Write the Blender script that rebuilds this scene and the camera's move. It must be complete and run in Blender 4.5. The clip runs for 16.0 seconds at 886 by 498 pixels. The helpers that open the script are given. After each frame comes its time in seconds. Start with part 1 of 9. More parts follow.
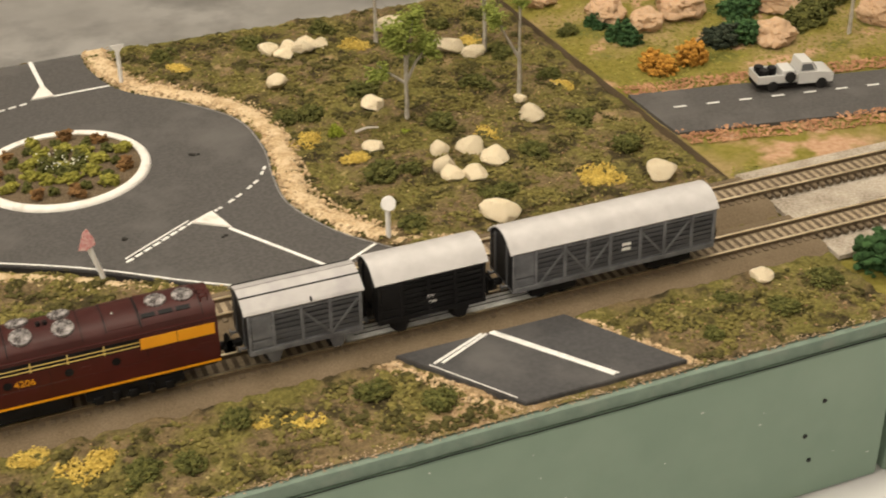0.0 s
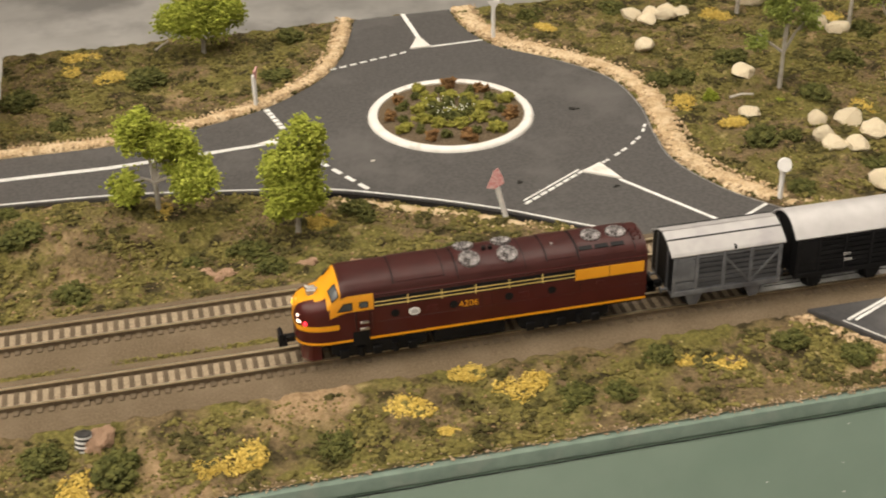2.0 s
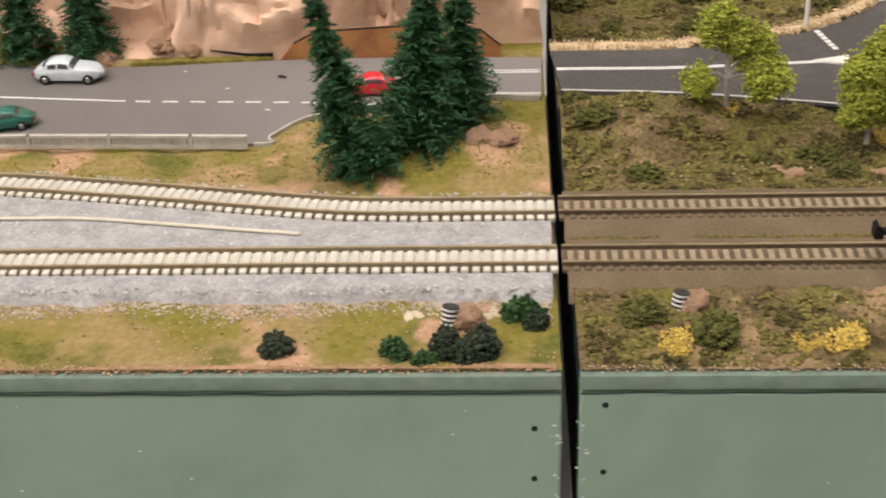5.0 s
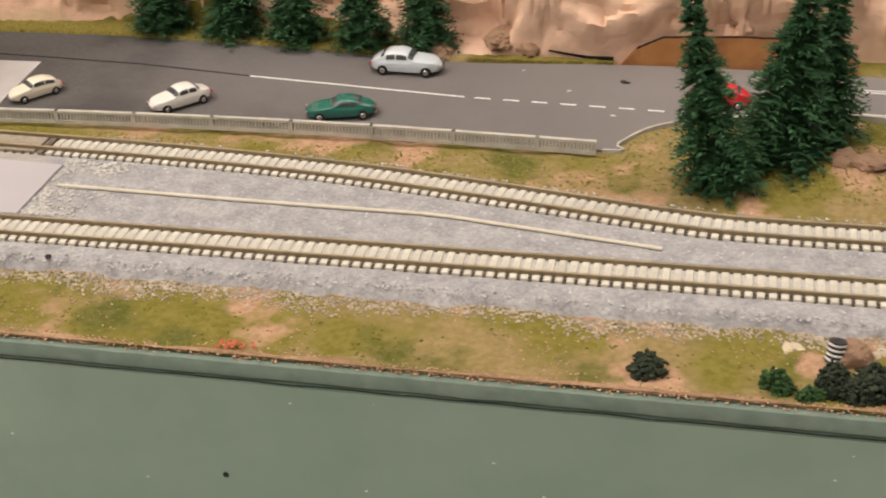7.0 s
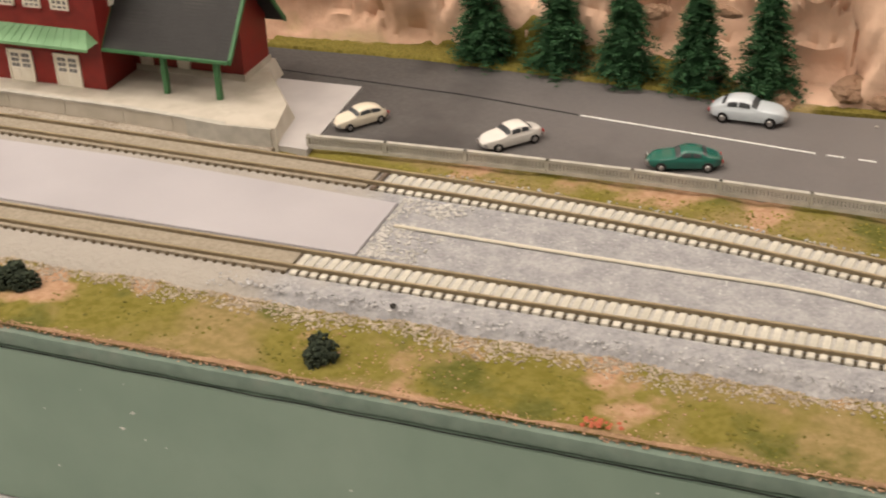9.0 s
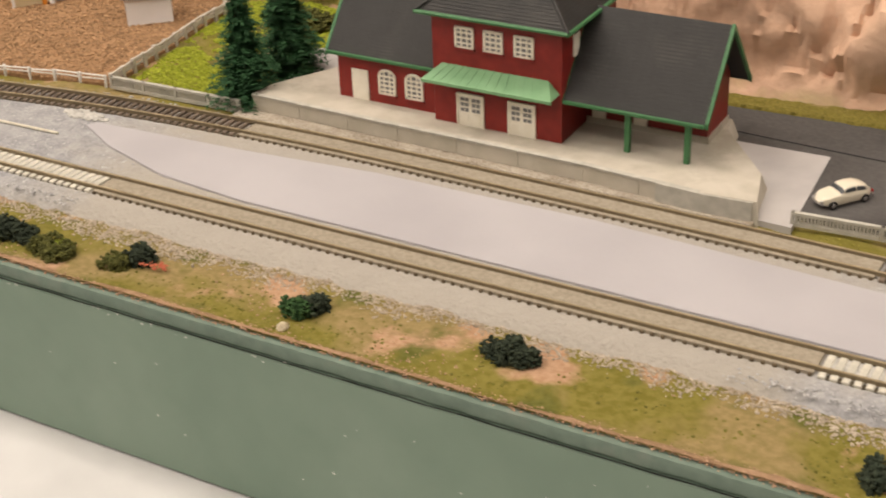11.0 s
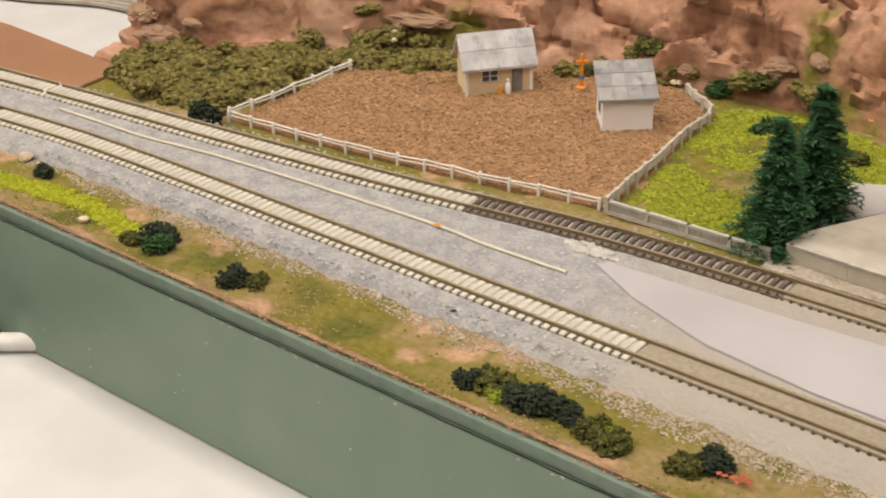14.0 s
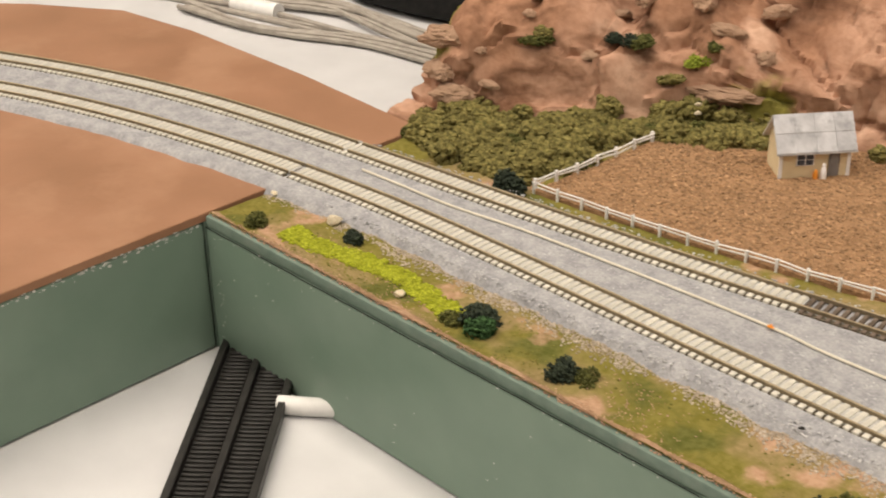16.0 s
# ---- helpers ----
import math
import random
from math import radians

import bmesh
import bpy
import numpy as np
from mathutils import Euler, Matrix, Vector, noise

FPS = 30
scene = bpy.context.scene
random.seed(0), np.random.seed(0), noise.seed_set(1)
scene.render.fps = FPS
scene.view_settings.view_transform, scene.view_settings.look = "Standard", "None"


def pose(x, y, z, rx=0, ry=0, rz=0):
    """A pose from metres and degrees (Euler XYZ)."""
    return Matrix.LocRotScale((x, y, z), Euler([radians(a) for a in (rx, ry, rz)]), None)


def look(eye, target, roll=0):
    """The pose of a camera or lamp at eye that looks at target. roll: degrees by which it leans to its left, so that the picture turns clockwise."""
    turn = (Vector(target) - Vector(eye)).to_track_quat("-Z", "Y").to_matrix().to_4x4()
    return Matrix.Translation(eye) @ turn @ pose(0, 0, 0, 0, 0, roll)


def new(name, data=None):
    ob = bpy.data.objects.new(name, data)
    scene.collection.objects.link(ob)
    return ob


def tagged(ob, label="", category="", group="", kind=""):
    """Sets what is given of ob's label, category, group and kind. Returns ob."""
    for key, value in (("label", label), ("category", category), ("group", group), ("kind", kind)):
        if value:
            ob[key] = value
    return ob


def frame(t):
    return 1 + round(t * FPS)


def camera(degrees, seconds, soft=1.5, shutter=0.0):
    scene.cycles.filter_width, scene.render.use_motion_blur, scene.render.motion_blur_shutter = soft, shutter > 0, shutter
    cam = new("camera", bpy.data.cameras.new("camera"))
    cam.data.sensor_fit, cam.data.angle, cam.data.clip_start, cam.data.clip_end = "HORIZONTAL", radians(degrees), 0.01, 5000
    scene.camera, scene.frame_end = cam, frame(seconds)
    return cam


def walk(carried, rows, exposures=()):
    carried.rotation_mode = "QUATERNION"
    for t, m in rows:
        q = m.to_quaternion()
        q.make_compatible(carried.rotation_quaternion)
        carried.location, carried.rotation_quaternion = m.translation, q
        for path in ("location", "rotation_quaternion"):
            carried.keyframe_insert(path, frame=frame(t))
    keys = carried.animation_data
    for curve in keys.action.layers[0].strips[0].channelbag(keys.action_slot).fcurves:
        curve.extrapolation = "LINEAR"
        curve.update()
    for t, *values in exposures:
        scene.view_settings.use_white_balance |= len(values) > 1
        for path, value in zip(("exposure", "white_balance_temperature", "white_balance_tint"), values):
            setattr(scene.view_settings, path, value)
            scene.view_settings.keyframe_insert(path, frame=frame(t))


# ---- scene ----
# camera and its walk
cam = camera(34.53, 16.0, soft=1.95, shutter=0.25)
PATH = [
    (0, look((0.13754, -0.30457, 0.26006), (0.27424, 0.02997, 0.04607), -0.865)),
    (0.5, look((0.12155, -0.30212, 0.25917), (0.24532, 0.03709, 0.04466), -0.950)),
    (1, look((0.10159, -0.30175, 0.25745), (0.21201, 0.04165, 0.04230), -1.052)),
    (1.5, look((0.07911, -0.30467, 0.25514), (0.17548, 0.04284, 0.03986), -1.027)),
    (2, look((0.06232, -0.30369, 0.25655), (0.14366, 0.04767, 0.04131), -1.152)),
    (2.5, look((0.04659, -0.29924, 0.25015), (0.11322, 0.05565, 0.03565), -1.139)),
    (3, look((0.03563, -0.30680, 0.23900), (0.08509, 0.05100, 0.02468), -1.384)),
    (3.5, look((0.02738, -0.31473, 0.22950), (0.06129, 0.04481, 0.01507), -1.656)),
    (4, look((0.01464, -0.32031, 0.22580), (0.03186, 0.03996, 0.01060), -1.790)),
    (4.5, look((-0.00036, -0.32142, 0.22779), (-0.00170, 0.03948, 0.01297), -1.994)),
    (5, look((-0.01552, -0.31790, 0.22790), (-0.03514, 0.04347, 0.01477), -2.045)),
    (7.5, look((-0.07345, -0.29514, 0.21766), (-0.16665, 0.05770, 0.00977), -2.229)),
    (8, look((-0.08229, -0.28571, 0.21780), (-0.18873, 0.06364, 0.01038), -2.326)),
    (8.5, look((-0.10009, -0.28355, 0.22193), (-0.22081, 0.06099, 0.01428), -2.481)),
    (9, look((-0.12278, -0.28383, 0.22475), (-0.25625, 0.05563, 0.01654), -2.482)),
    (9.5, look((-0.15026, -0.28709, 0.22289), (-0.29738, 0.04727, 0.01563), -2.293)),
    (10, look((-0.17725, -0.28776, 0.22694), (-0.33901, 0.04032, 0.02055), -2.553)),
    (12.5, look((-0.30227, -0.28286, 0.24464), (-0.51301, 0.01693, 0.03942), -1.329)),
    (13, look((-0.32700, -0.27779, 0.24800), (-0.54645, 0.01620, 0.04353), -1.286)),
    (13.5, look((-0.35351, -0.27729, 0.24759), (-0.58070, 0.01085, 0.04324), -1.417)),
    (14, look((-0.38110, -0.27430, 0.25070), (-0.61487, 0.00956, 0.04779), -1.444)),
    (14.5, look((-0.39269, -0.27542, 0.25397), (-0.63240, 0.00424, 0.05215), -1.500)),
    (15, look((-0.41091, -0.28454, 0.26113), (-0.65905, -0.01160, 0.06031), -1.515)),
    (15.5, look((-0.42983, -0.29069, 0.26630), (-0.68926, -0.02769, 0.06648), -1.468)),
    (16, look((-0.44448, -0.29333, 0.26915), (-0.71441, -0.04044, 0.07019), -1.396)),
]

walk(cam, PATH, ((0.0, -0.04, 7250, 9), (2.0, -0.04, 6900, 10), (3.0, -0.04, 6500, 13), (5.2, -0.10, 6550, 14), (7.3, -0.32, 6900, 15), (10.2, -0.36, 7050, 14), (12.3, -0.40, 7000, 13), (16.0, -0.40, 6950, 12)))

# light: unseen ceiling panels added over an indoor hall
world = bpy.data.worlds.new("hall_air")
scene.world = world
world.use_nodes = True
world.node_tree.nodes["Background"].inputs[0].default_value = (1.0, 0.93, 0.85, 1)
world.node_tree.nodes["Background"].inputs[1].default_value = 0.10
scene.view_settings.exposure = 0.0
# invented lamp places, crowded to the front left to brighten the green boards
LAMPS = [(-1.7, 0.20), (-0.3, 0.20), (1.1, 0.20), (-2.5, -0.4), (-1.1, -0.4), (1.1, 1.2), (-3.1, -1.3), (-1.7, -1.3), (-0.3, -1.3), (-3.1, -2.6), (-1.7, -2.6), (-0.3, -2.6)]
LAMP_WATTS = 14.5
CEILING = 1.95


def area_lamp(x, y):
    data = bpy.data.lights.new("added_panel_light", "AREA")
    data.shape, data.size, data.size_y, data.energy = "RECTANGLE", 1.2, 0.35, LAMP_WATTS
    data.color = (1.0, 0.925, 0.835)
    ob = new("added_panel_light", data)
    ob.matrix_world = pose(x, y, CEILING - 0.035)


for lamp_x, lamp_y in LAMPS:
    area_lamp(lamp_x, lamp_y)


# ---- helpers of this scene ----
def smooth(mesh, angle=40):
    mesh.polygons.foreach_set("use_smooth", [True] * len(mesh.polygons))
    mesh.set_sharp_from_angle(angle=radians(angle))


def to_mesh(name, bm, material=None, angle=40):
    mesh = bpy.data.meshes.new(name)
    bmesh.ops.recalc_face_normals(bm, faces=bm.faces)
    bm.to_mesh(mesh)
    bm.free()
    if material:
        mesh.materials.append(material)
    if angle:
        smooth(mesh, angle)
    return mesh


def thing(name, label, category, m=None, mesh=None, group="", kind=""):
    ob = new(name, mesh)
    if m is not None:
        ob.matrix_basis = m
    return tagged(ob, label, category, group, kind)


def part(name, bm, material, parent, label="", angle=40, m=None):
    mesh = bm if isinstance(bm, bpy.types.Mesh) else to_mesh(name, bm, material, angle)
    ob = new(name, mesh)
    ob.parent = parent
    if m is not None:
        ob.matrix_basis = m
    return tagged(ob, label)


def box(bm, x0, x1, y0, y1, z0, z1, bevel=0.0, seg=1):
    vs = [bm.verts.new((x, y, z)) for x in (x0, x1) for y in (y0, y1) for z in (z0, z1)]
    fs = [bm.faces.new([vs[i] for i in q]) for q in ((0, 1, 3, 2), (4, 6, 7, 5), (0, 4, 5, 1), (2, 3, 7, 6), (0, 2, 6, 4), (1, 5, 7, 3))]
    if bevel:
        es = list({e for f in fs for e in f.edges})
        bmesh.ops.bevel(bm, geom=es, offset=bevel, segments=seg, affect="EDGES", profile=0.6)
    return bm


def boxed(*a, **k):
    return box(bmesh.new(), *a, **k)


def rod(bm, a, b, r0, r1=None, seg=8, caps=True):
    """A round bar from a to b."""
    a, b = Vector(a), Vector(b)
    r1 = r0 if r1 is None else r1
    way = (b - a).normalized()
    side = way.orthogonal().normalized()
    up = way.cross(side)
    rings = []
    for p, r in ((a, r0), (b, r1)):
        rings.append([bm.verts.new(p + (side * math.cos(2 * math.pi * k / seg) + up * math.sin(2 * math.pi * k / seg)) * r) for k in range(seg)])
    for k in range(seg):
        bm.faces.new((rings[0][k], rings[0][(k + 1) % seg], rings[1][(k + 1) % seg], rings[1][k]))
    if caps:
        bm.faces.new(rings[0][::-1])
        bm.faces.new(rings[1])
    return bm


def pipe(bm, pts, r, seg=8, r_end=None):
    """A round bar bent along points."""
    pts = [Vector(p) for p in pts]
    rings, side = [], None
    for k, p in enumerate(pts):
        way = (pts[min(k + 1, len(pts) - 1)] - pts[max(k - 1, 0)]).normalized()
        side = way.orthogonal().normalized() if side is None else (side - way * side.dot(way)).normalized()
        up = way.cross(side)
        rad = r if r_end is None else r + (r_end - r) * k / (len(pts) - 1)
        rings.append([bm.verts.new(p + (side * math.cos(2 * math.pi * j / seg) + up * math.sin(2 * math.pi * j / seg)) * rad) for j in range(seg)])
    for r0, r1 in zip(rings, rings[1:]):
        for j in range(seg):
            bm.faces.new((r0[j], r0[(j + 1) % seg], r1[(j + 1) % seg], r1[j]))
    bm.faces.new(rings[0][::-1])
    bm.faces.new(rings[-1])
    return bm


def prism(bm, outline, z0, z1, bevel=0.0):
    """An outline in plan, raised from z0 to z1."""
    low = [bm.verts.new((x, y, z0)) for x, y in outline]
    top = [bm.verts.new((x, y, z1)) for x, y in outline]
    n = len(outline)
    bm.faces.new(low[::-1])
    lid = bm.faces.new(top)
    for k in range(n):
        bm.faces.new((low[k], low[(k + 1) % n], top[(k + 1) % n], top[k]))
    if bevel:
        bmesh.ops.bevel(bm, geom=list(lid.edges), offset=bevel, segments=2, affect="EDGES")
    return bm


def slab_xz(bm, outline, y0, y1):
    """An outline in x and z, carried from y0 to y1."""
    a = [bm.verts.new((x, y0, z)) for x, z in outline]
    b = [bm.verts.new((x, y1, z)) for x, z in outline]
    n = len(outline)
    bm.faces.new(a)
    bm.faces.new(b[::-1])
    for k in range(n):
        bm.faces.new((a[k], b[k], b[(k + 1) % n], a[(k + 1) % n]))
    return bm


def slab_yz(bm, outline, x0, x1):
    """An outline in y and z, carried from x0 to x1."""
    a = [bm.verts.new((x0, y, z)) for y, z in outline]
    b = [bm.verts.new((x1, y, z)) for y, z in outline]
    n = len(outline)
    bm.faces.new(a[::-1])
    bm.faces.new(b)
    for k in range(n):
        bm.faces.new((a[k], a[(k + 1) % n], b[(k + 1) % n], b[k]))
    return bm


def lathe(bm, rings, seg=16, at=(0, 0, 0), axis="z"):
    """Rings of (radius, height) turned round an axis through a place."""
    made = []
    for r, h in rings:
        ring = []
        for k in range(seg):
            a = 2 * math.pi * k / seg
            c, s = r * math.cos(a), r * math.sin(a)
            p = {"z": (c, s, h), "y": (c, h, s), "x": (h, c, s)}[axis]
            ring.append(bm.verts.new(Vector(p) + Vector(at)))
        made.append(ring)
    for r0, r1 in zip(made, made[1:]):
        for k in range(seg):
            bm.faces.new((r0[k], r0[(k + 1) % seg], r1[(k + 1) % seg], r1[k]))
    bm.faces.new(made[0][::-1])
    bm.faces.new(made[-1])
    return bm


def spline(points, step):
    """Evenly spaced points on a smooth line through control points."""
    p = [Vector((*q, 0.0)) if len(q) == 2 else Vector(q) for q in points]
    p = [p[0] * 2 - p[1], *p, p[-1] * 2 - p[-2]]
    dense = []
    for k in range(1, len(p) - 2):
        n = max(4, int((p[k + 1] - p[k]).length / step * 2))
        for j in range(n):
            t = j / n
            dense.append(0.5 * (2 * p[k] + (p[k + 1] - p[k - 1]) * t + (2 * p[k - 1] - 5 * p[k] + 4 * p[k + 1] - p[k + 2]) * t * t + (3 * p[k] - p[k - 1] - 3 * p[k + 1] + p[k + 2]) * t**3))
    dense.append(p[-2])
    out, left = [dense[0]], step
    for a, b in zip(dense, dense[1:]):
        d = (b - a).length
        while d >= left:
            a = a + (b - a) * (left / d)
            d -= left
            out.append(a)
            left = step
        left -= d
    return out


def ribbon(bm, line, half, z0, z1):
    """A flat strip along a line of points, with thickness."""
    rows = []
    for k, p in enumerate(line):
        way = (line[min(k + 1, len(line) - 1)] - line[max(k - 1, 0)]).normalized()
        side = Vector((-way.y, way.x, 0)) * half
        rows.append([bm.verts.new((q.x, q.y, z)) for q, z in ((p - side, z0), (p + side, z0), (p + side, z1), (p - side, z1))])
    for a, b in zip(rows, rows[1:]):
        for j in range(4):
            bm.faces.new((a[j], b[j], b[(j + 1) % 4], a[(j + 1) % 4]))
    bm.faces.new(rows[0])
    bm.faces.new(rows[-1][::-1])
    return bm


ICO_V, ICO_F = [], []


def ico_base():
    bm = bmesh.new()
    bmesh.ops.create_icosphere(bm, subdivisions=1, radius=1.0)
    ICO_V.extend([tuple(v.co) for v in bm.verts])
    ICO_F.extend([[v.index for v in f.verts] for f in bm.faces])
    bm.free()


ico_base()


def lumps(name, centres, sizes, material, rng, squash=0.75, rough=0.35):
    """Many small uneven crumbs in one mesh."""
    base, tri = np.array(ICO_V), np.array(ICO_F)
    n = len(centres)
    c = np.array(centres).reshape(n, 1, 3)
    s = np.array(sizes).reshape(n, 1, 1)
    v = base[None] * (1 + rough * rng.uniform(-1, 1, (n, len(base), 1))) * s
    a = rng.uniform(0, 2 * np.pi, n)[:, None]
    x, y = v[..., 0] * np.cos(a) - v[..., 1] * np.sin(a), v[..., 0] * np.sin(a) + v[..., 1] * np.cos(a)
    v = np.stack([x, y, v[..., 2] * squash], -1) + c
    f = (tri[None] + (np.arange(n) * len(base))[:, None, None]).reshape(-1, 3)
    mesh = bpy.data.meshes.new(name)
    mesh.from_pydata(v.reshape(-1, 3).tolist(), [], f.tolist())
    mesh.materials.append(material)
    return mesh


def sheet(name, x0, x1, y0, y1, step, height, material, keep=None):
    """A ground sheet over a rectangle, raised by height(x, y)."""
    nx, ny = max(2, round((x1 - x0) / step)), max(2, round((y1 - y0) / step))
    xs, ys = np.linspace(x0, x1, nx + 1), np.linspace(y0, y1, ny + 1)
    verts = [(x, y, height(x, y)) for y in ys for x in xs]
    faces = []
    for j in range(ny):
        for i in range(nx):
            k = j * (nx + 1) + i
            if keep is None or keep((xs[i] + xs[i + 1]) / 2, (ys[j] + ys[j + 1]) / 2):
                faces.append((k, k + 1, k + nx + 2, k + nx + 1))
    mesh = bpy.data.meshes.new(name)
    mesh.from_pydata(verts, [], faces)
    mesh.materials.append(material)
    smooth(mesh, 70)
    return mesh


def ease(a, b, x):
    t = min(1.0, max(0.0, (x - a) / (b - a)))
    return t * t * (3 - 2 * t)


def wob(x, y, scale, seed=0.0):
    return noise.noise(Vector((x * scale, y * scale, seed)))


def inside(px, py, poly):
    hit = False
    for (x0, y0), (x1, y1) in zip(poly, poly[1:] + poly[:1]):
        if (y0 > py) != (y1 > py) and px < (x1 - x0) * (py - y0) / (y1 - y0) + x0:
            hit = not hit
    return hit


# ---- materials ----
def area_test(poly, step=0.0005):
    """A quick test whether a point lies inside an outline, from a fine raster of it."""
    xs, ys = [p[0] for p in poly], [p[1] for p in poly]
    x0, y0 = min(xs) - step, min(ys) - step
    gx, gy = np.meshgrid(np.arange(x0, max(xs) + 2 * step, step), np.arange(y0, max(ys) + 2 * step, step), indexing="ij")
    hit = np.zeros(gx.shape, bool)
    for (xa, ya), (xb, yb) in zip(poly, poly[1:] + poly[:1]):
        if ya != yb:
            hit ^= ((ya > gy) != (yb > gy)) & (gx < (xb - xa) * (gy - ya) / (yb - ya) + xa)
    nx, ny = hit.shape

    def test(x, y):
        i, j = int((x - x0) / step + 0.5), int((y - y0) / step + 0.5)
        return 0 <= i < nx and 0 <= j < ny and bool(hit[i, j])
    return test


def surface(name, colors, scale=300.0, rough=0.8, bump=0.3, bump_scale=None, metal=0.0, spot=None, spot_scale=60.0, spot_amount=0.5, vary=0.0, spec=0.3, coat=0.0, depth=0.0006, detail=6.0, stretch=None, island=0.0):
    """Grain between the first two colours, broad blotches towards the third and fine relief."""
    m = bpy.data.materials.new(name)
    m.use_nodes = True
    nt = m.node_tree
    n, l = nt.nodes, nt.links
    b = n["Principled BSDF"]
    b.inputs["Metallic"].default_value = metal
    b.inputs["Specular IOR Level"].default_value = spec
    b.inputs["Coat Weight"].default_value = coat
    co = n.new("ShaderNodeTexCoord")
    src = co.outputs["Object"]
    if stretch:
        mp = n.new("ShaderNodeMapping")
        mp.inputs["Scale"].default_value = stretch
        l.new(src, mp.inputs[0])
        src = mp.outputs[0]
    t1 = n.new("ShaderNodeTexNoise")
    t1.inputs["Scale"].default_value, t1.inputs["Detail"].default_value = scale, detail
    l.new(src, t1.inputs["Vector"])
    ramp = n.new("ShaderNodeValToRGB")
    ramp.color_ramp.elements[0].position, ramp.color_ramp.elements[1].position = 0.34, 0.66
    ramp.color_ramp.elements[0].color = (*colors[0], 1)
    ramp.color_ramp.elements[1].color = (*colors[1], 1)
    l.new(t1.outputs[0], ramp.inputs[0])
    out = ramp.outputs[0]
    if spot:
        t2 = n.new("ShaderNodeTexNoise")
        t2.inputs["Scale"].default_value, t2.inputs["Detail"].default_value, t2.inputs["Roughness"].default_value = spot_scale, 5.0, 0.6
        l.new(src, t2.inputs["Vector"])
        r2 = n.new("ShaderNodeValToRGB")
        r2.color_ramp.elements[0].position, r2.color_ramp.elements[1].position = 0.62 - 0.25 * spot_amount, 0.78 - 0.25 * spot_amount
        l.new(t2.outputs[0], r2.inputs[0])
        mx = n.new("ShaderNodeMix")
        mx.data_type = "RGBA"
        l.new(r2.outputs[0], mx.inputs[0])
        l.new(out, mx.inputs[6])
        mx.inputs[7].default_value = (*spot, 1)
        out = mx.outputs[2]
    if vary or island:
        hs = n.new("ShaderNodeHueSaturation")
        inf = n.new("ShaderNodeNewGeometry") if island else n.new("ShaderNodeObjectInfo")
        mr = n.new("ShaderNodeMapRange")
        w = island or vary
        mr.inputs[3].default_value, mr.inputs[4].default_value = 1 - w, 1 + w
        l.new(inf.outputs["Random Per Island" if island else "Random"], mr.inputs[0])
        l.new(mr.outputs[0], hs.inputs["Value"])
        l.new(out, hs.inputs["Color"])
        out = hs.outputs[0]
    l.new(out, b.inputs["Base Color"])
    rr = n.new("ShaderNodeMapRange")
    rr.inputs[3].default_value, rr.inputs[4].default_value = max(0.05, rough - 0.1), min(1.0, rough + 0.1)
    l.new(t1.outputs[0], rr.inputs[0])
    l.new(rr.outputs[0], b.inputs["Roughness"])
    if bump:
        t3 = n.new("ShaderNodeTexNoise")
        t3.inputs["Scale"].default_value, t3.inputs["Detail"].default_value = bump_scale or scale * 1.7, 5.0
        l.new(src, t3.inputs["Vector"])
        bp = n.new("ShaderNodeBump")
        bp.inputs["Strength"].default_value, bp.inputs["Distance"].default_value = bump, depth
        l.new(t3.outputs[0], bp.inputs["Height"])
        l.new(bp.outputs[0], b.inputs["Normal"])
    return m


def glow(name, color, strength):
    m = bpy.data.materials.new(name)
    m.use_nodes = True
    b = m.node_tree.nodes["Principled BSDF"]
    b.inputs["Base Color"].default_value = (*color, 1)
    b.inputs["Emission Color"].default_value = (*color, 1)
    b.inputs["Emission Strength"].default_value = strength
    return m


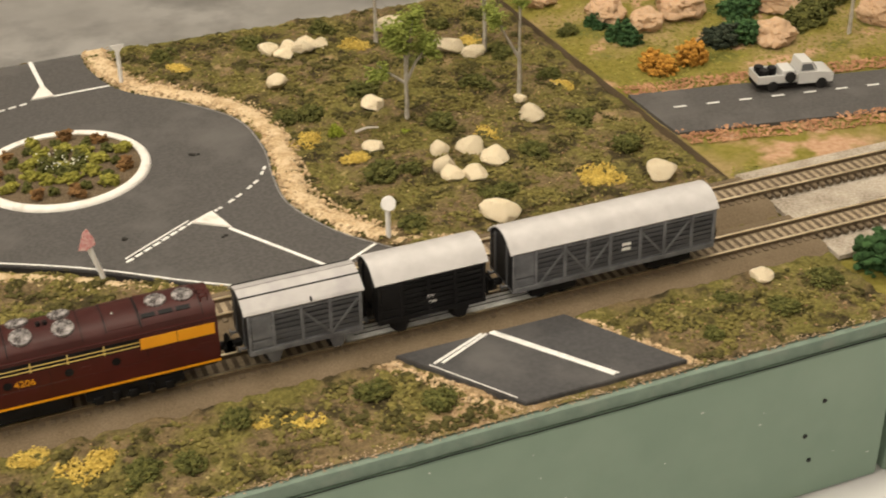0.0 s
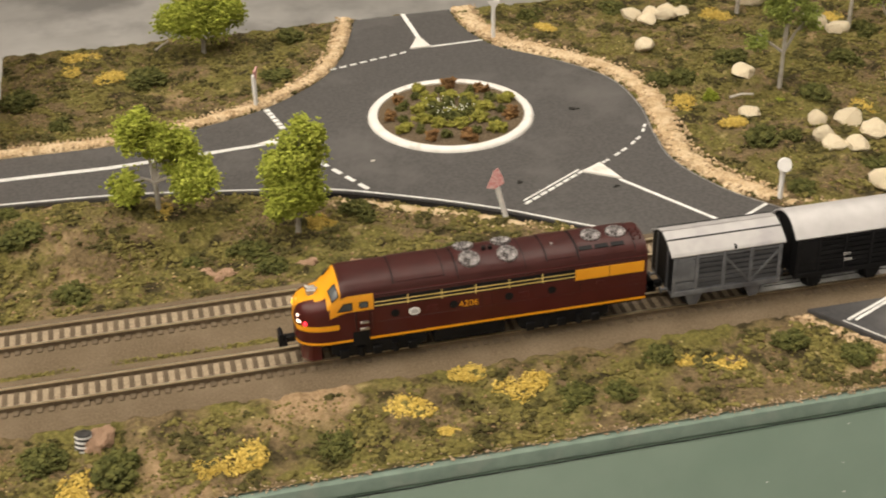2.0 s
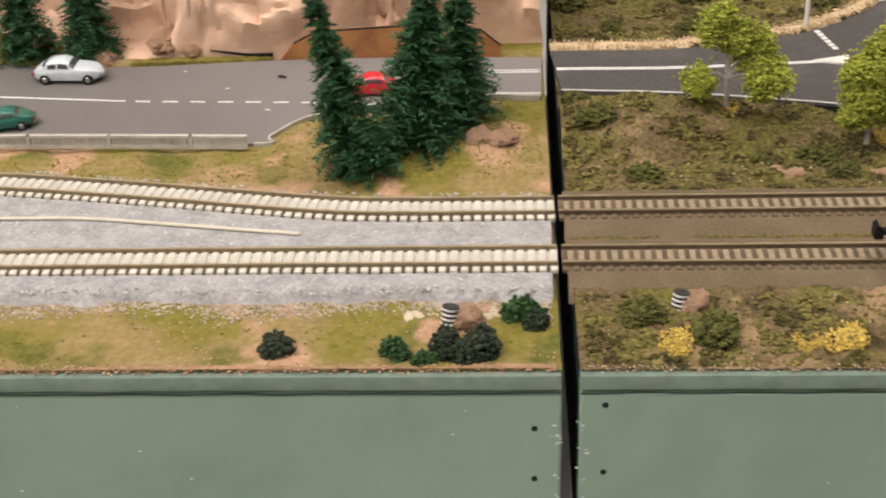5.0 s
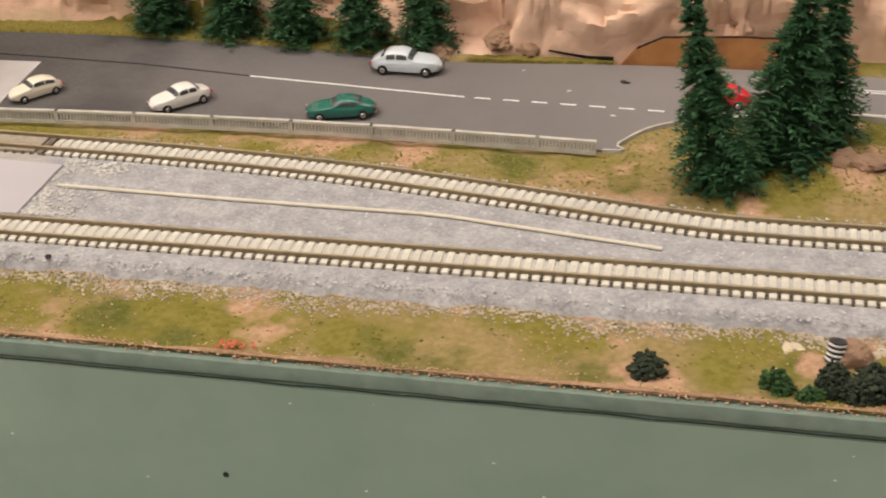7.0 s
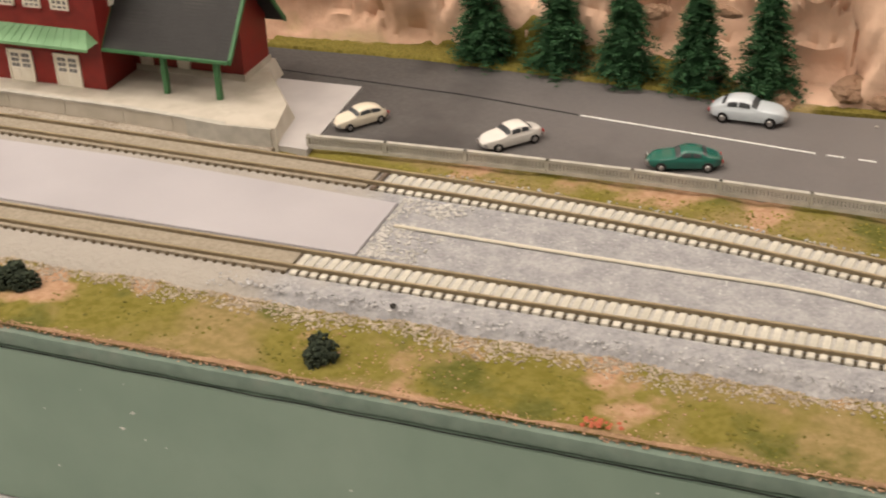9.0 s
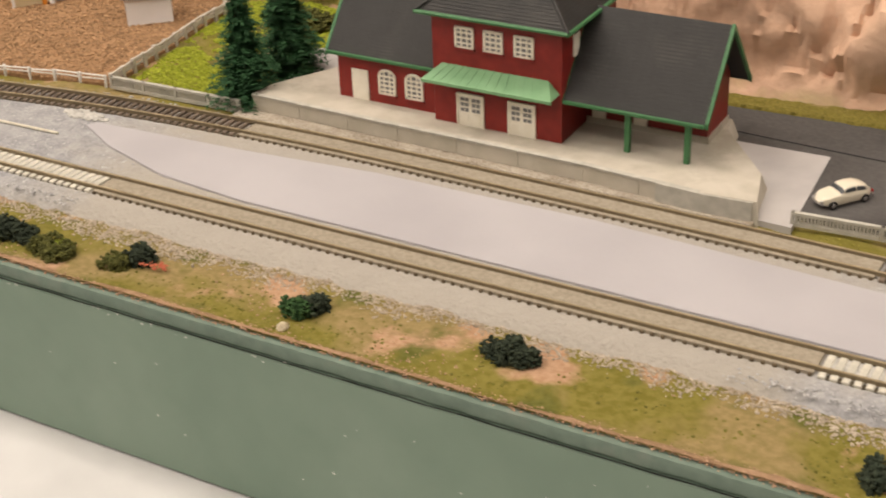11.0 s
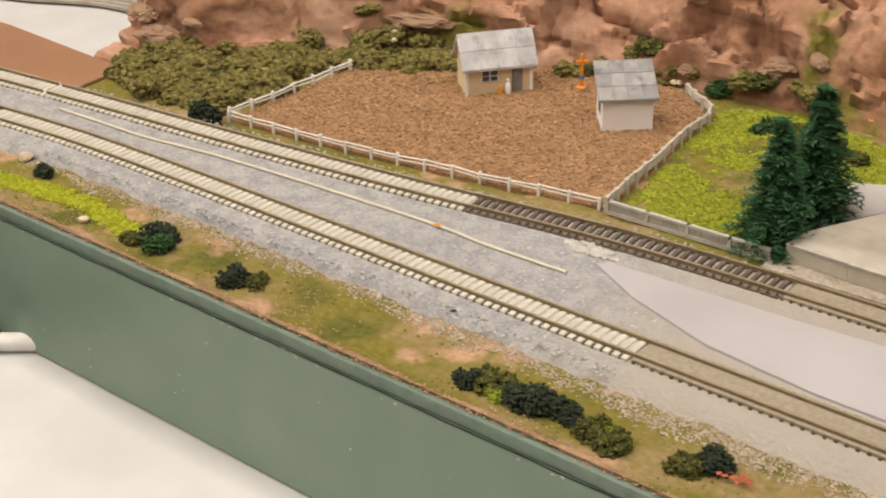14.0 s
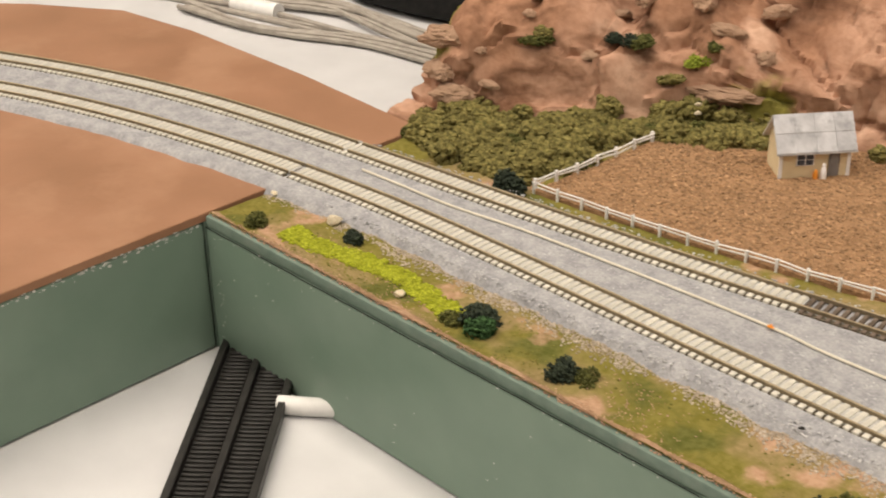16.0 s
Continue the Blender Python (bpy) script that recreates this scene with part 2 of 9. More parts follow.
def ground_blend(name, layers, base, scale_fine=900.0, bump=0.8, depth=0.0012):
    """Scenic scatter: a base of two grains, and layers of (colours, scale, low, high) laid over one another in patches."""
    m = bpy.data.materials.new(name)
    m.use_nodes = True
    n, l = m.node_tree.nodes, m.node_tree.links
    b = n["Principled BSDF"]
    b.inputs["Roughness"].default_value = 0.95
    b.inputs["Specular IOR Level"].default_value = 0.15
    co = n.new("ShaderNodeTexCoord")

    def tex(scale, det=6.0, off=0.0, stretch=None):
        t = n.new("ShaderNodeTexNoise")
        t.inputs["Scale"].default_value, t.inputs["Detail"].default_value = scale, det
        mp = n.new("ShaderNodeMapping")
        if stretch:
            mp.inputs["Scale"].default_value = stretch
            mp.inputs["Rotation"].default_value = (0.0, 0.35, 0.0)
        mp.inputs["Location"].default_value = (off, off * 1.7, off * 0.3)
        l.new(co.outputs["Object"], mp.inputs[0])
        l.new(mp.outputs[0], t.inputs["Vector"])
        return t.outputs[0]

    def two(cols, scale, off):
        r = n.new("ShaderNodeValToRGB")
        r.color_ramp.elements[0].position, r.color_ramp.elements[1].position = 0.36, 0.64
        r.color_ramp.elements[0].color, r.color_ramp.elements[1].color = (*cols[0], 1), (*cols[1], 1)
        l.new(tex(scale, 5.0, off), r.inputs[0])
        return r.outputs[0]

    out = two(base, scale_fine, 0.0)
    for k, (cols, scale, low, high, *stretch) in enumerate(layers):
        r = n.new("ShaderNodeValToRGB")
        r.color_ramp.elements[0].position, r.color_ramp.elements[1].position = low, high
        l.new(tex(scale, 8.0, 3.1 * (k + 1), stretch[0] if stretch else None), r.inputs[0])
        mx = n.new("ShaderNodeMix")
        mx.data_type = "RGBA"
        l.new(r.outputs[0], mx.inputs[0])
        l.new(out, mx.inputs[6])
        l.new(two(cols, scale_fine, 7.7 * (k + 1)), mx.inputs[7])
        out = mx.outputs[2]
    l.new(out, b.inputs["Base Color"])
    bp = n.new("ShaderNodeBump")
    bp.inputs["Strength"].default_value, bp.inputs["Distance"].default_value = bump, depth
    l.new(tex(scale_fine * 0.8, 6.0, 1.3), bp.inputs["Height"])
    l.new(bp.outputs[0], b.inputs["Normal"])
    return m

M_GREEN = surface("green_paint", [(0.158, 0.230, 0.178), (0.178, 0.252, 0.196)], 40, 0.38, 0.08, 500, spot=(0.195, 0.268, 0.212), spot_scale=9, spec=0.4, depth=0.0003)
M_GREEN_LIP = surface("scuffed_green_lip", [(0.122, 0.172, 0.140), (0.160, 0.218, 0.178)], 160, 0.6, 0.4, 500, spot=(0.18, 0.215, 0.18), spot_scale=60, spot_amount=0.35, spec=0.3)
# near-black green: the shade in the module gap is put into the board colour
M_GAP_SHADE = surface("gap_shade_board", [(0.014, 0.024, 0.021), (0.026, 0.040, 0.035)], 60, 0.7, 0.2, 400)
M_CRACK = surface("dark_gap", [(0.008, 0.009, 0.009), (0.016, 0.018, 0.017)], 200, 0.9, 0.0, spec=0.1)
M_WOOD = surface("raw_board", [(0.35, 0.24, 0.14), (0.45, 0.31, 0.19)], 60, 0.7, 0.2, stretch=(1, 8, 8))
M_BROWNBOARD = surface("brown_painted_board", [(0.27, 0.140, 0.078), (0.33, 0.172, 0.10)], 25, 0.5, 0.1, 600, spot=(0.36, 0.20, 0.12), spot_scale=14, spec=0.35)
M_TABLE = surface("white_table", [(0.54, 0.54, 0.545), (0.59, 0.59, 0.595)], 30, 0.5, 0.05, 400, spot=(0.49, 0.49, 0.495), spot_scale=5, spot_amount=0.3)
M_FLOOR = surface("grey_concrete", [(0.52, 0.51, 0.49), (0.68, 0.67, 0.65)], 7, 0.6, 0.1, 60, spot=(0.34, 0.335, 0.325), spot_scale=3.0, spot_amount=0.6)
M_WALL = surface("plain_wall", [(0.40, 0.38, 0.35), (0.46, 0.44, 0.41)], 8, 0.9, 0.1, 40)
M_CEIL = surface("ceiling_paint", [(0.72, 0.71, 0.69), (0.78, 0.77, 0.75)], 8, 0.9, 0.1, 40)
M_ASPHALT = surface("asphalt_card", [(0.056, 0.053, 0.051), (0.086, 0.082, 0.079)], 700, 0.75, 0.25, 1800, spot=(0.105, 0.100, 0.096), spot_scale=22, spot_amount=0.35, depth=0.0003)
M_ASPHALT2 = surface("dark_asphalt", [(0.040, 0.040, 0.042), (0.062, 0.061, 0.062)], 600, 0.6, 0.2, 1500, spot=(0.095, 0.092, 0.09), spot_scale=18, spot_amount=0.4, depth=0.0003)
M_ASPHALT_MID = surface("worn_sheen_asphalt", [(0.060, 0.057, 0.056), (0.090, 0.085, 0.083)], 500, 0.65, 0.2, 1500, spot=(0.038, 0.036, 0.036), spot_scale=28, spot_amount=0.45, depth=0.0003)
M_ASPHALT_EDGE = surface("bitumen_edge", [(0.010, 0.010, 0.011), (0.020, 0.019, 0.020)], 400, 0.6, 0.2)
M_MARK = surface("white_road_paint", [(0.62, 0.62, 0.60), (0.78, 0.78, 0.76)], 500, 0.7, 0.1)
M_WHITE = surface("white_plastic", [(0.72, 0.71, 0.69), (0.80, 0.79, 0.77)], 200, 0.5, 0.05)
M_RAIL = surface("rail_weathered", [(0.075, 0.052, 0.030), (0.125, 0.090, 0.054)], 300, 0.6, 0.2, spec=0.4)
M_RAIL_TAN = surface("rail_tan_tarnish", [(0.155, 0.120, 0.072), (0.22, 0.175, 0.108)], 300, 0.55, 0.2, spec=0.4)
M_RAILTOP = surface("rail_head_metal", [(0.80, 0.68, 0.47), (0.90, 0.79, 0.58)], 150, 0.38, 0.0, metal=1.0)
M_RAILTOP_TAN = surface("rail_head_tarnished", [(0.50, 0.41, 0.27), (0.60, 0.50, 0.34)], 150, 0.45, 0.0, metal=0.7)
M_FILL = surface("pale_ballast_fill", [(0.36, 0.35, 0.325), (0.48, 0.468, 0.435)], 900, 0.9, 0.5, 1500)
M_FILL_B = surface("beige_ballast_fill", [(0.245, 0.192, 0.128), (0.335, 0.268, 0.185)], 900, 0.9, 0.5, 1500)
# dark tone of the rail chairs' shadows, laid as strips beside the rails
M_CHAIR_SHADE = surface("chair_shade_strip", [(0.055, 0.045, 0.030), (0.12, 0.10, 0.07)], 900, 0.9, 0.5, 1500)
M_SLEEPER_B = surface("brown_sleeper", [(0.090, 0.067, 0.043), (0.13, 0.098, 0.063)], 500, 0.9, 0.3, vary=0.15)
M_SAND = surface("track_sand", [(0.26, 0.225, 0.172), (0.35, 0.305, 0.24)], 600, 0.9, 0.4, 1300)
M_SLEEPER_W = surface("concrete_sleeper", [(0.47, 0.45, 0.385), (0.58, 0.555, 0.48)], 500, 0.85, 0.2, vary=0.08)
M_BALLAST_B = ground_blend("brown_ballast", [([(0.135, 0.102, 0.066), (0.180, 0.138, 0.092)], 60, 0.45, 0.65)], [(0.110, 0.082, 0.052), (0.155, 0.118, 0.076)], 1800, 0.5, 0.0005)
M_BALLAST_G = ground_blend("grey_ballast", [([(0.32, 0.318, 0.324), (0.41, 0.407, 0.410)], 130, 0.42, 0.58)], [(0.25, 0.252, 0.262), (0.34, 0.338, 0.345)], 700, 0.9, 0.0010)
M_CRUSHED = ground_blend("crushed_stone", [([(0.36, 0.31, 0.25), (0.50, 0.45, 0.38)], 90, 0.4, 0.6)], [(0.24, 0.20, 0.15), (0.42, 0.37, 0.31)], 1000, 1.0, 0.0014)
M_SLAB = surface("pale_card_yard", [(0.39, 0.375, 0.395), (0.44, 0.425, 0.445)], 20, 0.65, 0.05, 600)
OLIVE = [(0.085, 0.075, 0.022), (0.165, 0.14, 0.045)]
M_SOIL1 = ground_blend("scrub_floor", [
    ([(0.100, 0.092, 0.026), (0.185, 0.160, 0.050)], 38, 0.45, 0.56),
    ([(0.200, 0.160, 0.060), (0.300, 0.240, 0.110)], 125, 0.60, 0.68),
    ([(0.026, 0.021, 0.010), (0.060, 0.048, 0.022)], 95, 0.53, 0.62),
    ([(0.070, 0.064, 0.018), (0.135, 0.118, 0.036)], 150, 0.58, 0.65),
    ([(0.27, 0.185, 0.10), (0.38, 0.265, 0.160)], 30, 0.60, 0.69)], [(0.11, 0.080, 0.042), (0.185, 0.135, 0.072)], 700, 1.0, 0.0018)
M_SOIL2 = ground_blend("meadow_floor", [
    ([(0.150, 0.132, 0.024), (0.205, 0.175, 0.045)], 24, 0.42, 0.52),
    ([(0.085, 0.092, 0.018), (0.130, 0.128, 0.034)], 44, 0.55, 0.66),
    ([(0.36, 0.215, 0.130), (0.46, 0.295, 0.190)], 34, 0.56, 0.63)], [(0.215, 0.165, 0.066), (0.290, 0.215, 0.100)], 420, 0.6, 0.0010)
M_ROCK = ground_blend("pink_plaster_rock", [
    ([(0.29, 0.150, 0.090), (0.37, 0.200, 0.125)], 11, 0.44, 0.56),
    ([(0.50, 0.31, 0.215), (0.58, 0.375, 0.27)], 26, 0.60, 0.70),
    ([(0.185, 0.092, 0.054), (0.27, 0.142, 0.088)], 55, 0.54, 0.64, (0.22, 1.0, 1.5)),
    ([(0.13, 0.070, 0.042), (0.21, 0.115, 0.073)], 36, 0.62, 0.70),
    ([(0.15, 0.135, 0.032), (0.23, 0.205, 0.050)], 15, 0.61, 0.66)], [(0.39, 0.220, 0.145), (0.48, 0.285, 0.195)], 260, 0.8, 0.0011)


def paler_along_x(m, tint, x_dark, x_light, most=0.80):
    """Mixes in a paler tint along x: the rock's second plaster coat, the road's wear and sheen."""
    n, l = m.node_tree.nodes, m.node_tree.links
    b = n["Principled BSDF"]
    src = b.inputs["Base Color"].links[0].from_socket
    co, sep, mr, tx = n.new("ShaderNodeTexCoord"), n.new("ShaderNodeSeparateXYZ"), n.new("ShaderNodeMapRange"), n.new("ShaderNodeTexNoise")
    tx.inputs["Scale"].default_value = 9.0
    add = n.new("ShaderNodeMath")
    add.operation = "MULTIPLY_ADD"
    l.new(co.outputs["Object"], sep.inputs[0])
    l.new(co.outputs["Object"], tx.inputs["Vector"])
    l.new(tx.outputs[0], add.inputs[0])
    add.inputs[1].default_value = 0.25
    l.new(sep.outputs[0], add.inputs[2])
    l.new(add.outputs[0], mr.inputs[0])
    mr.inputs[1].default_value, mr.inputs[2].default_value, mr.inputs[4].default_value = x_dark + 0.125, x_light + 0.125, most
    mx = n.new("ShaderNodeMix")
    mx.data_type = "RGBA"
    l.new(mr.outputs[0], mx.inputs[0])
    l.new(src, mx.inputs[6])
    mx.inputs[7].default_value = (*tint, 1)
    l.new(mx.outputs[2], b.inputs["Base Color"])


def sanded(m, tint, marks):
    """A sandy dressing strewn over a stretch along x: none, full, full, none at the four marks."""
    n, l = m.node_tree.nodes, m.node_tree.links
    b = n["Principled BSDF"]
    src = b.inputs["Base Color"].links[0].from_socket
    co, sep, tx, add = n.new("ShaderNodeTexCoord"), n.new("ShaderNodeSeparateXYZ"), n.new("ShaderNodeTexNoise"), n.new("ShaderNodeMath")
    tx.inputs["Scale"].default_value, tx.inputs["Detail"].default_value = 60.0, 6.0
    add.operation = "MULTIPLY_ADD"
    add.inputs[1].default_value = 0.06
    l.new(co.outputs["Object"], sep.inputs[0])
    l.new(co.outputs["Object"], tx.inputs["Vector"])
    l.new(tx.outputs[0], add.inputs[0])
    l.new(sep.outputs[0], add.inputs[2])
    ramp = n.new("ShaderNodeValToRGB")
    lo, hi = marks[0], marks[3]
    mr = n.new("ShaderNodeMapRange")
    mr.inputs[1].default_value, mr.inputs[2].default_value = lo + 0.03, hi + 0.03
    l.new(add.outputs[0], mr.inputs[0])
    l.new(mr.outputs[0], ramp.inputs[0])
    e = ramp.color_ramp.elements
    e[0].position, e[0].color = 0.0, (0, 0, 0, 1)
    e[1].position, e[1].color = 1.0, (0, 0, 0, 1)
    for q in marks[1:3]:
        k = e.new((q - lo) / (hi - lo))
        k.color = (0.85, 0.85, 0.85, 1)
    mx = n.new("ShaderNodeMix")
    mx.data_type = "RGBA"
    l.new(ramp.outputs[0], mx.inputs[0])
    l.new(src, mx.inputs[6])
    mx.inputs[7].default_value = (*tint, 1)
    l.new(mx.outputs[2], b.inputs["Base Color"])


SAND_STRETCH = (-0.61, -0.57, -0.320, -0.296)
sanded(M_BALLAST_G, (0.375, 0.345, 0.300), SAND_STRETCH)
paler_along_x(M_ROCK, (0.88, 0.63, 0.47), -0.56, -0.28, 0.66)
# road paler to the right: part wear, part reflected light put into the colour
paler_along_x(M_ASPHALT_MID, (0.225, 0.210, 0.205), -0.33, -0.10)
M_DIRT = ground_blend("brown_gravel_yard", [([(0.31, 0.180, 0.095), (0.39, 0.235, 0.13)], 120, 0.42, 0.62)], [(0.22, 0.125, 0.066), (0.32, 0.19, 0.10)], 700, 0.8, 0.0012)
M_TAN = ground_blend("tan_grit", [([(0.55, 0.42, 0.26), (0.68, 0.54, 0.36)], 160, 0.42, 0.58)], [(0.38, 0.26, 0.14), (0.58, 0.44, 0.27)], 900, 1.0, 0.0014)
M_EARTH3 = ground_blend("red_gravel", [([(0.42, 0.22, 0.12), (0.52, 0.30, 0.18)], 100, 0.42, 0.6)], [(0.25, 0.125, 0.07), (0.40, 0.21, 0.12)], 700, 0.9, 0.0012)

# ---- the hall ----
def hall():
    thing("floor", "grey mottled concrete floor of the hall", "floor", mesh=to_mesh("floor", boxed(-4, 4, -4, 4, -0.87, -0.82), M_FLOOR), kind="structure")
    thing("ceiling", "plain white ceiling of the hall", "ceiling", mesh=to_mesh("ceiling", boxed(-4, 4, -4, 4, CEILING, CEILING + 0.1), M_CEIL), kind="structure")
    for name, dims in (("wall_north", (-4, 4, 4, 4.1)), ("wall_south", (-4, 4, -4.1, -4)), ("wall_east", (4, 4.1, -4.1, 4.1)), ("wall_west", (-4.1, -4, -4.1, 4.1))):
        thing(name, "plain pale plastered wall of the hall", "wall", mesh=to_mesh(name, boxed(*dims, -0.87, CEILING), M_WALL), kind="structure")


hall()

TABLE_Z = -0.0665


def tables():
    t = thing("table", "white laminate folding table under the model railway", "table")
    part("tabletop", boxed(-1.9, 1.6, -0.42, 0.335, TABLE_Z - 0.03, TABLE_Z, bevel=0.004), M_TABLE, t)
    for x in (-1.8, -0.2, 1.5):
        for y in (-0.36, 0.27):
            part("leg", rod(bmesh.new(), (x, y, -0.82), (x, y, TABLE_Z - 0.03), 0.014, seg=12), M_RAIL, t)
    t = thing("table", "white table behind, carrying loose grey cables", "table")
    part("tabletop", boxed(-2.4, -0.62, 0.337, 0.62, TABLE_Z - 0.03, TABLE_Z - 0.001, bevel=0.004), M_TABLE, t)
    for x in (-2.3, -0.75):
        part("leg", rod(bmesh.new(), (x, 0.56, -0.82), (x, 0.56, TABLE_Z - 0.03), 0.014, seg=12), M_RAIL, t)


tables()

# ---- modules: green-faced boxes ----
def fascia(parent, x0, x1, label=""):
    part("fascia", boxed(x0, x1, 0.0, 0.009, TABLE_Z + 0.0006, -0.0063, bevel=0.0006), M_GREEN, parent, label)
    bm = boxed(x0, x1, 0.0006, 0.0060, -0.0056, -0.0006, bevel=0.0008, seg=2)
    bmesh.ops.bisect_plane(bm, geom=bm.verts[:] + bm.edges[:] + bm.faces[:], plane_co=((x0 + x1) / 2, 0, 0), plane_no=(1, 0, 0))
    for k in range(int((x1 - x0) / 0.004)):
        bmesh.ops.bisect_plane(bm, geom=bm.verts[:] + bm.edges[:] + bm.faces[:], plane_co=(x0 + 0.002 + k * 0.004, 0, 0), plane_no=(1, 0, 0))
    for v in bm.verts:
        v.co.y += 0.00030 * wob(v.co.x, v.co.z, 120, 2.0)
        v.co.z += 0.00025 * wob(v.co.x, v.co.y, 90, 5.0) if v.co.z < -0.003 else 0.0
    part("fascia_lip", bm, M_GREEN_LIP, parent, "scuffed darker green lip")
    n = int((x1 - x0) / 0.005)
    line = [(x0 + (x1 - x0) * k / n, 0.0001, -0.0060 + 0.00035 * wob(x0 + (x1 - x0) * k / n, 0.0, 70, 9.0)) for k in range(n + 1)]
    part("lip_joint", pipe(bmesh.new(), line, 0.00022, 5), M_CRACK, parent, "dark ragged joint below the lip")


def modules():
    m = thing("layout_module", "green-painted plywood module carrying the roundabout scene", "module")
    fascia(m, 0.0035, 0.4255)
    part("end_board", boxed(0.0035, 0.0125, 0.0095, 0.346, TABLE_Z + 0.0006, -0.012), M_GAP_SHADE, m, "end board coloured dark for the shade in the gap")
    part("end_board", boxed(0.4165, 0.4255, 0.0095, 0.346, TABLE_Z + 0.0006, -0.012), M_GREEN, m)
    part("back_board", boxed(0.013, 0.416, 0.338, 0.3465, TABLE_Z + 0.0006, -0.012), M_GREEN, m)
    m = thing("layout_module", "green-painted plywood module carrying the station scene", "module")
    fascia(m, -0.904, -0.0015)
    part("end_board", boxed(-0.0105, -0.0015, 0.0095, 0.346, TABLE_Z + 0.0006, -0.003), M_GAP_SHADE, m, "end board coloured dark for the shade in the gap")
    part("end_board", boxed(-0.904, -0.895, 0.0095, 0.346, TABLE_Z + 0.0006, -0.004), M_GREEN, m)
    m = thing("layout_module", "green-painted plywood module with a bush and grey road", "module")
    fascia(m, 0.4285, 0.75)
    part("end_board", boxed(0.4310, 0.4400, 0.0095, 0.43, TABLE_Z + 0.0006, -0.006), M_GREEN, m)
    part("edge_strip", boxed(0.4284, 0.4294, 0.108, 0.43, -0.013, -0.0020, bevel=0.0002), M_BALLAST_B, m, "brown board edge")
    m = thing("layout_module", "corner module with bare brown painted top and green sides", "module")
    part("fascia", boxed(-0.9145, -0.9055, -0.55, 0.0, TABLE_Z + 0.0006, -0.0044, bevel=0.0008), M_GREEN, m)
    part("end_board", boxed(-0.9145, -0.9055, 0.0005, 0.118, TABLE_Z + 0.0006, -0.0044), M_GREEN, m)
    deck = [(-0.9056, 0.126), (-0.9056, -0.55), (-1.75, -0.55), (-1.75, -0.30), (-1.45, -0.10), (-1.28, 0.035), (-1.212, 0.092), (-1.16, 0.124), (-1.10, 0.131), (-1.0, 0.131)]
    part("top_board", prism(bmesh.new(), deck, -0.0040, -0.0004, 0.0003), M_BROWNBOARD, m, "bare brown painted plywood top")
    part("back_board", prism(bmesh.new(), [(x, y - 0.006) for x, y in deck[4:]] + [(-1.0, 0.118), (-1.10, 0.118), (-1.15, 0.112), (-1.2, 0.082), (-1.27, 0.025), (-1.44, -0.11)], TABLE_Z + 0.0006, -0.0044), M_GREEN, m)


modules()

# ---- tracks ----
FRONT_Y = 0.0585
RAIL_TOP = 0.0042
FRONT_LINE = [(0.95, FRONT_Y), (0.6, FRONT_Y), (0.2, FRONT_Y), (0.0, FRONT_Y), (-0.4, FRONT_Y), (-0.70, FRONT_Y), (-0.82, 0.0577), (-0.88, 0.0545), (-0.948, 0.0460), (-1.022, 0.0310), (-1.093, 0.0090), (-1.17, -0.024), (-1.25, -0.072), (-1.34, -0.15), (-1.42, -0.26)]
FAR_LINE = [(0.95, 0.0912), (0.6, 0.0912), (0.2, 0.0912), (0.0, 0.0905), (-0.05, 0.0905), (-0.08, 0.0928), (-0.15, 0.1050), (-0.20, 0.1120), (-0.26, 0.1165), (-0.34, 0.1190), (-0.46, 0.1215), (-0.54, 0.1215), (-0.62, 0.1170), (-0.71, 0.1045), (-0.80, 0.0945), (-0.90, 0.0850), (-0.99, 0.0735), (-1.064, 0.0560), (-1.133, 0.0310), (-1.21, -0.004), (-1.29, -0.055), (-1.38, -0.135), (-1.47, -0.25)]


def rail_pair(line, parent, z=0.0, tone=None):
    for s in (-0.00485, 0.00485):
        off = []
        for k, p in enumerate(line):
            way = (line[min(k + 1, len(line) - 1)] - line[max(k - 1, 0)]).normalized()
            off.append(p + Vector((-way.y, way.x, 0)) * s)
        r = part("rail", ribbon(bmesh.new(), off, 0.00038, z + 0.0026, z + RAIL_TOP - 0.0003), tone or M_RAIL, parent)
        part("rail_head", ribbon(bmesh.new(), off, 0.00043, z + RAIL_TOP - 0.0002, z + RAIL_TOP), M_RAILTOP_TAN if tone is M_RAIL_TAN else M_RAILTOP, r, "worn rail head")


def sleeper_mesh(name, material, half=0.0009):
    return to_mesh(name, boxed(-half, half, -0.0076, 0.0076, 0.0013, 0.0028, bevel=0.0002), material)


SLEEPER_B, SLEEPER_W = sleeper_mesh("sleeper", M_SLEEPER_B), sleeper_mesh("sleeper", M_SLEEPER_W, 0.00115)
SLEEPER_DARK = sleeper_mesh("sleeper", surface("dark_sleeper", [(0.10, 0.075, 0.055), (0.17, 0.13, 0.10)], 500, 0.9, 0.3, vary=0.15))


SLEEPER_SAND = sleeper_mesh("sleeper", M_SLEEPER_B, 0.0006)


def front_sleeper(x):
    return SLEEPER_SAND if -0.575 < x < -0.307 else SLEEPER_W


def far_sleeper(x):
    return SLEEPER_SAND if -0.555 < x < -0.305 else SLEEPER_DARK if -0.68 < x < -0.30 else SLEEPER_W


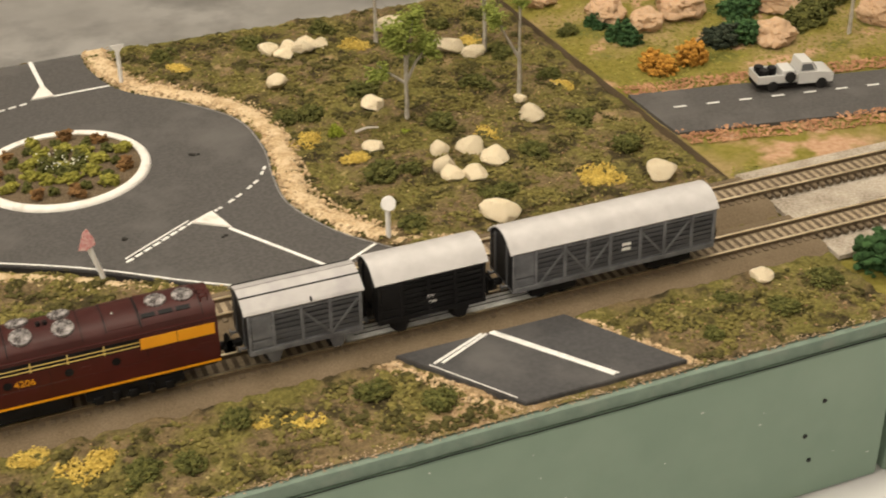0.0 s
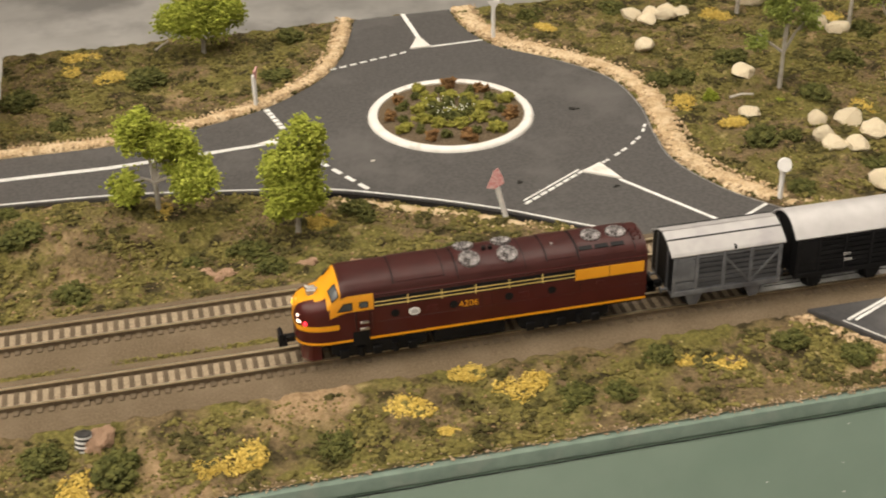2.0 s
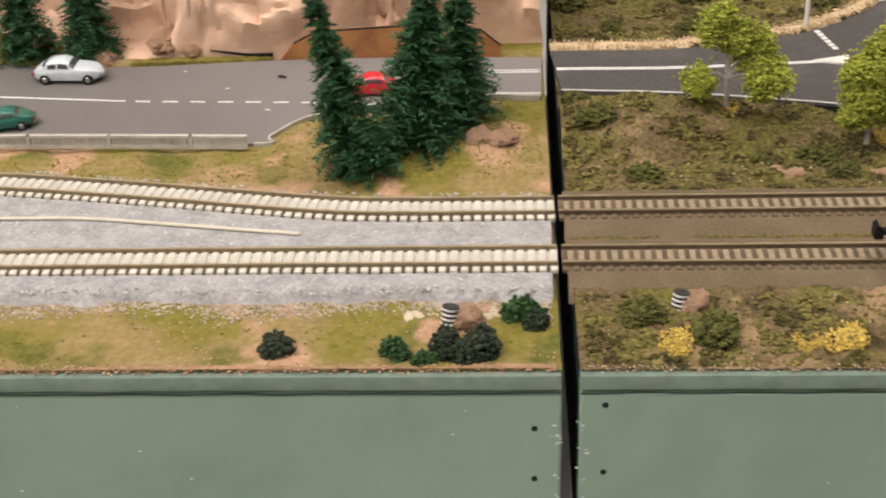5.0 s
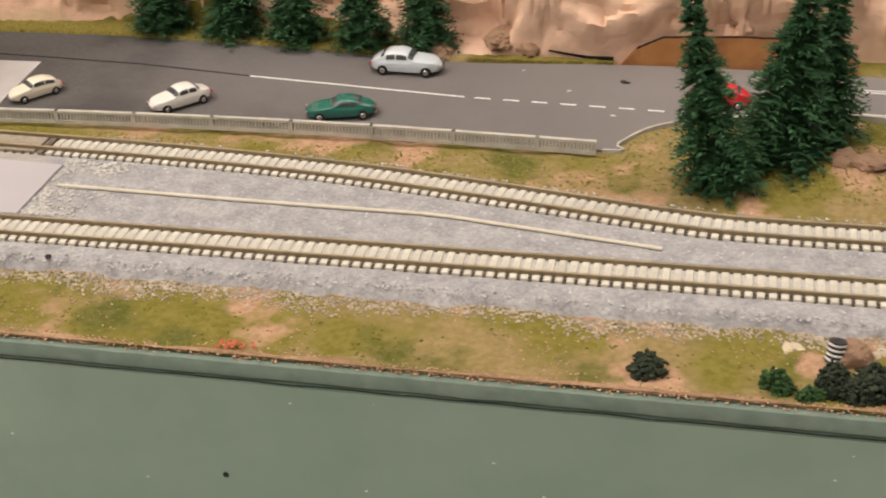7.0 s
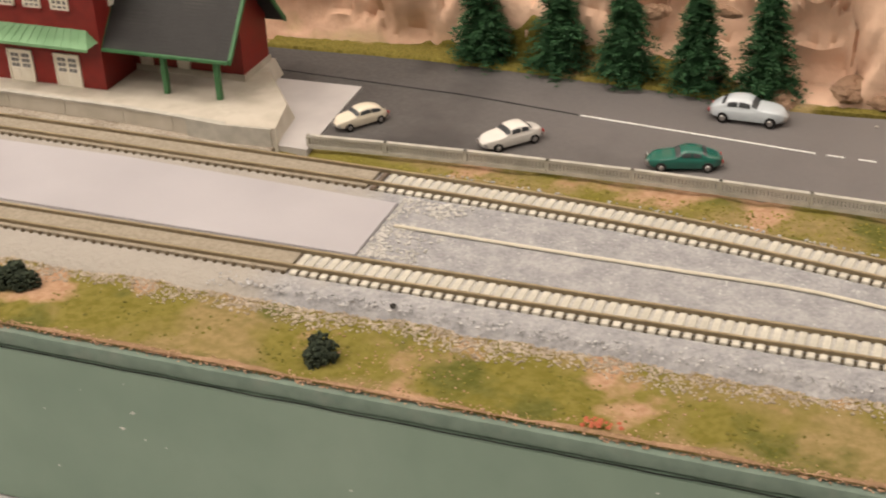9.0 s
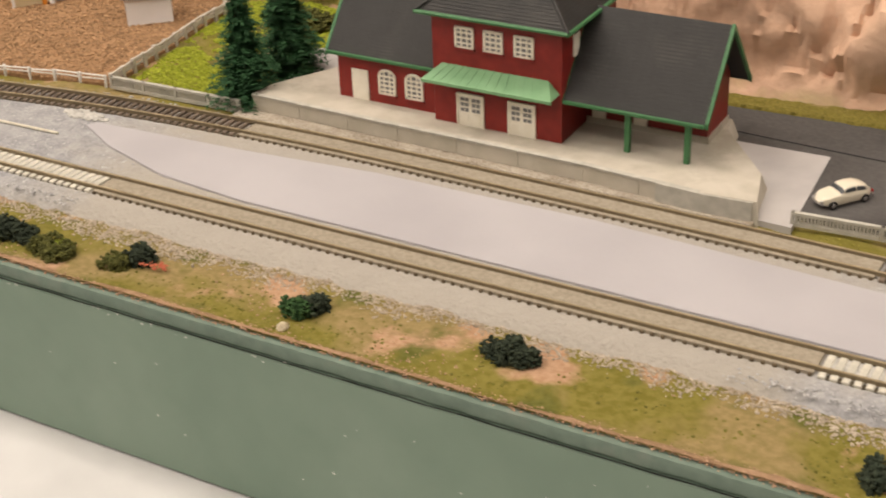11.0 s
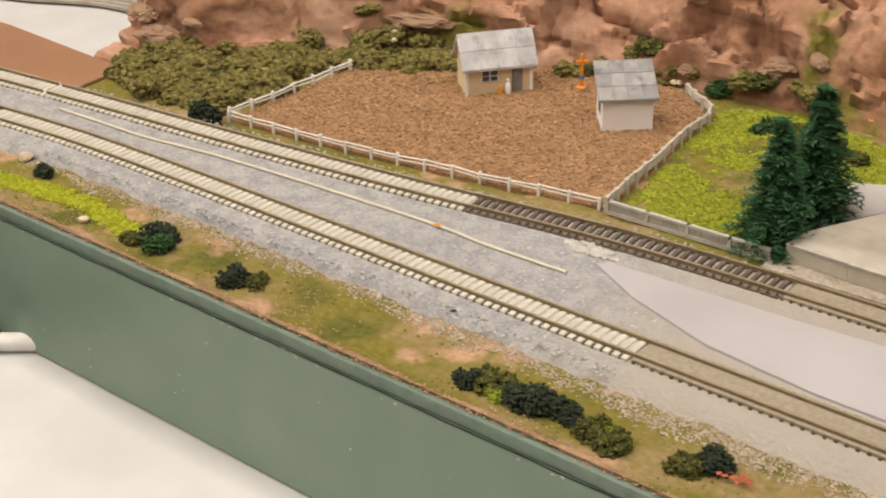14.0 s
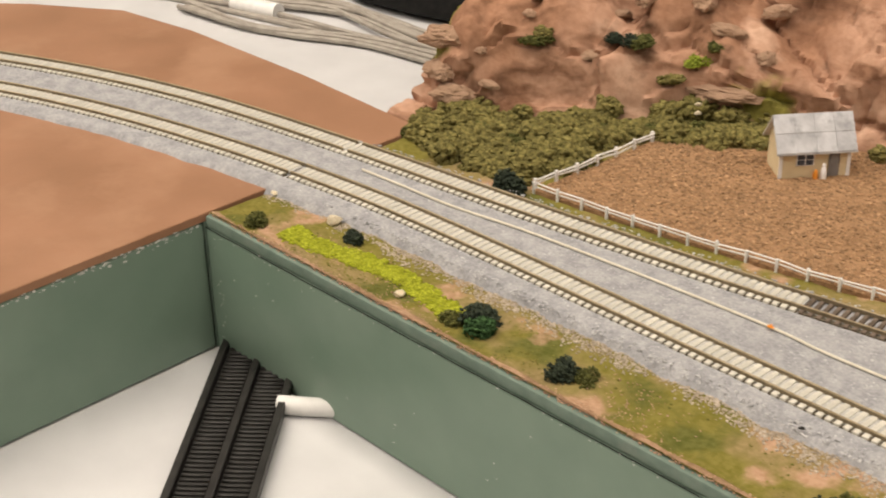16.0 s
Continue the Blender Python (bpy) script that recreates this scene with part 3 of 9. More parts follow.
def lay(name_label, points, x0, x1, mesh_of, gap=0.0034):
    t = thing("railway_track", name_label, "track", group="railway tracks")
    fine = [p for p in spline(points, 0.0015) if x0 <= p.x <= x1]
    rail_pair(fine, t, 0.0, M_RAIL_TAN if x1 <= 0.0 else M_RAIL)
    runs = []
    for p in fine:
        kind = mesh_of(p.x)
        if not runs or runs[-1][0] is not kind:
            runs.append((kind, []))
        runs[-1][1].append(p)
    for kind, run in runs:
        if kind is SLEEPER_B:
            part("ballast_fill", ribbon(bmesh.new(), run, 0.0041, 0.0012, 0.00268), M_FILL_B, t)
            continue
        if kind is SLEEPER_SAND:
            part("sand_fill", ribbon(bmesh.new(), run, 0.0068, 0.0010, 0.00290), M_SAND, t, "sand brushed over the sleepers")
            continue
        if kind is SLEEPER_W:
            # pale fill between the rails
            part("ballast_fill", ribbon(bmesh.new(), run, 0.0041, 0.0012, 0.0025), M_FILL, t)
        # dark strips coloured as the shade between the sleeper ends
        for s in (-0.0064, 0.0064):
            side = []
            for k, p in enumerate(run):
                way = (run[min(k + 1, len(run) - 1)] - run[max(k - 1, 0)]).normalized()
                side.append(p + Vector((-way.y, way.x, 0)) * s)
            part("sleeper_end_shade", ribbon(bmesh.new(), side, 0.0011, 0.0012, 0.0022), M_CHAIR_SHADE, t)
    ties = [p for p in spline(points, gap) if x0 <= p.x <= x1]
    for k, p in enumerate(ties):
        way = (ties[min(k + 1, len(ties) - 1)] - ties[max(k - 1, 0)]).normalized()
        part("sleeper", mesh_of(p.x), None, t, m=pose(p.x, p.y, 0, 0, 0, math.degrees(math.atan2(way.y, way.x))))
    return t


def tracks():
    lay("weathered brown model track on brown ballast beside the scrub", FRONT_LINE, 0.0, 0.75, lambda x: SLEEPER_B)
    lay("weathered brown model track crossing the roundabout road", FAR_LINE, 0.0, 0.75, lambda x: SLEEPER_B)
    lay("model track with pale sleepers on grey stone ballast", FRONT_LINE, -0.906, -0.0005, front_sleeper)
    lay("model track with pale and dark sleepers curving past the platform", FAR_LINE, -0.906, -0.0005, far_sleeper)
    lay("curved model track with pale sleepers on the brown board", FRONT_LINE, -1.42, -0.9065, lambda x: SLEEPER_W)
    lay("curved outer model track with pale sleepers on the brown board", FAR_LINE, -1.46, -0.9065, lambda x: SLEEPER_W)


tracks()


def front_y(x):
    pts = FRONT_LINE
    for (xa, ya), (xb, yb) in zip(pts, pts[1:]):
        if xb <= x <= xa:
            return ya + (yb - ya) * (x - xa) / (xb - xa)
    return pts[-1][1]


def far_y(x):
    pts = FAR_LINE
    for (xa, ya), (xb, yb) in zip(pts, pts[1:]):
        if xb <= x <= xa:
            return ya + (yb - ya) * (x - xa) / (xb - xa)
    return pts[-1][1]


def beds():
    # brown beds of the roundabout module
    for pts, lab in ((FRONT_LINE, "front"), (FAR_LINE, "far")):
        bm = bmesh.new()
        line = [p for p in spline(pts, 0.006) if 0.0 <= p.x <= 0.43]
        rows = []
        for p in line:
            w = wob(p.x, p.y, 90) * 0.0012
            rows.append([bm.verts.new((p.x, p.y + dy, z)) for dy, z in ((-0.0185 + w, -0.003), (-0.0112 + w * 0.5, 0.0023), (0.0112, 0.0023), (0.0170 + w, -0.003))])
        for a, b in zip(rows, rows[1:]):
            for j in range(3):
                bm.faces.new((a[j], a[j + 1], b[j + 1], b[j]))
        thing("ground", "compacted brown ballast bed under the track", "ballast", mesh=to_mesh("ballast_bed", bm, M_BALLAST_B), kind="structure")
    # grey bed of the station module, wide enough for both tracks
    nx, ny = 300, 26
    for x0, x1, mat, nm in ((-0.9085, -0.001, M_BALLAST_G, "grey stone ballast spread under both station tracks"), (-1.45, -0.9063, M_BALLAST_G, "grey ballast roadbed under the curved tracks")):
        bm = bmesh.new()
        rows = []
        lead = [p for p in spline(FRONT_LINE, 0.0025) if x0 <= p.x <= x1]
        side = spline(FAR_LINE, 0.002)
        for p in lead:
            way = Vector((1, 0, 0)) if p.x > -0.85 else None
            q = min(side, key=lambda s: abs(s.x - p.x)) if p.x > -0.85 else min(side, key=lambda s: (s - p).length)
            across = (q - p).normalized()
            low = p - across * (0.0195 + 0.0016 * wob(p.x, 1.0, 60))
            high = q + across * (0.0130 + 0.0016 * wob(p.x, 5.0, 60))
            row = []
            for j in range(ny + 1):
                c = low + (high - low) * (j / ny)
                edge = min(j, ny - j)
                row.append(bm.verts.new((c.x, c.y, (-0.0024 if edge == 0 else 0.0006 if edge == 1 else 0.0018) + (0.0003 * wob(c.x, c.y, 300) if edge > 1 else 0))))
            rows.append(row)
        for a, b in zip(rows, rows[1:]):
            for j in range(ny):
                bm.faces.new((a[j], b[j], b[j + 1], a[j + 1]))
        thing("ground", nm, "ballast", mesh=to_mesh("ballast_bed", bm, mat, 60), kind="structure")


beds()

# ---- ground of the roundabout module ----
ROAD_Z = -0.004
RB = (0.190, 0.228)
ROAD_FAR_W = [(0.002, 0.2373), (0.030, 0.2370), (0.052, 0.2375), (0.072, 0.2415), (0.092, 0.2468), (0.113, 0.2551), (0.133, 0.2700), (0.148, 0.2865), (0.160, 0.3120), (0.1705, 0.3465)]
ROAD_EAST = [(0.2185, 0.3465), (0.2188, 0.325), (0.2278, 0.2968), (0.2494, 0.2737), (0.2676, 0.2464), (0.2705, 0.2155), (0.2668, 0.1893), (0.2655, 0.1644), (0.2746, 0.1386), (0.2862, 0.1220), (0.2990, 0.1085), (0.3130, 0.1000)]
ROAD_SOUTH = [(0.2450, 0.1010), (0.2338, 0.1104), (0.2154, 0.1230), (0.190, 0.1420), (0.1657, 0.1570), (0.1323, 0.1740), (0.110, 0.1800), (0.0838, 0.1860), (0.0477, 0.1925), (0.002, 0.1965)]


def curve_of(points, step=0.004):
    return [(p.x, p.y) for p in spline(points, step)]


ROAD1 = curve_of(ROAD_FAR_W) + curve_of(ROAD_EAST) + curve_of(ROAD_SOUTH)


on_road1 = area_test(ROAD1)


def mound(x, y):
    d = math.hypot((x - 0.035) / 0.055, (y - 0.160) / 0.026)
    return 0.012 * max(0.0, 1 - d * d) ** 1.0 if d < 1 else 0.0


def level1(x, y):
    drop = ROAD_Z - 0.0017
    z = drop * ease(0.105, 0.135, y) + -0.0015 * (1 - ease(0.105, 0.135, y))
    if y < 0.045:
        z = 0.0002
    z += mound(x, y)
    on_road = on_road1(x, y)
    if not on_road and y > 0.12:
        away = ease(0.0, 0.02, abs(y - 0.2155) - 0.02) if x < 0.06 else 1.0
        z += 0.0012 * away * (1 + wob(x, y, 60))
    elif not on_road:
        z += 0.0006 * wob(x, y, 90)
    if not on_road:
        z += 0.0013 * wob(x, y, 170, 3.0) + 0.0009 * wob(x, y, 380, 5.0)
        if 0.085 < x < 0.25:
            south = float(np.interp(x, [p[0] for p in ROAD_SOUTH[::-1]], [p[1] for p in ROAD_SOUTH[::-1]]))
            if south - 0.012 < y < south + 0.003:
                z -= 0.0013 * ease(0.085, 0.13, x) * ease(south - 0.012, south - 0.004, y)
    if on_road or 0.240 < x < 0.313 and 0.098 < y < 0.111:
        z = min(z, -0.0062)
    if y < 0.010:
        z = 0.0002 + (z - 0.0002) * ease(0.003, 0.010, y)
    return z


thing("ground", "scrubby olive and brown model ground round the roundabout", "ground", mesh=sheet("scrub_ground", 0.0035, 0.4280, 0.0026, 0.346, 0.0013, level1, M_SOIL1), kind="structure")


def strip_between(name, label, line, half_in, half_out, z, material, lift=0.0015):
    """An uneven band of grit along a line."""
    bm = bmesh.new()
    rows = []
    pts = spline(line, 0.003)
    for k, p in enumerate(pts):
        way = (pts[min(k + 1, len(pts) - 1)] - pts[max(k - 1, 0)]).normalized()
        side = Vector((-way.y, way.x, 0))
        o = half_out * (1 + 0.3 * wob(p.x, p.y, 110, 2))
        row = []
        for j in range(6):
            d = half_in + (o - half_in) * j / 5
            q = p + side * d
            row.append(bm.verts.new((q.x, q.y, z + (lift * (1 - (2 * j / 5 - 1) ** 2) + 0.0005 * wob(q.x, q.y, 400)) - (0.0012 if j in (0, 5) else 0))))
        rows.append(row)
    for a, b in zip(rows, rows[1:]):
        for j in range(5):
            bm.faces.new((a[j], b[j], b[j + 1], a[j + 1]))
    return thing("ground", label, "verge", mesh=to_mesh(name, bm, material, 80), kind="structure")


def roads1():
    thing("road", "dark grey model road widening round a roundabout", "road", mesh=to_mesh("road", prism(bmesh.new(), ROAD1, ROAD_Z - 0.0016, ROAD_Z), M_ASPHALT), kind="structure")
    strip_between("verge", "tan grit verge along the road's outer edge", ROAD_EAST, 0.0, 0.0125, ROAD_Z, M_TAN)
    strip_between("verge", "tan grit verge beside the side road", ROAD_FAR_W, 0.0, 0.0085, ROAD_Z, M_TAN)
    edge = [Vector((p.x, p.y, 0)) - Vector((0.25, 1, 0)).normalized() * 0.0004 for p in spline(ROAD_SOUTH[:8], 0.004)]
    thing("road", "black cut edge of the raised road card", "road", mesh=to_mesh("road_edge", ribbon(bmesh.new(), edge, 0.0007, ROAD_Z - 0.0048, ROAD_Z - 0.0002), M_ASPHALT_EDGE), kind="structure")
    strip_between("verge", "tan grit bank below the road's front edge", ROAD_SOUTH[:6], 0.0012, 0.0085, ROAD_Z - 0.0024, M_TAN)
    front = [(0.2635, 0.0445), (0.2905, 0.0055), (0.3465, 0.0055), (0.3230, 0.0445)]
    thing("road", "dark road slab leading up to the front track", "road", mesh=to_mesh("road", prism(bmesh.new(), front, -0.0010, 0.0018, 0.0003), M_ASPHALT2), kind="structure")
    mid = [(0.2455, 0.0800), (0.2575, 0.0690), (0.3060, 0.0690), (0.2960, 0.0800)]
    thing("road", "short dark road piece between the two tracks", "road", mesh=to_mesh("road", prism(bmesh.new(), mid, -0.002, 0.0016, 0.0003), M_ASPHALT2), kind="structure")
    thing("road", "road ramp rising to the far track", "road", mesh=to_mesh("road", prism(bmesh.new(), [(0.2440, 0.1020), (0.3120, 0.1020), (0.2990, 0.1090), (0.2350, 0.1100)], ROAD_Z - 0.001, ROAD_Z + 0.0030, 0.0025), M_ASPHALT), kind="structure")


roads1()

# ---- ground of the station module ----
HILL_FOOT = [(0.05, 0.243), (-0.02, 0.240), (-0.105, 0.226), (-0.177, 0.222), (-0.237, 0.236), (-0.33, 0.241), (-0.39, 0.236), (-0.47, 0.245), (-0.55, 0.255), (-0.62, 0.268), (-0.675, 0.262), (-0.72, 0.250), (-0.78, 0.232), (-0.82, 0.212), (-0.86, 0.180), (-0.893, 0.152), (-0.92, 0.130)]


def foot(x):
    for (xa, ya), (xb, yb) in zip(HILL_FOOT, HILL_FOOT[1:]):
        if xb <= x <= xa:
            return ya + (yb - ya) * (x - xa) / (xb - xa)
    return HILL_FOOT[-1][1] if x < 0 else HILL_FOOT[0][1]


def level2(x, y):
    z = -0.0016 + 0.0009 * wob(x, y, 70) + 0.0005 * wob(x, y, 190, 2.0)
    z += 0.0035 * math.exp(-(((x + 0.05) / 0.05) ** 2 + ((y - 0.145) / 0.02) ** 2))
    if y < 0.010:
        z = 0.0002 + (z - 0.0002) * ease(0.003, 0.010, y)
    return z


thing("ground", "olive and tan model meadow in front of the station tracks", "ground", mesh=sheet("meadow_ground", -0.904, -0.0015, 0.0026, 0.30, 0.0025, level2, M_SOIL2), kind="structure")


def hill_z(x, y):
    """Steep plaster rock behind the station."""
    d = y - foot(x)
    if d <= 0:
        return -0.004 + d * 0.2
    amp = float(np.interp(x, [-0.93, -0.90, -0.85, -0.75, -0.6, -0.3, -0.1, 0.0], [0.022, 0.040, 0.060, 0.080, 0.095, 0.105, 0.085, 0.070]))
    rise = amp * (1 - math.exp(-d / 0.040)) + 0.30 * d
    big = 0.016 * noise.noise(Vector((x * 17, y * 23, 4.0))) + 0.010 * noise.noise(Vector((x * 40, y * 44, 9.0)))
    ledge = 0.003 * (1 - abs(2 * ((rise * 22 + noise.noise(Vector((x * 12, y * 12, 2))) * 1.5) % 1.0) - 1))
    fine = 0.0022 * noise.noise(Vector((x * 110, y * 120, 1.0)))
    z = rise + (big + ledge + fine) * ease(0.0, 0.02, d)
    return z - 0.003 + ease(0, 0.02, d) * 0.003




def plates(w):
    """Height of tilted plates that meet along soft-edged steps, and the nearness of a crack."""
    d, p = noise.voronoi(w)
    near, other = (3.2 * noise.noise(q * 5.3) + 4.5 * noise.noise_vector(q * 3.7).dot(w - q) for q in p[:2])
    f = 0.5 + 0.5 * ease(0.0, 0.15, d[1] - d[0])
    return near * f + other * (1 - f), 1.0 - ease(0.0, 0.07, d[1] - d[0])


def crag(x, y, z):
    """Broken rock: tilted plates at two sizes with cracks between them, pushed out of the slope."""
    v = Vector((x, y, z))
    w = Vector((x * 11 + z * 4, y * 15, z * 22)) + noise.noise_vector(v * 22) * 0.38 + noise.noise_vector(v * 80) * 0.08
    big, crack = plates(w)
    small, split = plates(w * 2.7 + Vector((7, 3, 1)))
    rough = noise.noise(v * 150) + 0.6 * noise.noise(v * 320)
    calm = float(np.interp(x, [-0.93, -0.80, -0.66, -0.46, -0.34, -0.20, -0.05], [0.55, 0.75, 1.00, 0.95, 0.75, 1.00, 0.95]))
    return calm * (0.0056 * big - 0.0052 * crack + 0.0022 * small - 0.0020 * split + 0.0007 * rough)


def hill_point(x, d):
    y = foot(x) + d
    z = hill_z(x, y)
    push = crag(x, y, z) * 1.3 * ease(0.0, 0.008, d)
    if -0.215 < x < -0.015 and d > 0:
        lip = float(np.interp(x, [-0.215, -0.185, -0.160, -0.140, -0.120, -0.110, -0.100, -0.090, -0.015], [0.014, 0.021, 0.022, 0.014, 0.006, 0.005, 0.009, 0.013, 0.013])) + 0.003 * noise.noise(Vector((x * 60, 0, 3)))
        push += 0.0075 * ease(lip - 0.0030, lip + 0.0030, z) * ease(-0.215, -0.195, x) * (1 - ease(0.03, 0.09, d))
    return x + 0.35 * push * noise.noise(Vector((x * 30, y * 30, 7))), y - 0.75 * push, z + 0.65 * push


def rock_hill():
    xs = np.linspace(-0.935, -0.0008, 700)
    ds = [-0.004] + [0.26 * (k / 150) ** 1.15 for k in range(151)]
    faces = []
    verts = [hill_point(x, d) for d in ds for x in xs]
    n = len(xs)
    for j in range(len(ds) - 1):
        for i in range(n - 1):
            k = j * n + i
            faces.append((k, k + 1, k + n + 1, k + n))
    mesh = bpy.data.meshes.new("rock_hill")
    mesh.from_pydata(verts, [], faces)
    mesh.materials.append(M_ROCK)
    smooth(mesh, 48)
    thing("ground", "steep pink-brown plaster rock hillside", "rock hill", mesh=mesh, kind="structure")


rock_hill()
ROAD2_FAR = [(-0.002, 0.2205), (-0.05, 0.2225), (-0.109, 0.2215), (-0.177, 0.2165), (-0.237, 0.2225), (-0.326, 0.2275), (-0.390, 0.2250), (-0.43, 0.2250)]
ROAD2_NEAR = [(-0.43, 0.175), (-0.39, 0.150), (-0.3412, 0.1452), (-0.2158, 0.1475), (-0.1093, 0.1445), (-0.1035, 0.1500), (-0.094, 0.1640), (-0.0815, 0.1720), (-0.060, 0.1790), (-0.030, 0.1850), (-0.002, 0.1830)]
ROAD2 = curve_of(ROAD2_FAR, 0.005) + curve_of(ROAD2_NEAR, 0.004)
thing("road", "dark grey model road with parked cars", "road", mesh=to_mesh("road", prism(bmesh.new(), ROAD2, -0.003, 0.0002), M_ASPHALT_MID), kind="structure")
thing("pavement", "pale smooth yard sheet between the station tracks", "pavement", mesh=to_mesh("yard_sheet", prism(bmesh.new(), [(-0.2905, 0.1030), (-0.2905, 0.0672), (-0.52, 0.0692), (-0.56, 0.0735), (-0.595, 0.0850), (-0.617, 0.0965), (-0.613, 0.1003), (-0.58, 0.1018), (-0.545, 0.1035), (-0.487, 0.1085), (-0.40, 0.1090)], 0.0012, 0.0027, 0.0002), M_SLAB), kind="structure")
YARD = [(-0.8200, 0.1130), (-0.8160, 0.1880), (-0.790, 0.222), (-0.73, 0.248), (-0.6754, 0.2574), (-0.6500, 0.2360), (-0.6400, 0.1385), (-0.71, 0.1260), (-0.77, 0.1175)]
thing("ground", "brown gravelly farmyard behind a white fence", "yard", mesh=to_mesh("farm_yard", prism(bmesh.new(), YARD, -0.003, 0.0000), M_DIRT), kind="structure")

# ---- ground of the next module along ----
def level3(x, y):
    return -0.0015 + 0.001 * wob(x, y, 60) + 0.012 * ease(0.235, 0.33, y) * ease(0.43, 0.47, x)


thing("ground", "olive model meadow beside the next road", "ground", mesh=sheet("next_ground", 0.4283, 0.75, 0.0026, 0.44, 0.006, level3, M_SOIL2), kind="structure")
thing("ground", "grey ballast beside the next module's tracks", "ballast", mesh=to_mesh("ballast_bed", prism(bmesh.new(), [(0.4290, 0.040), (0.75, 0.040), (0.75, 0.084), (0.52, 0.107), (0.4290, 0.107)], -0.001, 0.0008), M_CRUSHED), kind="structure")
thing("road", "straight grey model road with white dashes", "road", mesh=to_mesh("road", prism(bmesh.new(), [(0.4288, 0.1500), (0.75, 0.0900), (0.75, 0.1290), (0.4288, 0.1915)], -0.002, -0.0002), M_ASPHALT), kind="structure")

# ---- the train: locomotive and three stock wagons, standing on the front track ----
M_MAROON = surface("maroon_enamel", [(0.052, 0.0075, 0.0058), (0.066, 0.0100, 0.0078)], 120, 0.36, 0.05, 900, spec=0.32, spot=(0.052, 0.012, 0.013), spot_scale=60)
M_ROOF_MAROON = surface("darker_maroon_roof", [(0.036, 0.0085, 0.0074), (0.047, 0.0115, 0.0100)], 160, 0.42, 0.05, 900, spec=0.28, spot=(0.042, 0.013, 0.013), spot_scale=50)
M_ORANGE = surface("orange_yellow_enamel", [(0.72, 0.30, 0.012), (0.78, 0.34, 0.016)], 120, 0.35, 0.03, 900, spec=0.45)
M_LINE = surface("straw_lining", [(0.55, 0.40, 0.12), (0.66, 0.50, 0.18)], 300, 0.5, 0.0)
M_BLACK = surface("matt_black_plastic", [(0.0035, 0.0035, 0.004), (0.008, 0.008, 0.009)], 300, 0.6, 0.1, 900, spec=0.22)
M_GLASS_DARK = surface("cab_glass", [(0.045, 0.05, 0.055), (0.09, 0.10, 0.105)], 80, 0.12, 0.0, spec=0.6)
M_SILVER = surface("bright_plated_metal", [(0.42, 0.41, 0.40), (0.55, 0.54, 0.53)], 400, 0.38, 0.1, 900, metal=1.0)
M_FAN = surface("fan_blade_plastic", [(0.07, 0.062, 0.060), (0.30, 0.28, 0.275)], 900, 0.28, 0.5, 1500, metal=0.35, spec=0.6)
M_PORT_GLASS = surface("dark_glass", [(0.012, 0.012, 0.014), (0.022, 0.022, 0.025)], 80, 0.10, 0.0, spec=0.6)
M_GREYWAG = surface("grey_wagon_plastic", [(0.100, 0.104, 0.113), (0.165, 0.170, 0.182)], 260, 0.5, 0.1, 1200, spot=(0.07, 0.07, 0.078), spot_scale=70, spec=0.4)
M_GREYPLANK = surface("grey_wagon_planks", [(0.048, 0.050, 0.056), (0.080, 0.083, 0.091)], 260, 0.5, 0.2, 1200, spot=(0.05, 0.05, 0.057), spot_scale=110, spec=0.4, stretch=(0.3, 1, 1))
M_GREYROOF = surface("grey_wagon_roof", [(0.34, 0.33, 0.33), (0.40, 0.39, 0.385)], 200, 0.45, 0.05, 900, spot=(0.28, 0.27, 0.28), spot_scale=60, spec=0.4)
M_PALEROOF = surface("pale_wagon_roof", [(0.40, 0.39, 0.39), (0.46, 0.45, 0.45)], 200, 0.42, 0.05, 900, spec=0.4)
M_LAMP_WHITE = glow("headlamp_glow", (1.0, 0.80, 0.66), 2.6)
M_LAMP_RED = glow("marker_glow", (1.0, 0.03, 0.05), 2.2)
M_LAMP_AMBER = glow("amber_glow", (1.0, 0.62, 0.05), 0.8)
M_RED = surface("red_plastic", [(0.45, 0.02, 0.025), (0.55, 0.03, 0.03)], 200, 0.35, 0.0)

LOCO_X = 0.0992
TRAIN_Y = FRONT_Y + 0.0004
LOCO_L = 0.1102


def text_mesh(body, size, material, depth=0.00006):
    cu = bpy.data.curves.new("lettering", "FONT")
    cu.body, cu.size, cu.extrude, cu.align_x, cu.align_y = body, size, depth, "CENTER", "CENTER"
    ob = bpy.data.objects.new("lettering", cu)
    scene.collection.objects.link(ob)
    deps = bpy.context.evaluated_depsgraph_get()
    mesh = bpy.data.meshes.new_from_object(ob.evaluated_get(deps))
    bpy.data.objects.remove(ob)
    mesh.materials.clear()
    mesh.materials.append(material)
    return mesh


NOSE_X = [0.0, 0.0006, 0.0018, 0.0035, 0.0060, 0.0085, 0.0100, 0.0118, 0.0135, 0.0155, 1.0]
NOSE_SIDE = [0.0185, 0.0200, 0.0212, 0.0220, 0.0226, 0.0230, 0.0240, 0.0256, 0.0270, 0.0278, 0.0278]
NOSE_TOP = [0.0212, 0.0236, 0.0249, 0.0256, 0.0260, 0.0265, 0.0280, 0.0302, 0.0317, 0.0320, 0.0320]
BODY_Z = 0.0116


def loco_shape(x):
    """Half width, side top and roof top at a distance from the nose."""
    t = min(1.0, x / 0.0105)
    w = 0.0088 * (0.34 + 0.66 * math.sqrt(max(0.0, 1 - (1 - t) ** 2.2)))
    return w, float(np.interp(x, NOSE_X, NOSE_SIDE)), float(np.interp(x, NOSE_X, NOSE_TOP))


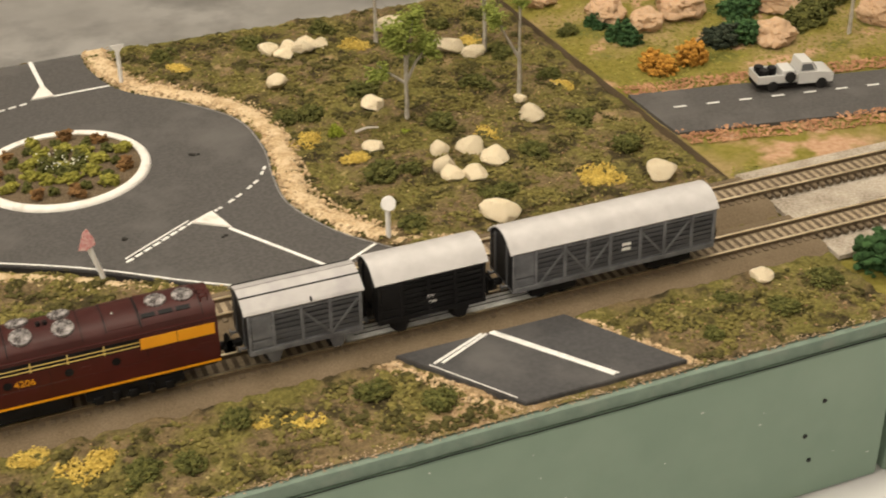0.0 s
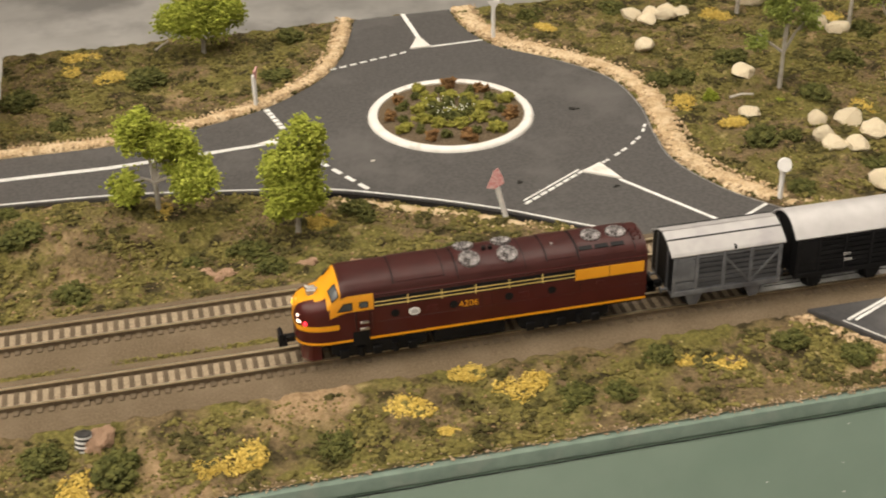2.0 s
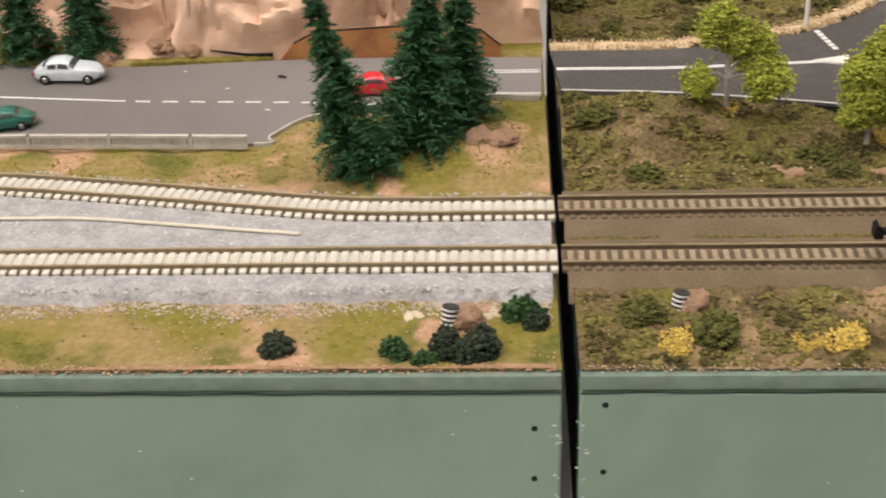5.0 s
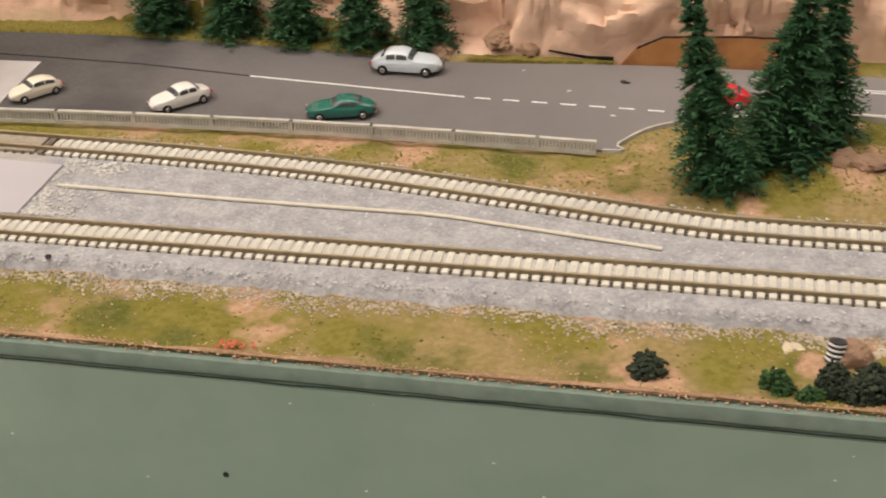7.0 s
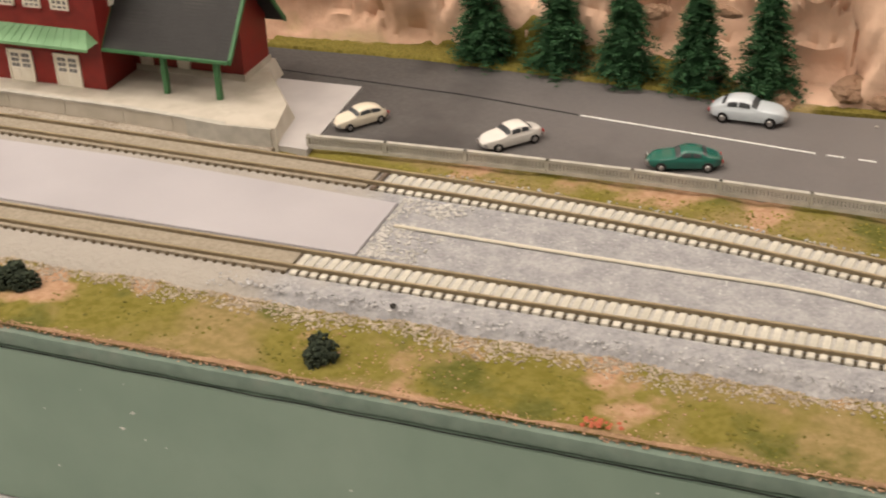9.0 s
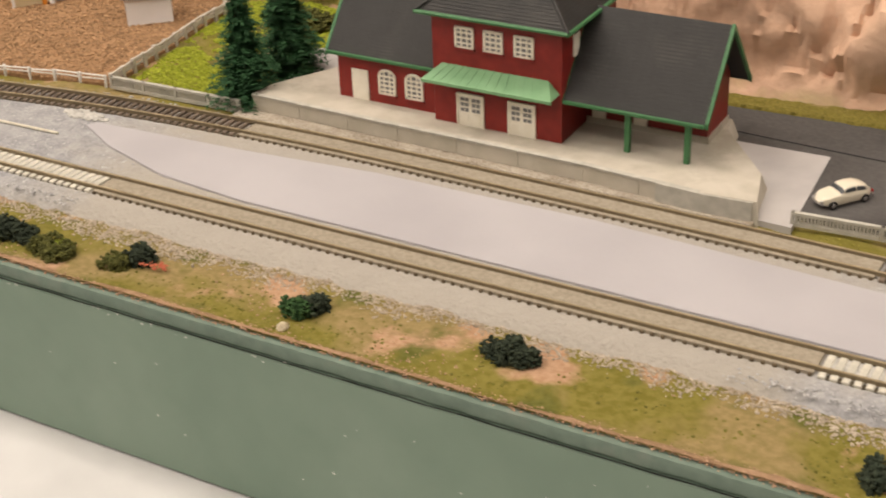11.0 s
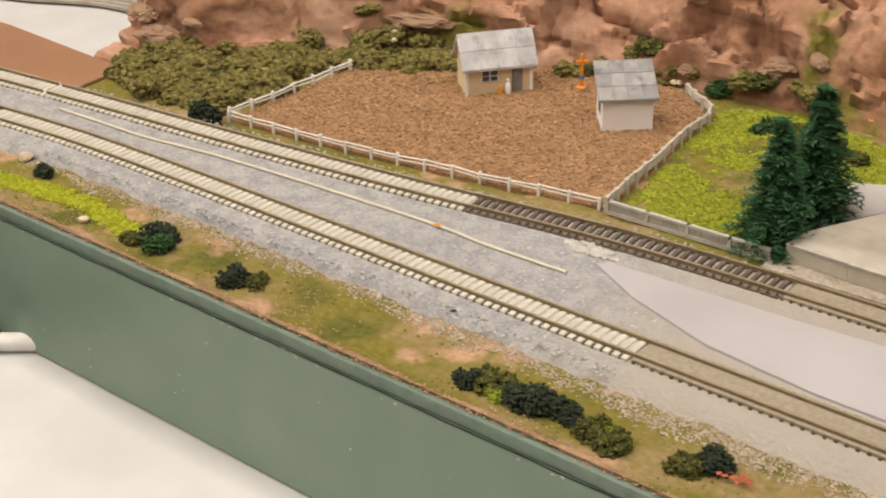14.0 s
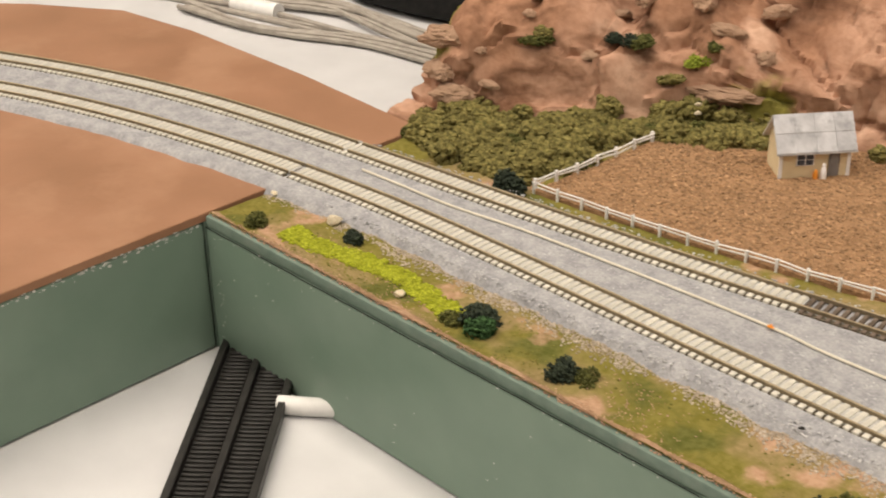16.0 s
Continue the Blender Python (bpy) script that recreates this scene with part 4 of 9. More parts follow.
def roof_point(x, a, lift=0.0):
    """A point of the roof skin at an angle from its side (0) to its ridge (pi/2)."""
    w, zs, zt = loco_shape(x)
    return w * 0.975 * max(0.0, math.cos(a)) ** 0.72, zs + (zt - zs) * math.sin(a) + lift


def loco_body(parent):
    xs = [0.0, 0.0003, 0.0006, 0.0012, 0.0018, 0.0026, 0.0035, 0.0047, 0.0060, 0.0072, 0.0085, 0.0093, 0.0100, 0.0109, 0.0118, 0.0126, 0.0135, 0.0155, 0.0185, 0.0234, 0.03, 0.042, 0.054, 0.066, 0.078, 0.0868, 0.098, 0.1060, LOCO_L - 0.0006, LOCO_L]
    levels = [BODY_Z, 0.01245, 0.0165, 0.0183, 0.0200, 0.0222, 0.0240, 0.0258]
    arc = 8
    bm = bmesh.new()
    rings = []
    for x in xs:
        w, zs, zt = loco_shape(x)
        half = []
        for z in levels:
            zz = z if z <= 0.0183 else 0.0183 + (z - 0.0183) * (zs - 0.0183) / 0.0095
            half.append((w * (1.0 - 0.02 * (zz - BODY_Z) / 0.02), zz))
        half.append((w * 0.975, zs))
        for k in range(1, arc + 1):
            y, z = roof_point(x, k / arc * math.pi / 2)
            half.append((y if k < arc else 0.0, z))
        ring = [(-y, z) for y, z in half] + [(y, z) for y, z in half[-2::-1]]
        rings.append([bm.verts.new((x, y, z)) for y, z in ring])
    nl = len(levels)
    for (xa, ra), (xb, rb) in zip(zip(xs, rings), zip(xs[1:], rings[1:])):
        xm = (xa + xb) / 2
        for j in range(len(ra) - 1):
            f = bm.faces.new((ra[j], ra[j + 1], rb[j + 1], rb[j]))
            k = j if j < len(ra) // 2 else len(ra) - 2 - j
            mat = 0
            if k == 0 or (k == 2 and xm < 0.0130):
                mat = 1
            elif k >= nl:
                if xm < 0.0093:
                    mat = 1 if k >= nl + (6 if xm < 0.0060 else 5) else 0
                else:
                    mat = 1 if xm < 0.0135 else 2
            elif k >= 5 and 0.0100 < xm < 0.0234:
                mat = 1
            f.material_index = mat
    bm.faces.new(rings[0])
    bm.faces.new(rings[-1][::-1])
    bmesh.ops.remove_doubles(bm, verts=bm.verts, dist=0.00002)
    ob = part("body", bm, M_MAROON, parent, "glossy maroon body with orange cab, nose and stripes", angle=35)
    ob.data.materials.append(M_ORANGE)
    ob.data.materials.append(M_ROOF_MAROON)
    return ob


def locomotive():
    g = thing("diesel_locomotive", "maroon bulldog-nosed model diesel locomotive with orange cab", "locomotive", pose(LOCO_X, TRAIN_Y, 0))
    body = loco_body(g)
    for s in (-1, 1):
        y = s * 0.00875

        def plate(name, x0, x1, z0, z1, material, proud=0.00015, label="", bevel=0.00006, inner=0.0004, parent=body):
            a, b = sorted((y - s * inner, y + s * proud))
            return part(name, boxed(x0, x1, a, b, z0, z1, bevel=bevel), material, parent, label)

        plate("grille_panel", 0.0868, 0.0977, 0.0218, 0.0256, M_ORANGE, 0.00018, "orange rear panel")
        plate("grille_panel", 0.0979, 0.1092, 0.0218, 0.0256, M_ORANGE, 0.00018, "orange rear panel")
        plate("louvre_band", 0.0236, 0.0866, 0.0227, 0.0260, M_BLACK, 0.00003)
        for z in (0.0233, 0.0246):
            plate("lining", 0.0236, 0.0866, z - 0.00015, z + 0.00015, M_LINE, 0.00022)
        for x in (0.0339, 0.0444, 0.0550, 0.0656, 0.0762):
            plate("lining", x - 0.00020, x + 0.00020, 0.0226, 0.0259, M_LINE, 0.00026)
        plate("roof_gutter", 0.0236, LOCO_L - 0.0004, 0.0268, 0.0273, M_ROOF_MAROON, 0.00025)
        for x in (0.0298, 0.0480, 0.0655, 0.0792):
            bm = bmesh.new()
            lathe(bm, [(0.00135, -0.0003), (0.00135, s * 0.00025), (0.00105, s * 0.00035), (0.00095, s * 0.0001)], 16, (x, y, 0.0199), "y")
            w = part("porthole", bm, M_BLACK, body, "dark rimmed round porthole")
            bm = lathe(bmesh.new(), [(0.00094, -0.0002), (0.00094, 0.00012)], 14, (x, y + s * 0.00004, 0.0199), "y")
            part("pane", bm, M_PORT_GLASS, w)
        bm = lathe(bmesh.new(), [(0.00180, -0.0002), (0.00180, 0.0002)], 24, (0, 0, 0), "y")
        bmesh.ops.scale(bm, vec=(1.0, 1.0, 0.70), verts=bm.verts)
        part("emblem", bm, M_WHITE, body, "small oval white crest", m=pose(0.0358, y + s * 0.0001, 0.0195))
        bm = lathe(bmesh.new(), [(0.00120, -0.00028), (0.00120, 0.00028)], 20, (0, 0, 0), "y")
        bmesh.ops.scale(bm, vec=(1.0, 1.0, 0.60), verts=bm.verts)
        part("emblem_centre", bm, M_PALEROOF, body, m=pose(0.0358, y + s * 0.0001, 0.0195))
        part("fleet_number", text_mesh("4206", 0.0031, M_ORANGE), None, body, "orange painted number", m=pose(0.0528, y + s * 0.0001, 0.0194, 90, 0, 0 if s < 0 else 180))
        # cab side windows with orange frames, and the crew door with steps
        for pts in ([(0.0123, 0.0228), (0.0168, 0.0228), (0.0168, 0.0254), (0.0143, 0.0254)], [(0.0191, 0.0233), (0.0216, 0.0233), (0.0216, 0.0253), (0.0191, 0.0253)]):
            a, b = sorted((y - s * 0.0006, y + s * 0.00002))
            w = part("cab_window", slab_xz(bmesh.new(), pts, a, b), M_GLASS_DARK, body, "dark cab glass")
            cx, cz = sum(p[0] for p in pts) / 4, sum(p[1] for p in pts) / 4
            rim = bmesh.new()
            for p, q in zip(pts, pts[1:] + pts[:1]):
                rod(rim, (p[0], y + s * 0.00005, p[1]), (q[0], y + s * 0.00005, q[1]), 0.00014, seg=6)
            part("window_rim", rim, M_BLACK, w)
        plate("door_gap", 0.0178, 0.0181, 0.0130, 0.0222, M_BLACK, 0.00004)
        plate("door_gap", 0.0220, 0.0223, 0.0130, 0.0222, M_BLACK, 0.00004)
        plate("step_well", 0.0166, 0.0219, 0.0100, 0.0150, M_BLACK, 0.00010)
        for z in (0.0155, 0.0178):
            plate("step", 0.0190, 0.0216, z, z + 0.0007, M_SILVER, 0.0006, "pale step plate")
        for x in (0.0176, 0.0226):
            part("handrail", pipe(bmesh.new(), [(x, y + s * 0.0001, 0.0152), (x, y + s * 0.0005, 0.0156), (x, y + s * 0.0005, 0.0214), (x, y + s * 0.0001, 0.0219)], 0.00010, 5), M_ROOF_MAROON, body)
        plate("body_seam", 0.0238, 0.1096, 0.0174, 0.01755, M_ROOF_MAROON, 0.00005)
        for x in (0.0568, 0.0601, 0.0885):
            plate("body_seam", x, x + 0.00014, 0.0130, 0.0220, M_BLACK, 0.00003)
        for x in (0.0400, 0.0690, 0.0935, 0.1050):
            plate("small_hatch", x, x + 0.0028, 0.0190, 0.0206, M_MAROON, 0.00018)
        # windscreen pane, hugging the sloping cab front
        bm = bmesh.new()
        grid = []
        for i in range(5):
            row = []
            for j in range(5):
                px, ang = 0.0104 + 0.0021 * i / 4, math.radians(16 + 48 * j / 4)
                py, pz = roof_point(px + 0.0006 * (1 - j / 4), ang)
                row.append(bm.verts.new((px - 0.00012 + 0.0006 * (1 - j / 4), s * (py + 0.00008), pz + 0.00014)))
            grid.append(row)
        for i in range(4):
            for j in range(4):
                q4 = (grid[i][j], grid[i + 1][j], grid[i + 1][j + 1], grid[i][j + 1])
                bm.faces.new(q4 if s < 0 else q4[::-1])
        rim_pts = [v.co.copy() for v in grid[0]] + [r[4].co.copy() for r in grid[1:]] + [v.co.copy() for v in grid[4][3::-1]] + [r[0].co.copy() for r in grid[3:0:-1]]
        w = part("windscreen", bm, M_GLASS_DARK, body, "dark split windscreen", angle=40)
        rim = bmesh.new()
        for p, q in zip(rim_pts, rim_pts[1:] + rim_pts[:1]):
            rod(rim, p, q, 0.00016, seg=6)
        part("window_rim", rim, M_BLACK, w)
        # nose lamps
        for lx, ly, lz, r in ((0.0011, 0.0046, 0.0214, 0.00065), (0.0011, 0.0049, 0.0196, 0.00075)):
            part("marker_lamp", lathe(bmesh.new(), [(r, -0.001), (r, 0.0003), (r * 0.5, 0.0006)], 12, (0, 0, 0), "x"), M_LAMP_WHITE, body, "lit white marker lamp", m=pose(lx, s * ly, lz, 0, 180, s * 35))
        part("red_lamp", boxed(-0.0007, 0.0007, -0.0004, 0.0004, -0.0007, 0.0007, bevel=0.0002), M_LAMP_RED, body, "lit red tail lamp", m=pose(0.0027, s * 0.00700, 0.0193, 0, 0, s * -36))
    part("headlamp", lathe(bmesh.new(), [(0.0016, -0.002), (0.0016, 0.0004), (0.0012, 0.0008), (0.0011, 0.0003)], 16, (0, 0, 0), "x"), M_ORANGE, body, m=pose(0.0009, 0, 0.0232, 0, 180, 0))
    part("headlamp_lens", lathe(bmesh.new(), [(0.0011, 0.0), (0.0011, 0.0005), (0.0004, 0.0009)], 14, (0, 0, 0), "x"), M_LAMP_AMBER, body, "amber headlamp lens", m=pose(0.0006, 0, 0.0232, 0, 180, 0))
    part("nose_stripe", boxed(-0.00008, 0.0003, -0.0027, 0.0027, 0.0165, 0.0183), M_ORANGE, body)
    part("nose_stripe", boxed(-0.00008, 0.0003, -0.0009, 0.0009, 0.0183, 0.0212), M_ORANGE, body)
    horn = part("horns", boxed(0.0044, 0.0066, -0.0018, 0.0018, 0.0254, 0.0263, bevel=0.0002), M_SILVER, body, "bright plated roof horns")
    for y, x in ((-0.0013, 0.0), (0.0, 0.0006), (0.0013, 0.0)):
        part("horn_bell", lathe(bmesh.new(), [(0.0004, 0.0016), (0.0004, 0.0), (0.0009, -0.0014)], 10, (0.0056 + x, y, 0.0270), "x"), M_SILVER, horn)
    part("pilot", prism(bmesh.new(), [(0.0014, -0.0040), (0.0042, -0.0068), (0.0070, -0.0068), (0.0070, 0.0068), (0.0042, 0.0068), (0.0014, 0.0040)], 0.0052, 0.0116), M_MAROON, g, "maroon pilot under the nose")
    # roof gear
    def fan(x, y, z, tilt):
        f = part("roof_fan", lathe(bmesh.new(), [(0.0033, -0.0006), (0.0033, 0.0003), (0.0031, 0.0005), (0.0028, 0.0005), (0.0027, 0.0001)], 28), M_FAN, body, "clear-bladed cooling fan", m=pose(x, y, z, tilt, 0, 0))
        # a pleated wheel of blades
        bl = bmesh.new()
        inner, outer = [], []
        for k in range(36):
            c, s = math.cos(math.pi * k / 18), math.sin(math.pi * k / 18)
            up = 0.0002 if k % 2 else 0.0
            inner.append(bl.verts.new((0.0008 * c, 0.0008 * s, 0.0003 + up)))
            outer.append(bl.verts.new((0.00275 * c, 0.00275 * s, 0.0001 + up * 1.5)))
        for k in range(36):
            bl.faces.new((inner[k], outer[k], outer[(k + 1) % 36], inner[(k + 1) % 36]))
        part("fan_wheel", bl, M_FAN, f, angle=0)
        part("hub", lathe(bmesh.new(), [(0.0010, 0.0001), (0.0009, 0.0007), (0.0004, 0.0008)], 14), M_FAN, f)

    for x in (0.0542, 0.0662):
        fan(x, -0.0040, 0.0322, 15)
        fan(x, 0.0040, 0.0322, -15)
    fan(0.0940, -0.0004, 0.0324, 2)
    fan(0.1022, -0.0004, 0.0324, 2)

    def hatch(x0, x1, half, lift, material=M_ROOF_MAROON, name="roof_hatch"):
        bm = bmesh.new()
        rows = []
        for x in (x0, x1):
            row = []
            for k in range(-8, 9):
                y, z = roof_point(x, math.pi / 2 - abs(k) / 8 * half, lift)
                row.append((x, y if k > 0 else -y if k else 0.0, z))
            rows.append([bm.verts.new(p) for p in row] + [bm.verts.new((p[0], p[1], p[2] - 0.0008)) for p in row[::-1]])
        n = len(rows[0])
        for j in range(n):
            bm.faces.new((rows[0][j], rows[0][(j + 1) % n], rows[1][(j + 1) % n], rows[1][j]))
        bm.faces.new(rows[0][::-1])
        bm.faces.new(rows[1])
        return part(name, bm, material, body, angle=30)

    for x0, x1, half in ((0.0300, 0.0452, 1.05), (0.0498, 0.0706, 1.30), (0.0780, 0.0874, 1.05), (0.0882, 0.1060, 1.25)):
        hatch(x0, x1, half, 0.00030)
        hatch(x0 - 0.00045, x0 - 0.0001, half + 0.05, 0.00012, M_BLACK, "roof_seam")
        hatch(x1 + 0.0001, x1 + 0.00035, half + 0.05, 0.00012, M_BLACK, "roof_seam")
    for k in range(3):
        x = 0.0905 + k * 0.0052
        y, z = roof_point(x, math.radians(52))
        gr = part("roof_grille", boxed(-0.0021, 0.0021, -0.0007, 0.0007, -0.0002, 0.0003), M_BLACK, body, m=pose(x, -y, z + 0.0003, 26, 0, 0))
    for x in (0.0598, 0.0618):
        part("exhaust", lathe(bmesh.new(), [(0.0007, -0.0005), (0.0007, 0.0012), (0.0004, 0.0012)], 10), M_BLACK, body, m=pose(x, 0.0, 0.0322))
    part("roof_bell", lathe(bmesh.new(), [(0.0005, -0.0004), (0.0004, 0.0006), (0.0001, 0.0009)], 10), M_SILVER, body, m=pose(0.0808, -0.0022, 0.0320))
    for k in range(3):
        y = -0.0050 + k * 0.0022
        part("lifting_bracket", pipe(bmesh.new(), [(0.1066, y, 0.0308), (0.1066, y, 0.0330), (0.1087, y, 0.0330), (0.1087, y, 0.0308)], 0.00025, 6), M_MAROON, body)
    for y in (-0.0030, 0.0030):
        part("end_rib", boxed(LOCO_L - 0.0002, LOCO_L + 0.0010, y - 0.0007, y + 0.0007, 0.0120, 0.0296, bevel=0.0003), M_MAROON, body)
    part("end_door", boxed(LOCO_L - 0.0002, LOCO_L + 0.0004, -0.0020, 0.0020, 0.0120, 0.0280, bevel=0.0001), M_BLACK, body)
    for x in (0.0241, 0.0830):
        b = part("bogie", boxed(x - 0.0135, x + 0.0150, -0.0050, 0.0050, 0.0066, 0.0104), M_BLACK, g, "black three-axle bogie")
        for s in (-1, 1):
            part("side_frame", slab_xz(bmesh.new(), [(x - 0.0140, 0.0104), (x - 0.0140, 0.0074), (x - 0.0100, 0.0058), (x + 0.0110, 0.0058), (x + 0.0155, 0.0074), (x + 0.0155, 0.0104)], *sorted((s * 0.0064, s * 0.0078))), M_BLACK, b)
            for k in (-0.0103, 0.0, 0.0110):
                part("axle_box", boxed(x + k - 0.0014, x + k + 0.0014, *sorted((s * 0.0076, s * 0.0086)), 0.0056, 0.0084, bevel=0.0002), M_BLACK, b)
            for k in (-0.0050, 0.0056):
                part("bogie_spring", lathe(bmesh.new(), [(0.0010, 0.0058), (0.0012, 0.0064), (0.0010, 0.0070), (0.0012, 0.0076), (0.0010, 0.0082), (0.0012, 0.0090)], 8, (x + k, s * 0.0080, 0.0)), M_BLACK, b)
        for k in (-0.0103, 0.0, 0.0110):
            bm = bmesh.new()
            for s in (-1, 1):
                lathe(bm, [(0.0033, s * 0.0034), (0.0033, s * 0.0040), (0.0029, s * 0.0042), (0.0029, s * 0.0056)], 20, (x + k, 0, RAIL_TOP + 0.0029), "y")
            rod(bm, (x + k, -0.005, RAIL_TOP + 0.0029), (x + k, 0.005, RAIL_TOP + 0.0029), 0.0006)
            part("wheelset", bm, M_BLACK, b)
    part("fuel_tank", boxed(0.0420, 0.0650, -0.0074, 0.0074, 0.0056, 0.0114, bevel=0.0012, seg=2), M_BLACK, g)
    part("underframe", boxed(0.0070, LOCO_L - 0.001, -0.0076, 0.0076, 0.0102, 0.0117), M_BLACK, g)
    for x, d in ((0.0, -1), (LOCO_L, 1)):
        coupler(g, x, d)
    return g


def coupler(parent, x, d):
    """A black hook-and-box coupler reaching out along d."""
    c = part("coupler", boxed(min(x, x + d * 0.0030), max(x, x + d * 0.0030), -0.0011, 0.0011, 0.0096, 0.0116, bevel=0.0002), M_BLACK, parent, "chunky black coupler")
    a, b = sorted((x + d * 0.0026, x + d * 0.0052))
    part("hook", slab_xz(bmesh.new(), [(a, 0.0090), (b, 0.0090), (b, 0.0128), (x + d * 0.0042, 0.0136), (x + d * 0.0036, 0.0128), (x + d * 0.0036, 0.0108), (a, 0.0108)] if d > 0 else [(b, 0.0090), (a, 0.0090), (a, 0.0128), (x + d * 0.0042, 0.0136), (x + d * 0.0036, 0.0128), (x + d * 0.0036, 0.0108), (b, 0.0108)], -0.0022, 0.0022), M_BLACK, c)


def roof_arch(bm, x0, x1, half, z0, rise, thick=0.0005, n=12, folded=False):
    rows = []
    for x in (x0, x1):
        if folded:
            outer = [(half * f, z0 + rise * g) for f, g in ((-1, 0), (-0.93, 0.16), (-0.5, 0.70), (-0.44, 0.75), (0, 1.0), (0.44, 0.75), (0.5, 0.70), (0.93, 0.16), (1, 0))]
        else:
            outer = [(-half + 2 * half * k / n, z0 + rise * (1 - abs(2 * k / n - 1) ** 2.2)) for k in range(n + 1)]
        ring = outer + [(y * 0.97, z - thick) for y, z in outer[::-1]]
        rows.append([bm.verts.new((x, y, z)) for y, z in ring])
    m = len(rows[0])
    for j in range(m):
        bm.faces.new((rows[0][j], rows[0][(j + 1) % m], rows[1][(j + 1) % m], rows[1][j]))
    bm.faces.new(rows[0][::-1])
    bm.faces.new(rows[1])
    return bm


def stock_wagon(x, length, side_mat, roof_mat, label, bays, braces, bogies=False, letters=(), bars=()):
    g = thing("stock_wagon", label, "wagon", pose(x, TRAIN_Y, 0), group="stock wagons of the train")
    h = 0.0086
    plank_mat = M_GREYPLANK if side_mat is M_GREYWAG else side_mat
    z0, z1 = 0.0115, 0.0252
    folded = roof_mat is M_GREYROOF
    rise = 0.0046 if folded else 0.0052
    part("floor", boxed(0, length, -h, h, z0 - 0.0010, z0 + 0.0004, bevel=0.0001), side_mat, g)
    for xe in (0.0, length - 0.0006):
        bm = slab_yz(bmesh.new(), [(-h, z0), (h, z0), (h, z1)] + [(h - 2 * h * k / 8, z1 + (rise - 0.0007) * (1 - abs(1 - 2 * k / 8) ** (1.35 if folded else 2.2))) for k in range(1, 8)] + [(-h, z1)], xe, xe + 0.0006)
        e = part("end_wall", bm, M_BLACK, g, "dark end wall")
        out = xe - 0.0004 if xe == 0 else xe + 0.0006
        for y in (-0.0045, 0.0045):
            part("end_post", boxed(out, out + 0.0004, y - 0.0006, y + 0.0006, z0, z1 + 0.0015), plank_mat, e)
    r = part("roof", roof_arch(bmesh.new(), -0.0009, length + 0.0009, h + 0.0006, z1, rise, folded=folded), roof_mat, g, "", 12 if folded else 30)
    if folded:
        for y in (-0.0043, 0.0043):
            part("roof_seam", boxed(-0.0009, length + 0.0009, y - 0.00016, y + 0.00016, z1 + rise * 0.70, z1 + rise * 0.70 + 0.00045), M_BLACK, r)
        part("ridge_cap", boxed(-0.0009, length + 0.0009, -0.0003, 0.0003, z1 + rise - 0.0003, z1 + rise + 0.0002), roof_mat, r)
        for f in (0.55,):
            part("roof_clip", boxed(f * length, f * length + 0.0006, -h - 0.0007, -h + 0.0012, z1 + 0.0002, z1 + 0.0012), M_BLACK, r)
    for s in (-1, 1):
        def bar(name, xa, xb, za, zb, depth=0.0005, parent=g, mat=None):
            a, b = sorted((s * (h - 0.0006), s * (h + depth)))
            return part(name, boxed(xa, xb, a, b, za, zb, bevel=0.00008), mat or side_mat, parent)

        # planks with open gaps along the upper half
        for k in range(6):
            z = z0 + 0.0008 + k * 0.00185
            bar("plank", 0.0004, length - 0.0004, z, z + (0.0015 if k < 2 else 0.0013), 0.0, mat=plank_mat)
        for z in (z0 + 0.0118, z0 + 0.0129):
            bar("top_rail", 0.0004, length - 0.0004, z, z + 0.0008, 0.0001)
        for f in bays:
            bar("post", f * length - 0.0005 + (0.0005 if f == 0 else 0) - (0.0005 if f == 1 else 0), f * length + 0.0005 + (0.0005 if f == 0 else 0) - (0.0005 if f == 1 else 0), z0, z1, 0.0005)
        bar("sill", 0.0, length, z0 - 0.0012, z0 + 0.0006, 0.0006)
        for f0, f1, up in braces:
            a, b = sorted((s * (h + 0.0001), s * (h + 0.00045)))
            xa, xb = f0 * length, f1 * length
            za, zb = (z0 + 0.0006, z0 + 0.0112) if up else (z0 + 0.0112, z0 + 0.0006)
            part("brace", slab_xz(bmesh.new(), [(xa - 0.0005, za), (xa + 0.0005, za), (xb + 0.0005, zb), (xb - 0.0005, zb)], a, b), side_mat, g)
        # solid end bay with a small framed door
        bar("door_panel", 0.0012, bays[1] * length - 0.0006, z0 + 0.0042, z0 + 0.0118, 0.0002)
        bar("door_panel", 0.0012, bays[1] * length - 0.0006, z0 + 0.0010, z0 + 0.0034, 0.0002)
    # black lining added behind the planks as the shade in their gaps
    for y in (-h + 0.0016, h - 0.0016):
        part("gap_shade_lining", boxed(0.0010, length - 0.0010, y - 0.0003, y + 0.0003, z0, z1 + 0.0006), M_BLACK, g)
    axles = (0.22, 0.78)
    wheels = [f * length for f in axles]
    if bogies:
        wheels = [0.012, 0.020, length - 0.020, length - 0.012]
        for c in (0.016, length - 0.016):
            part("bogie", boxed(c - 0.0085, c + 0.0085, -0.0070, 0.0070, 0.0060, 0.0104, bevel=0.0004), M_BLACK, g)
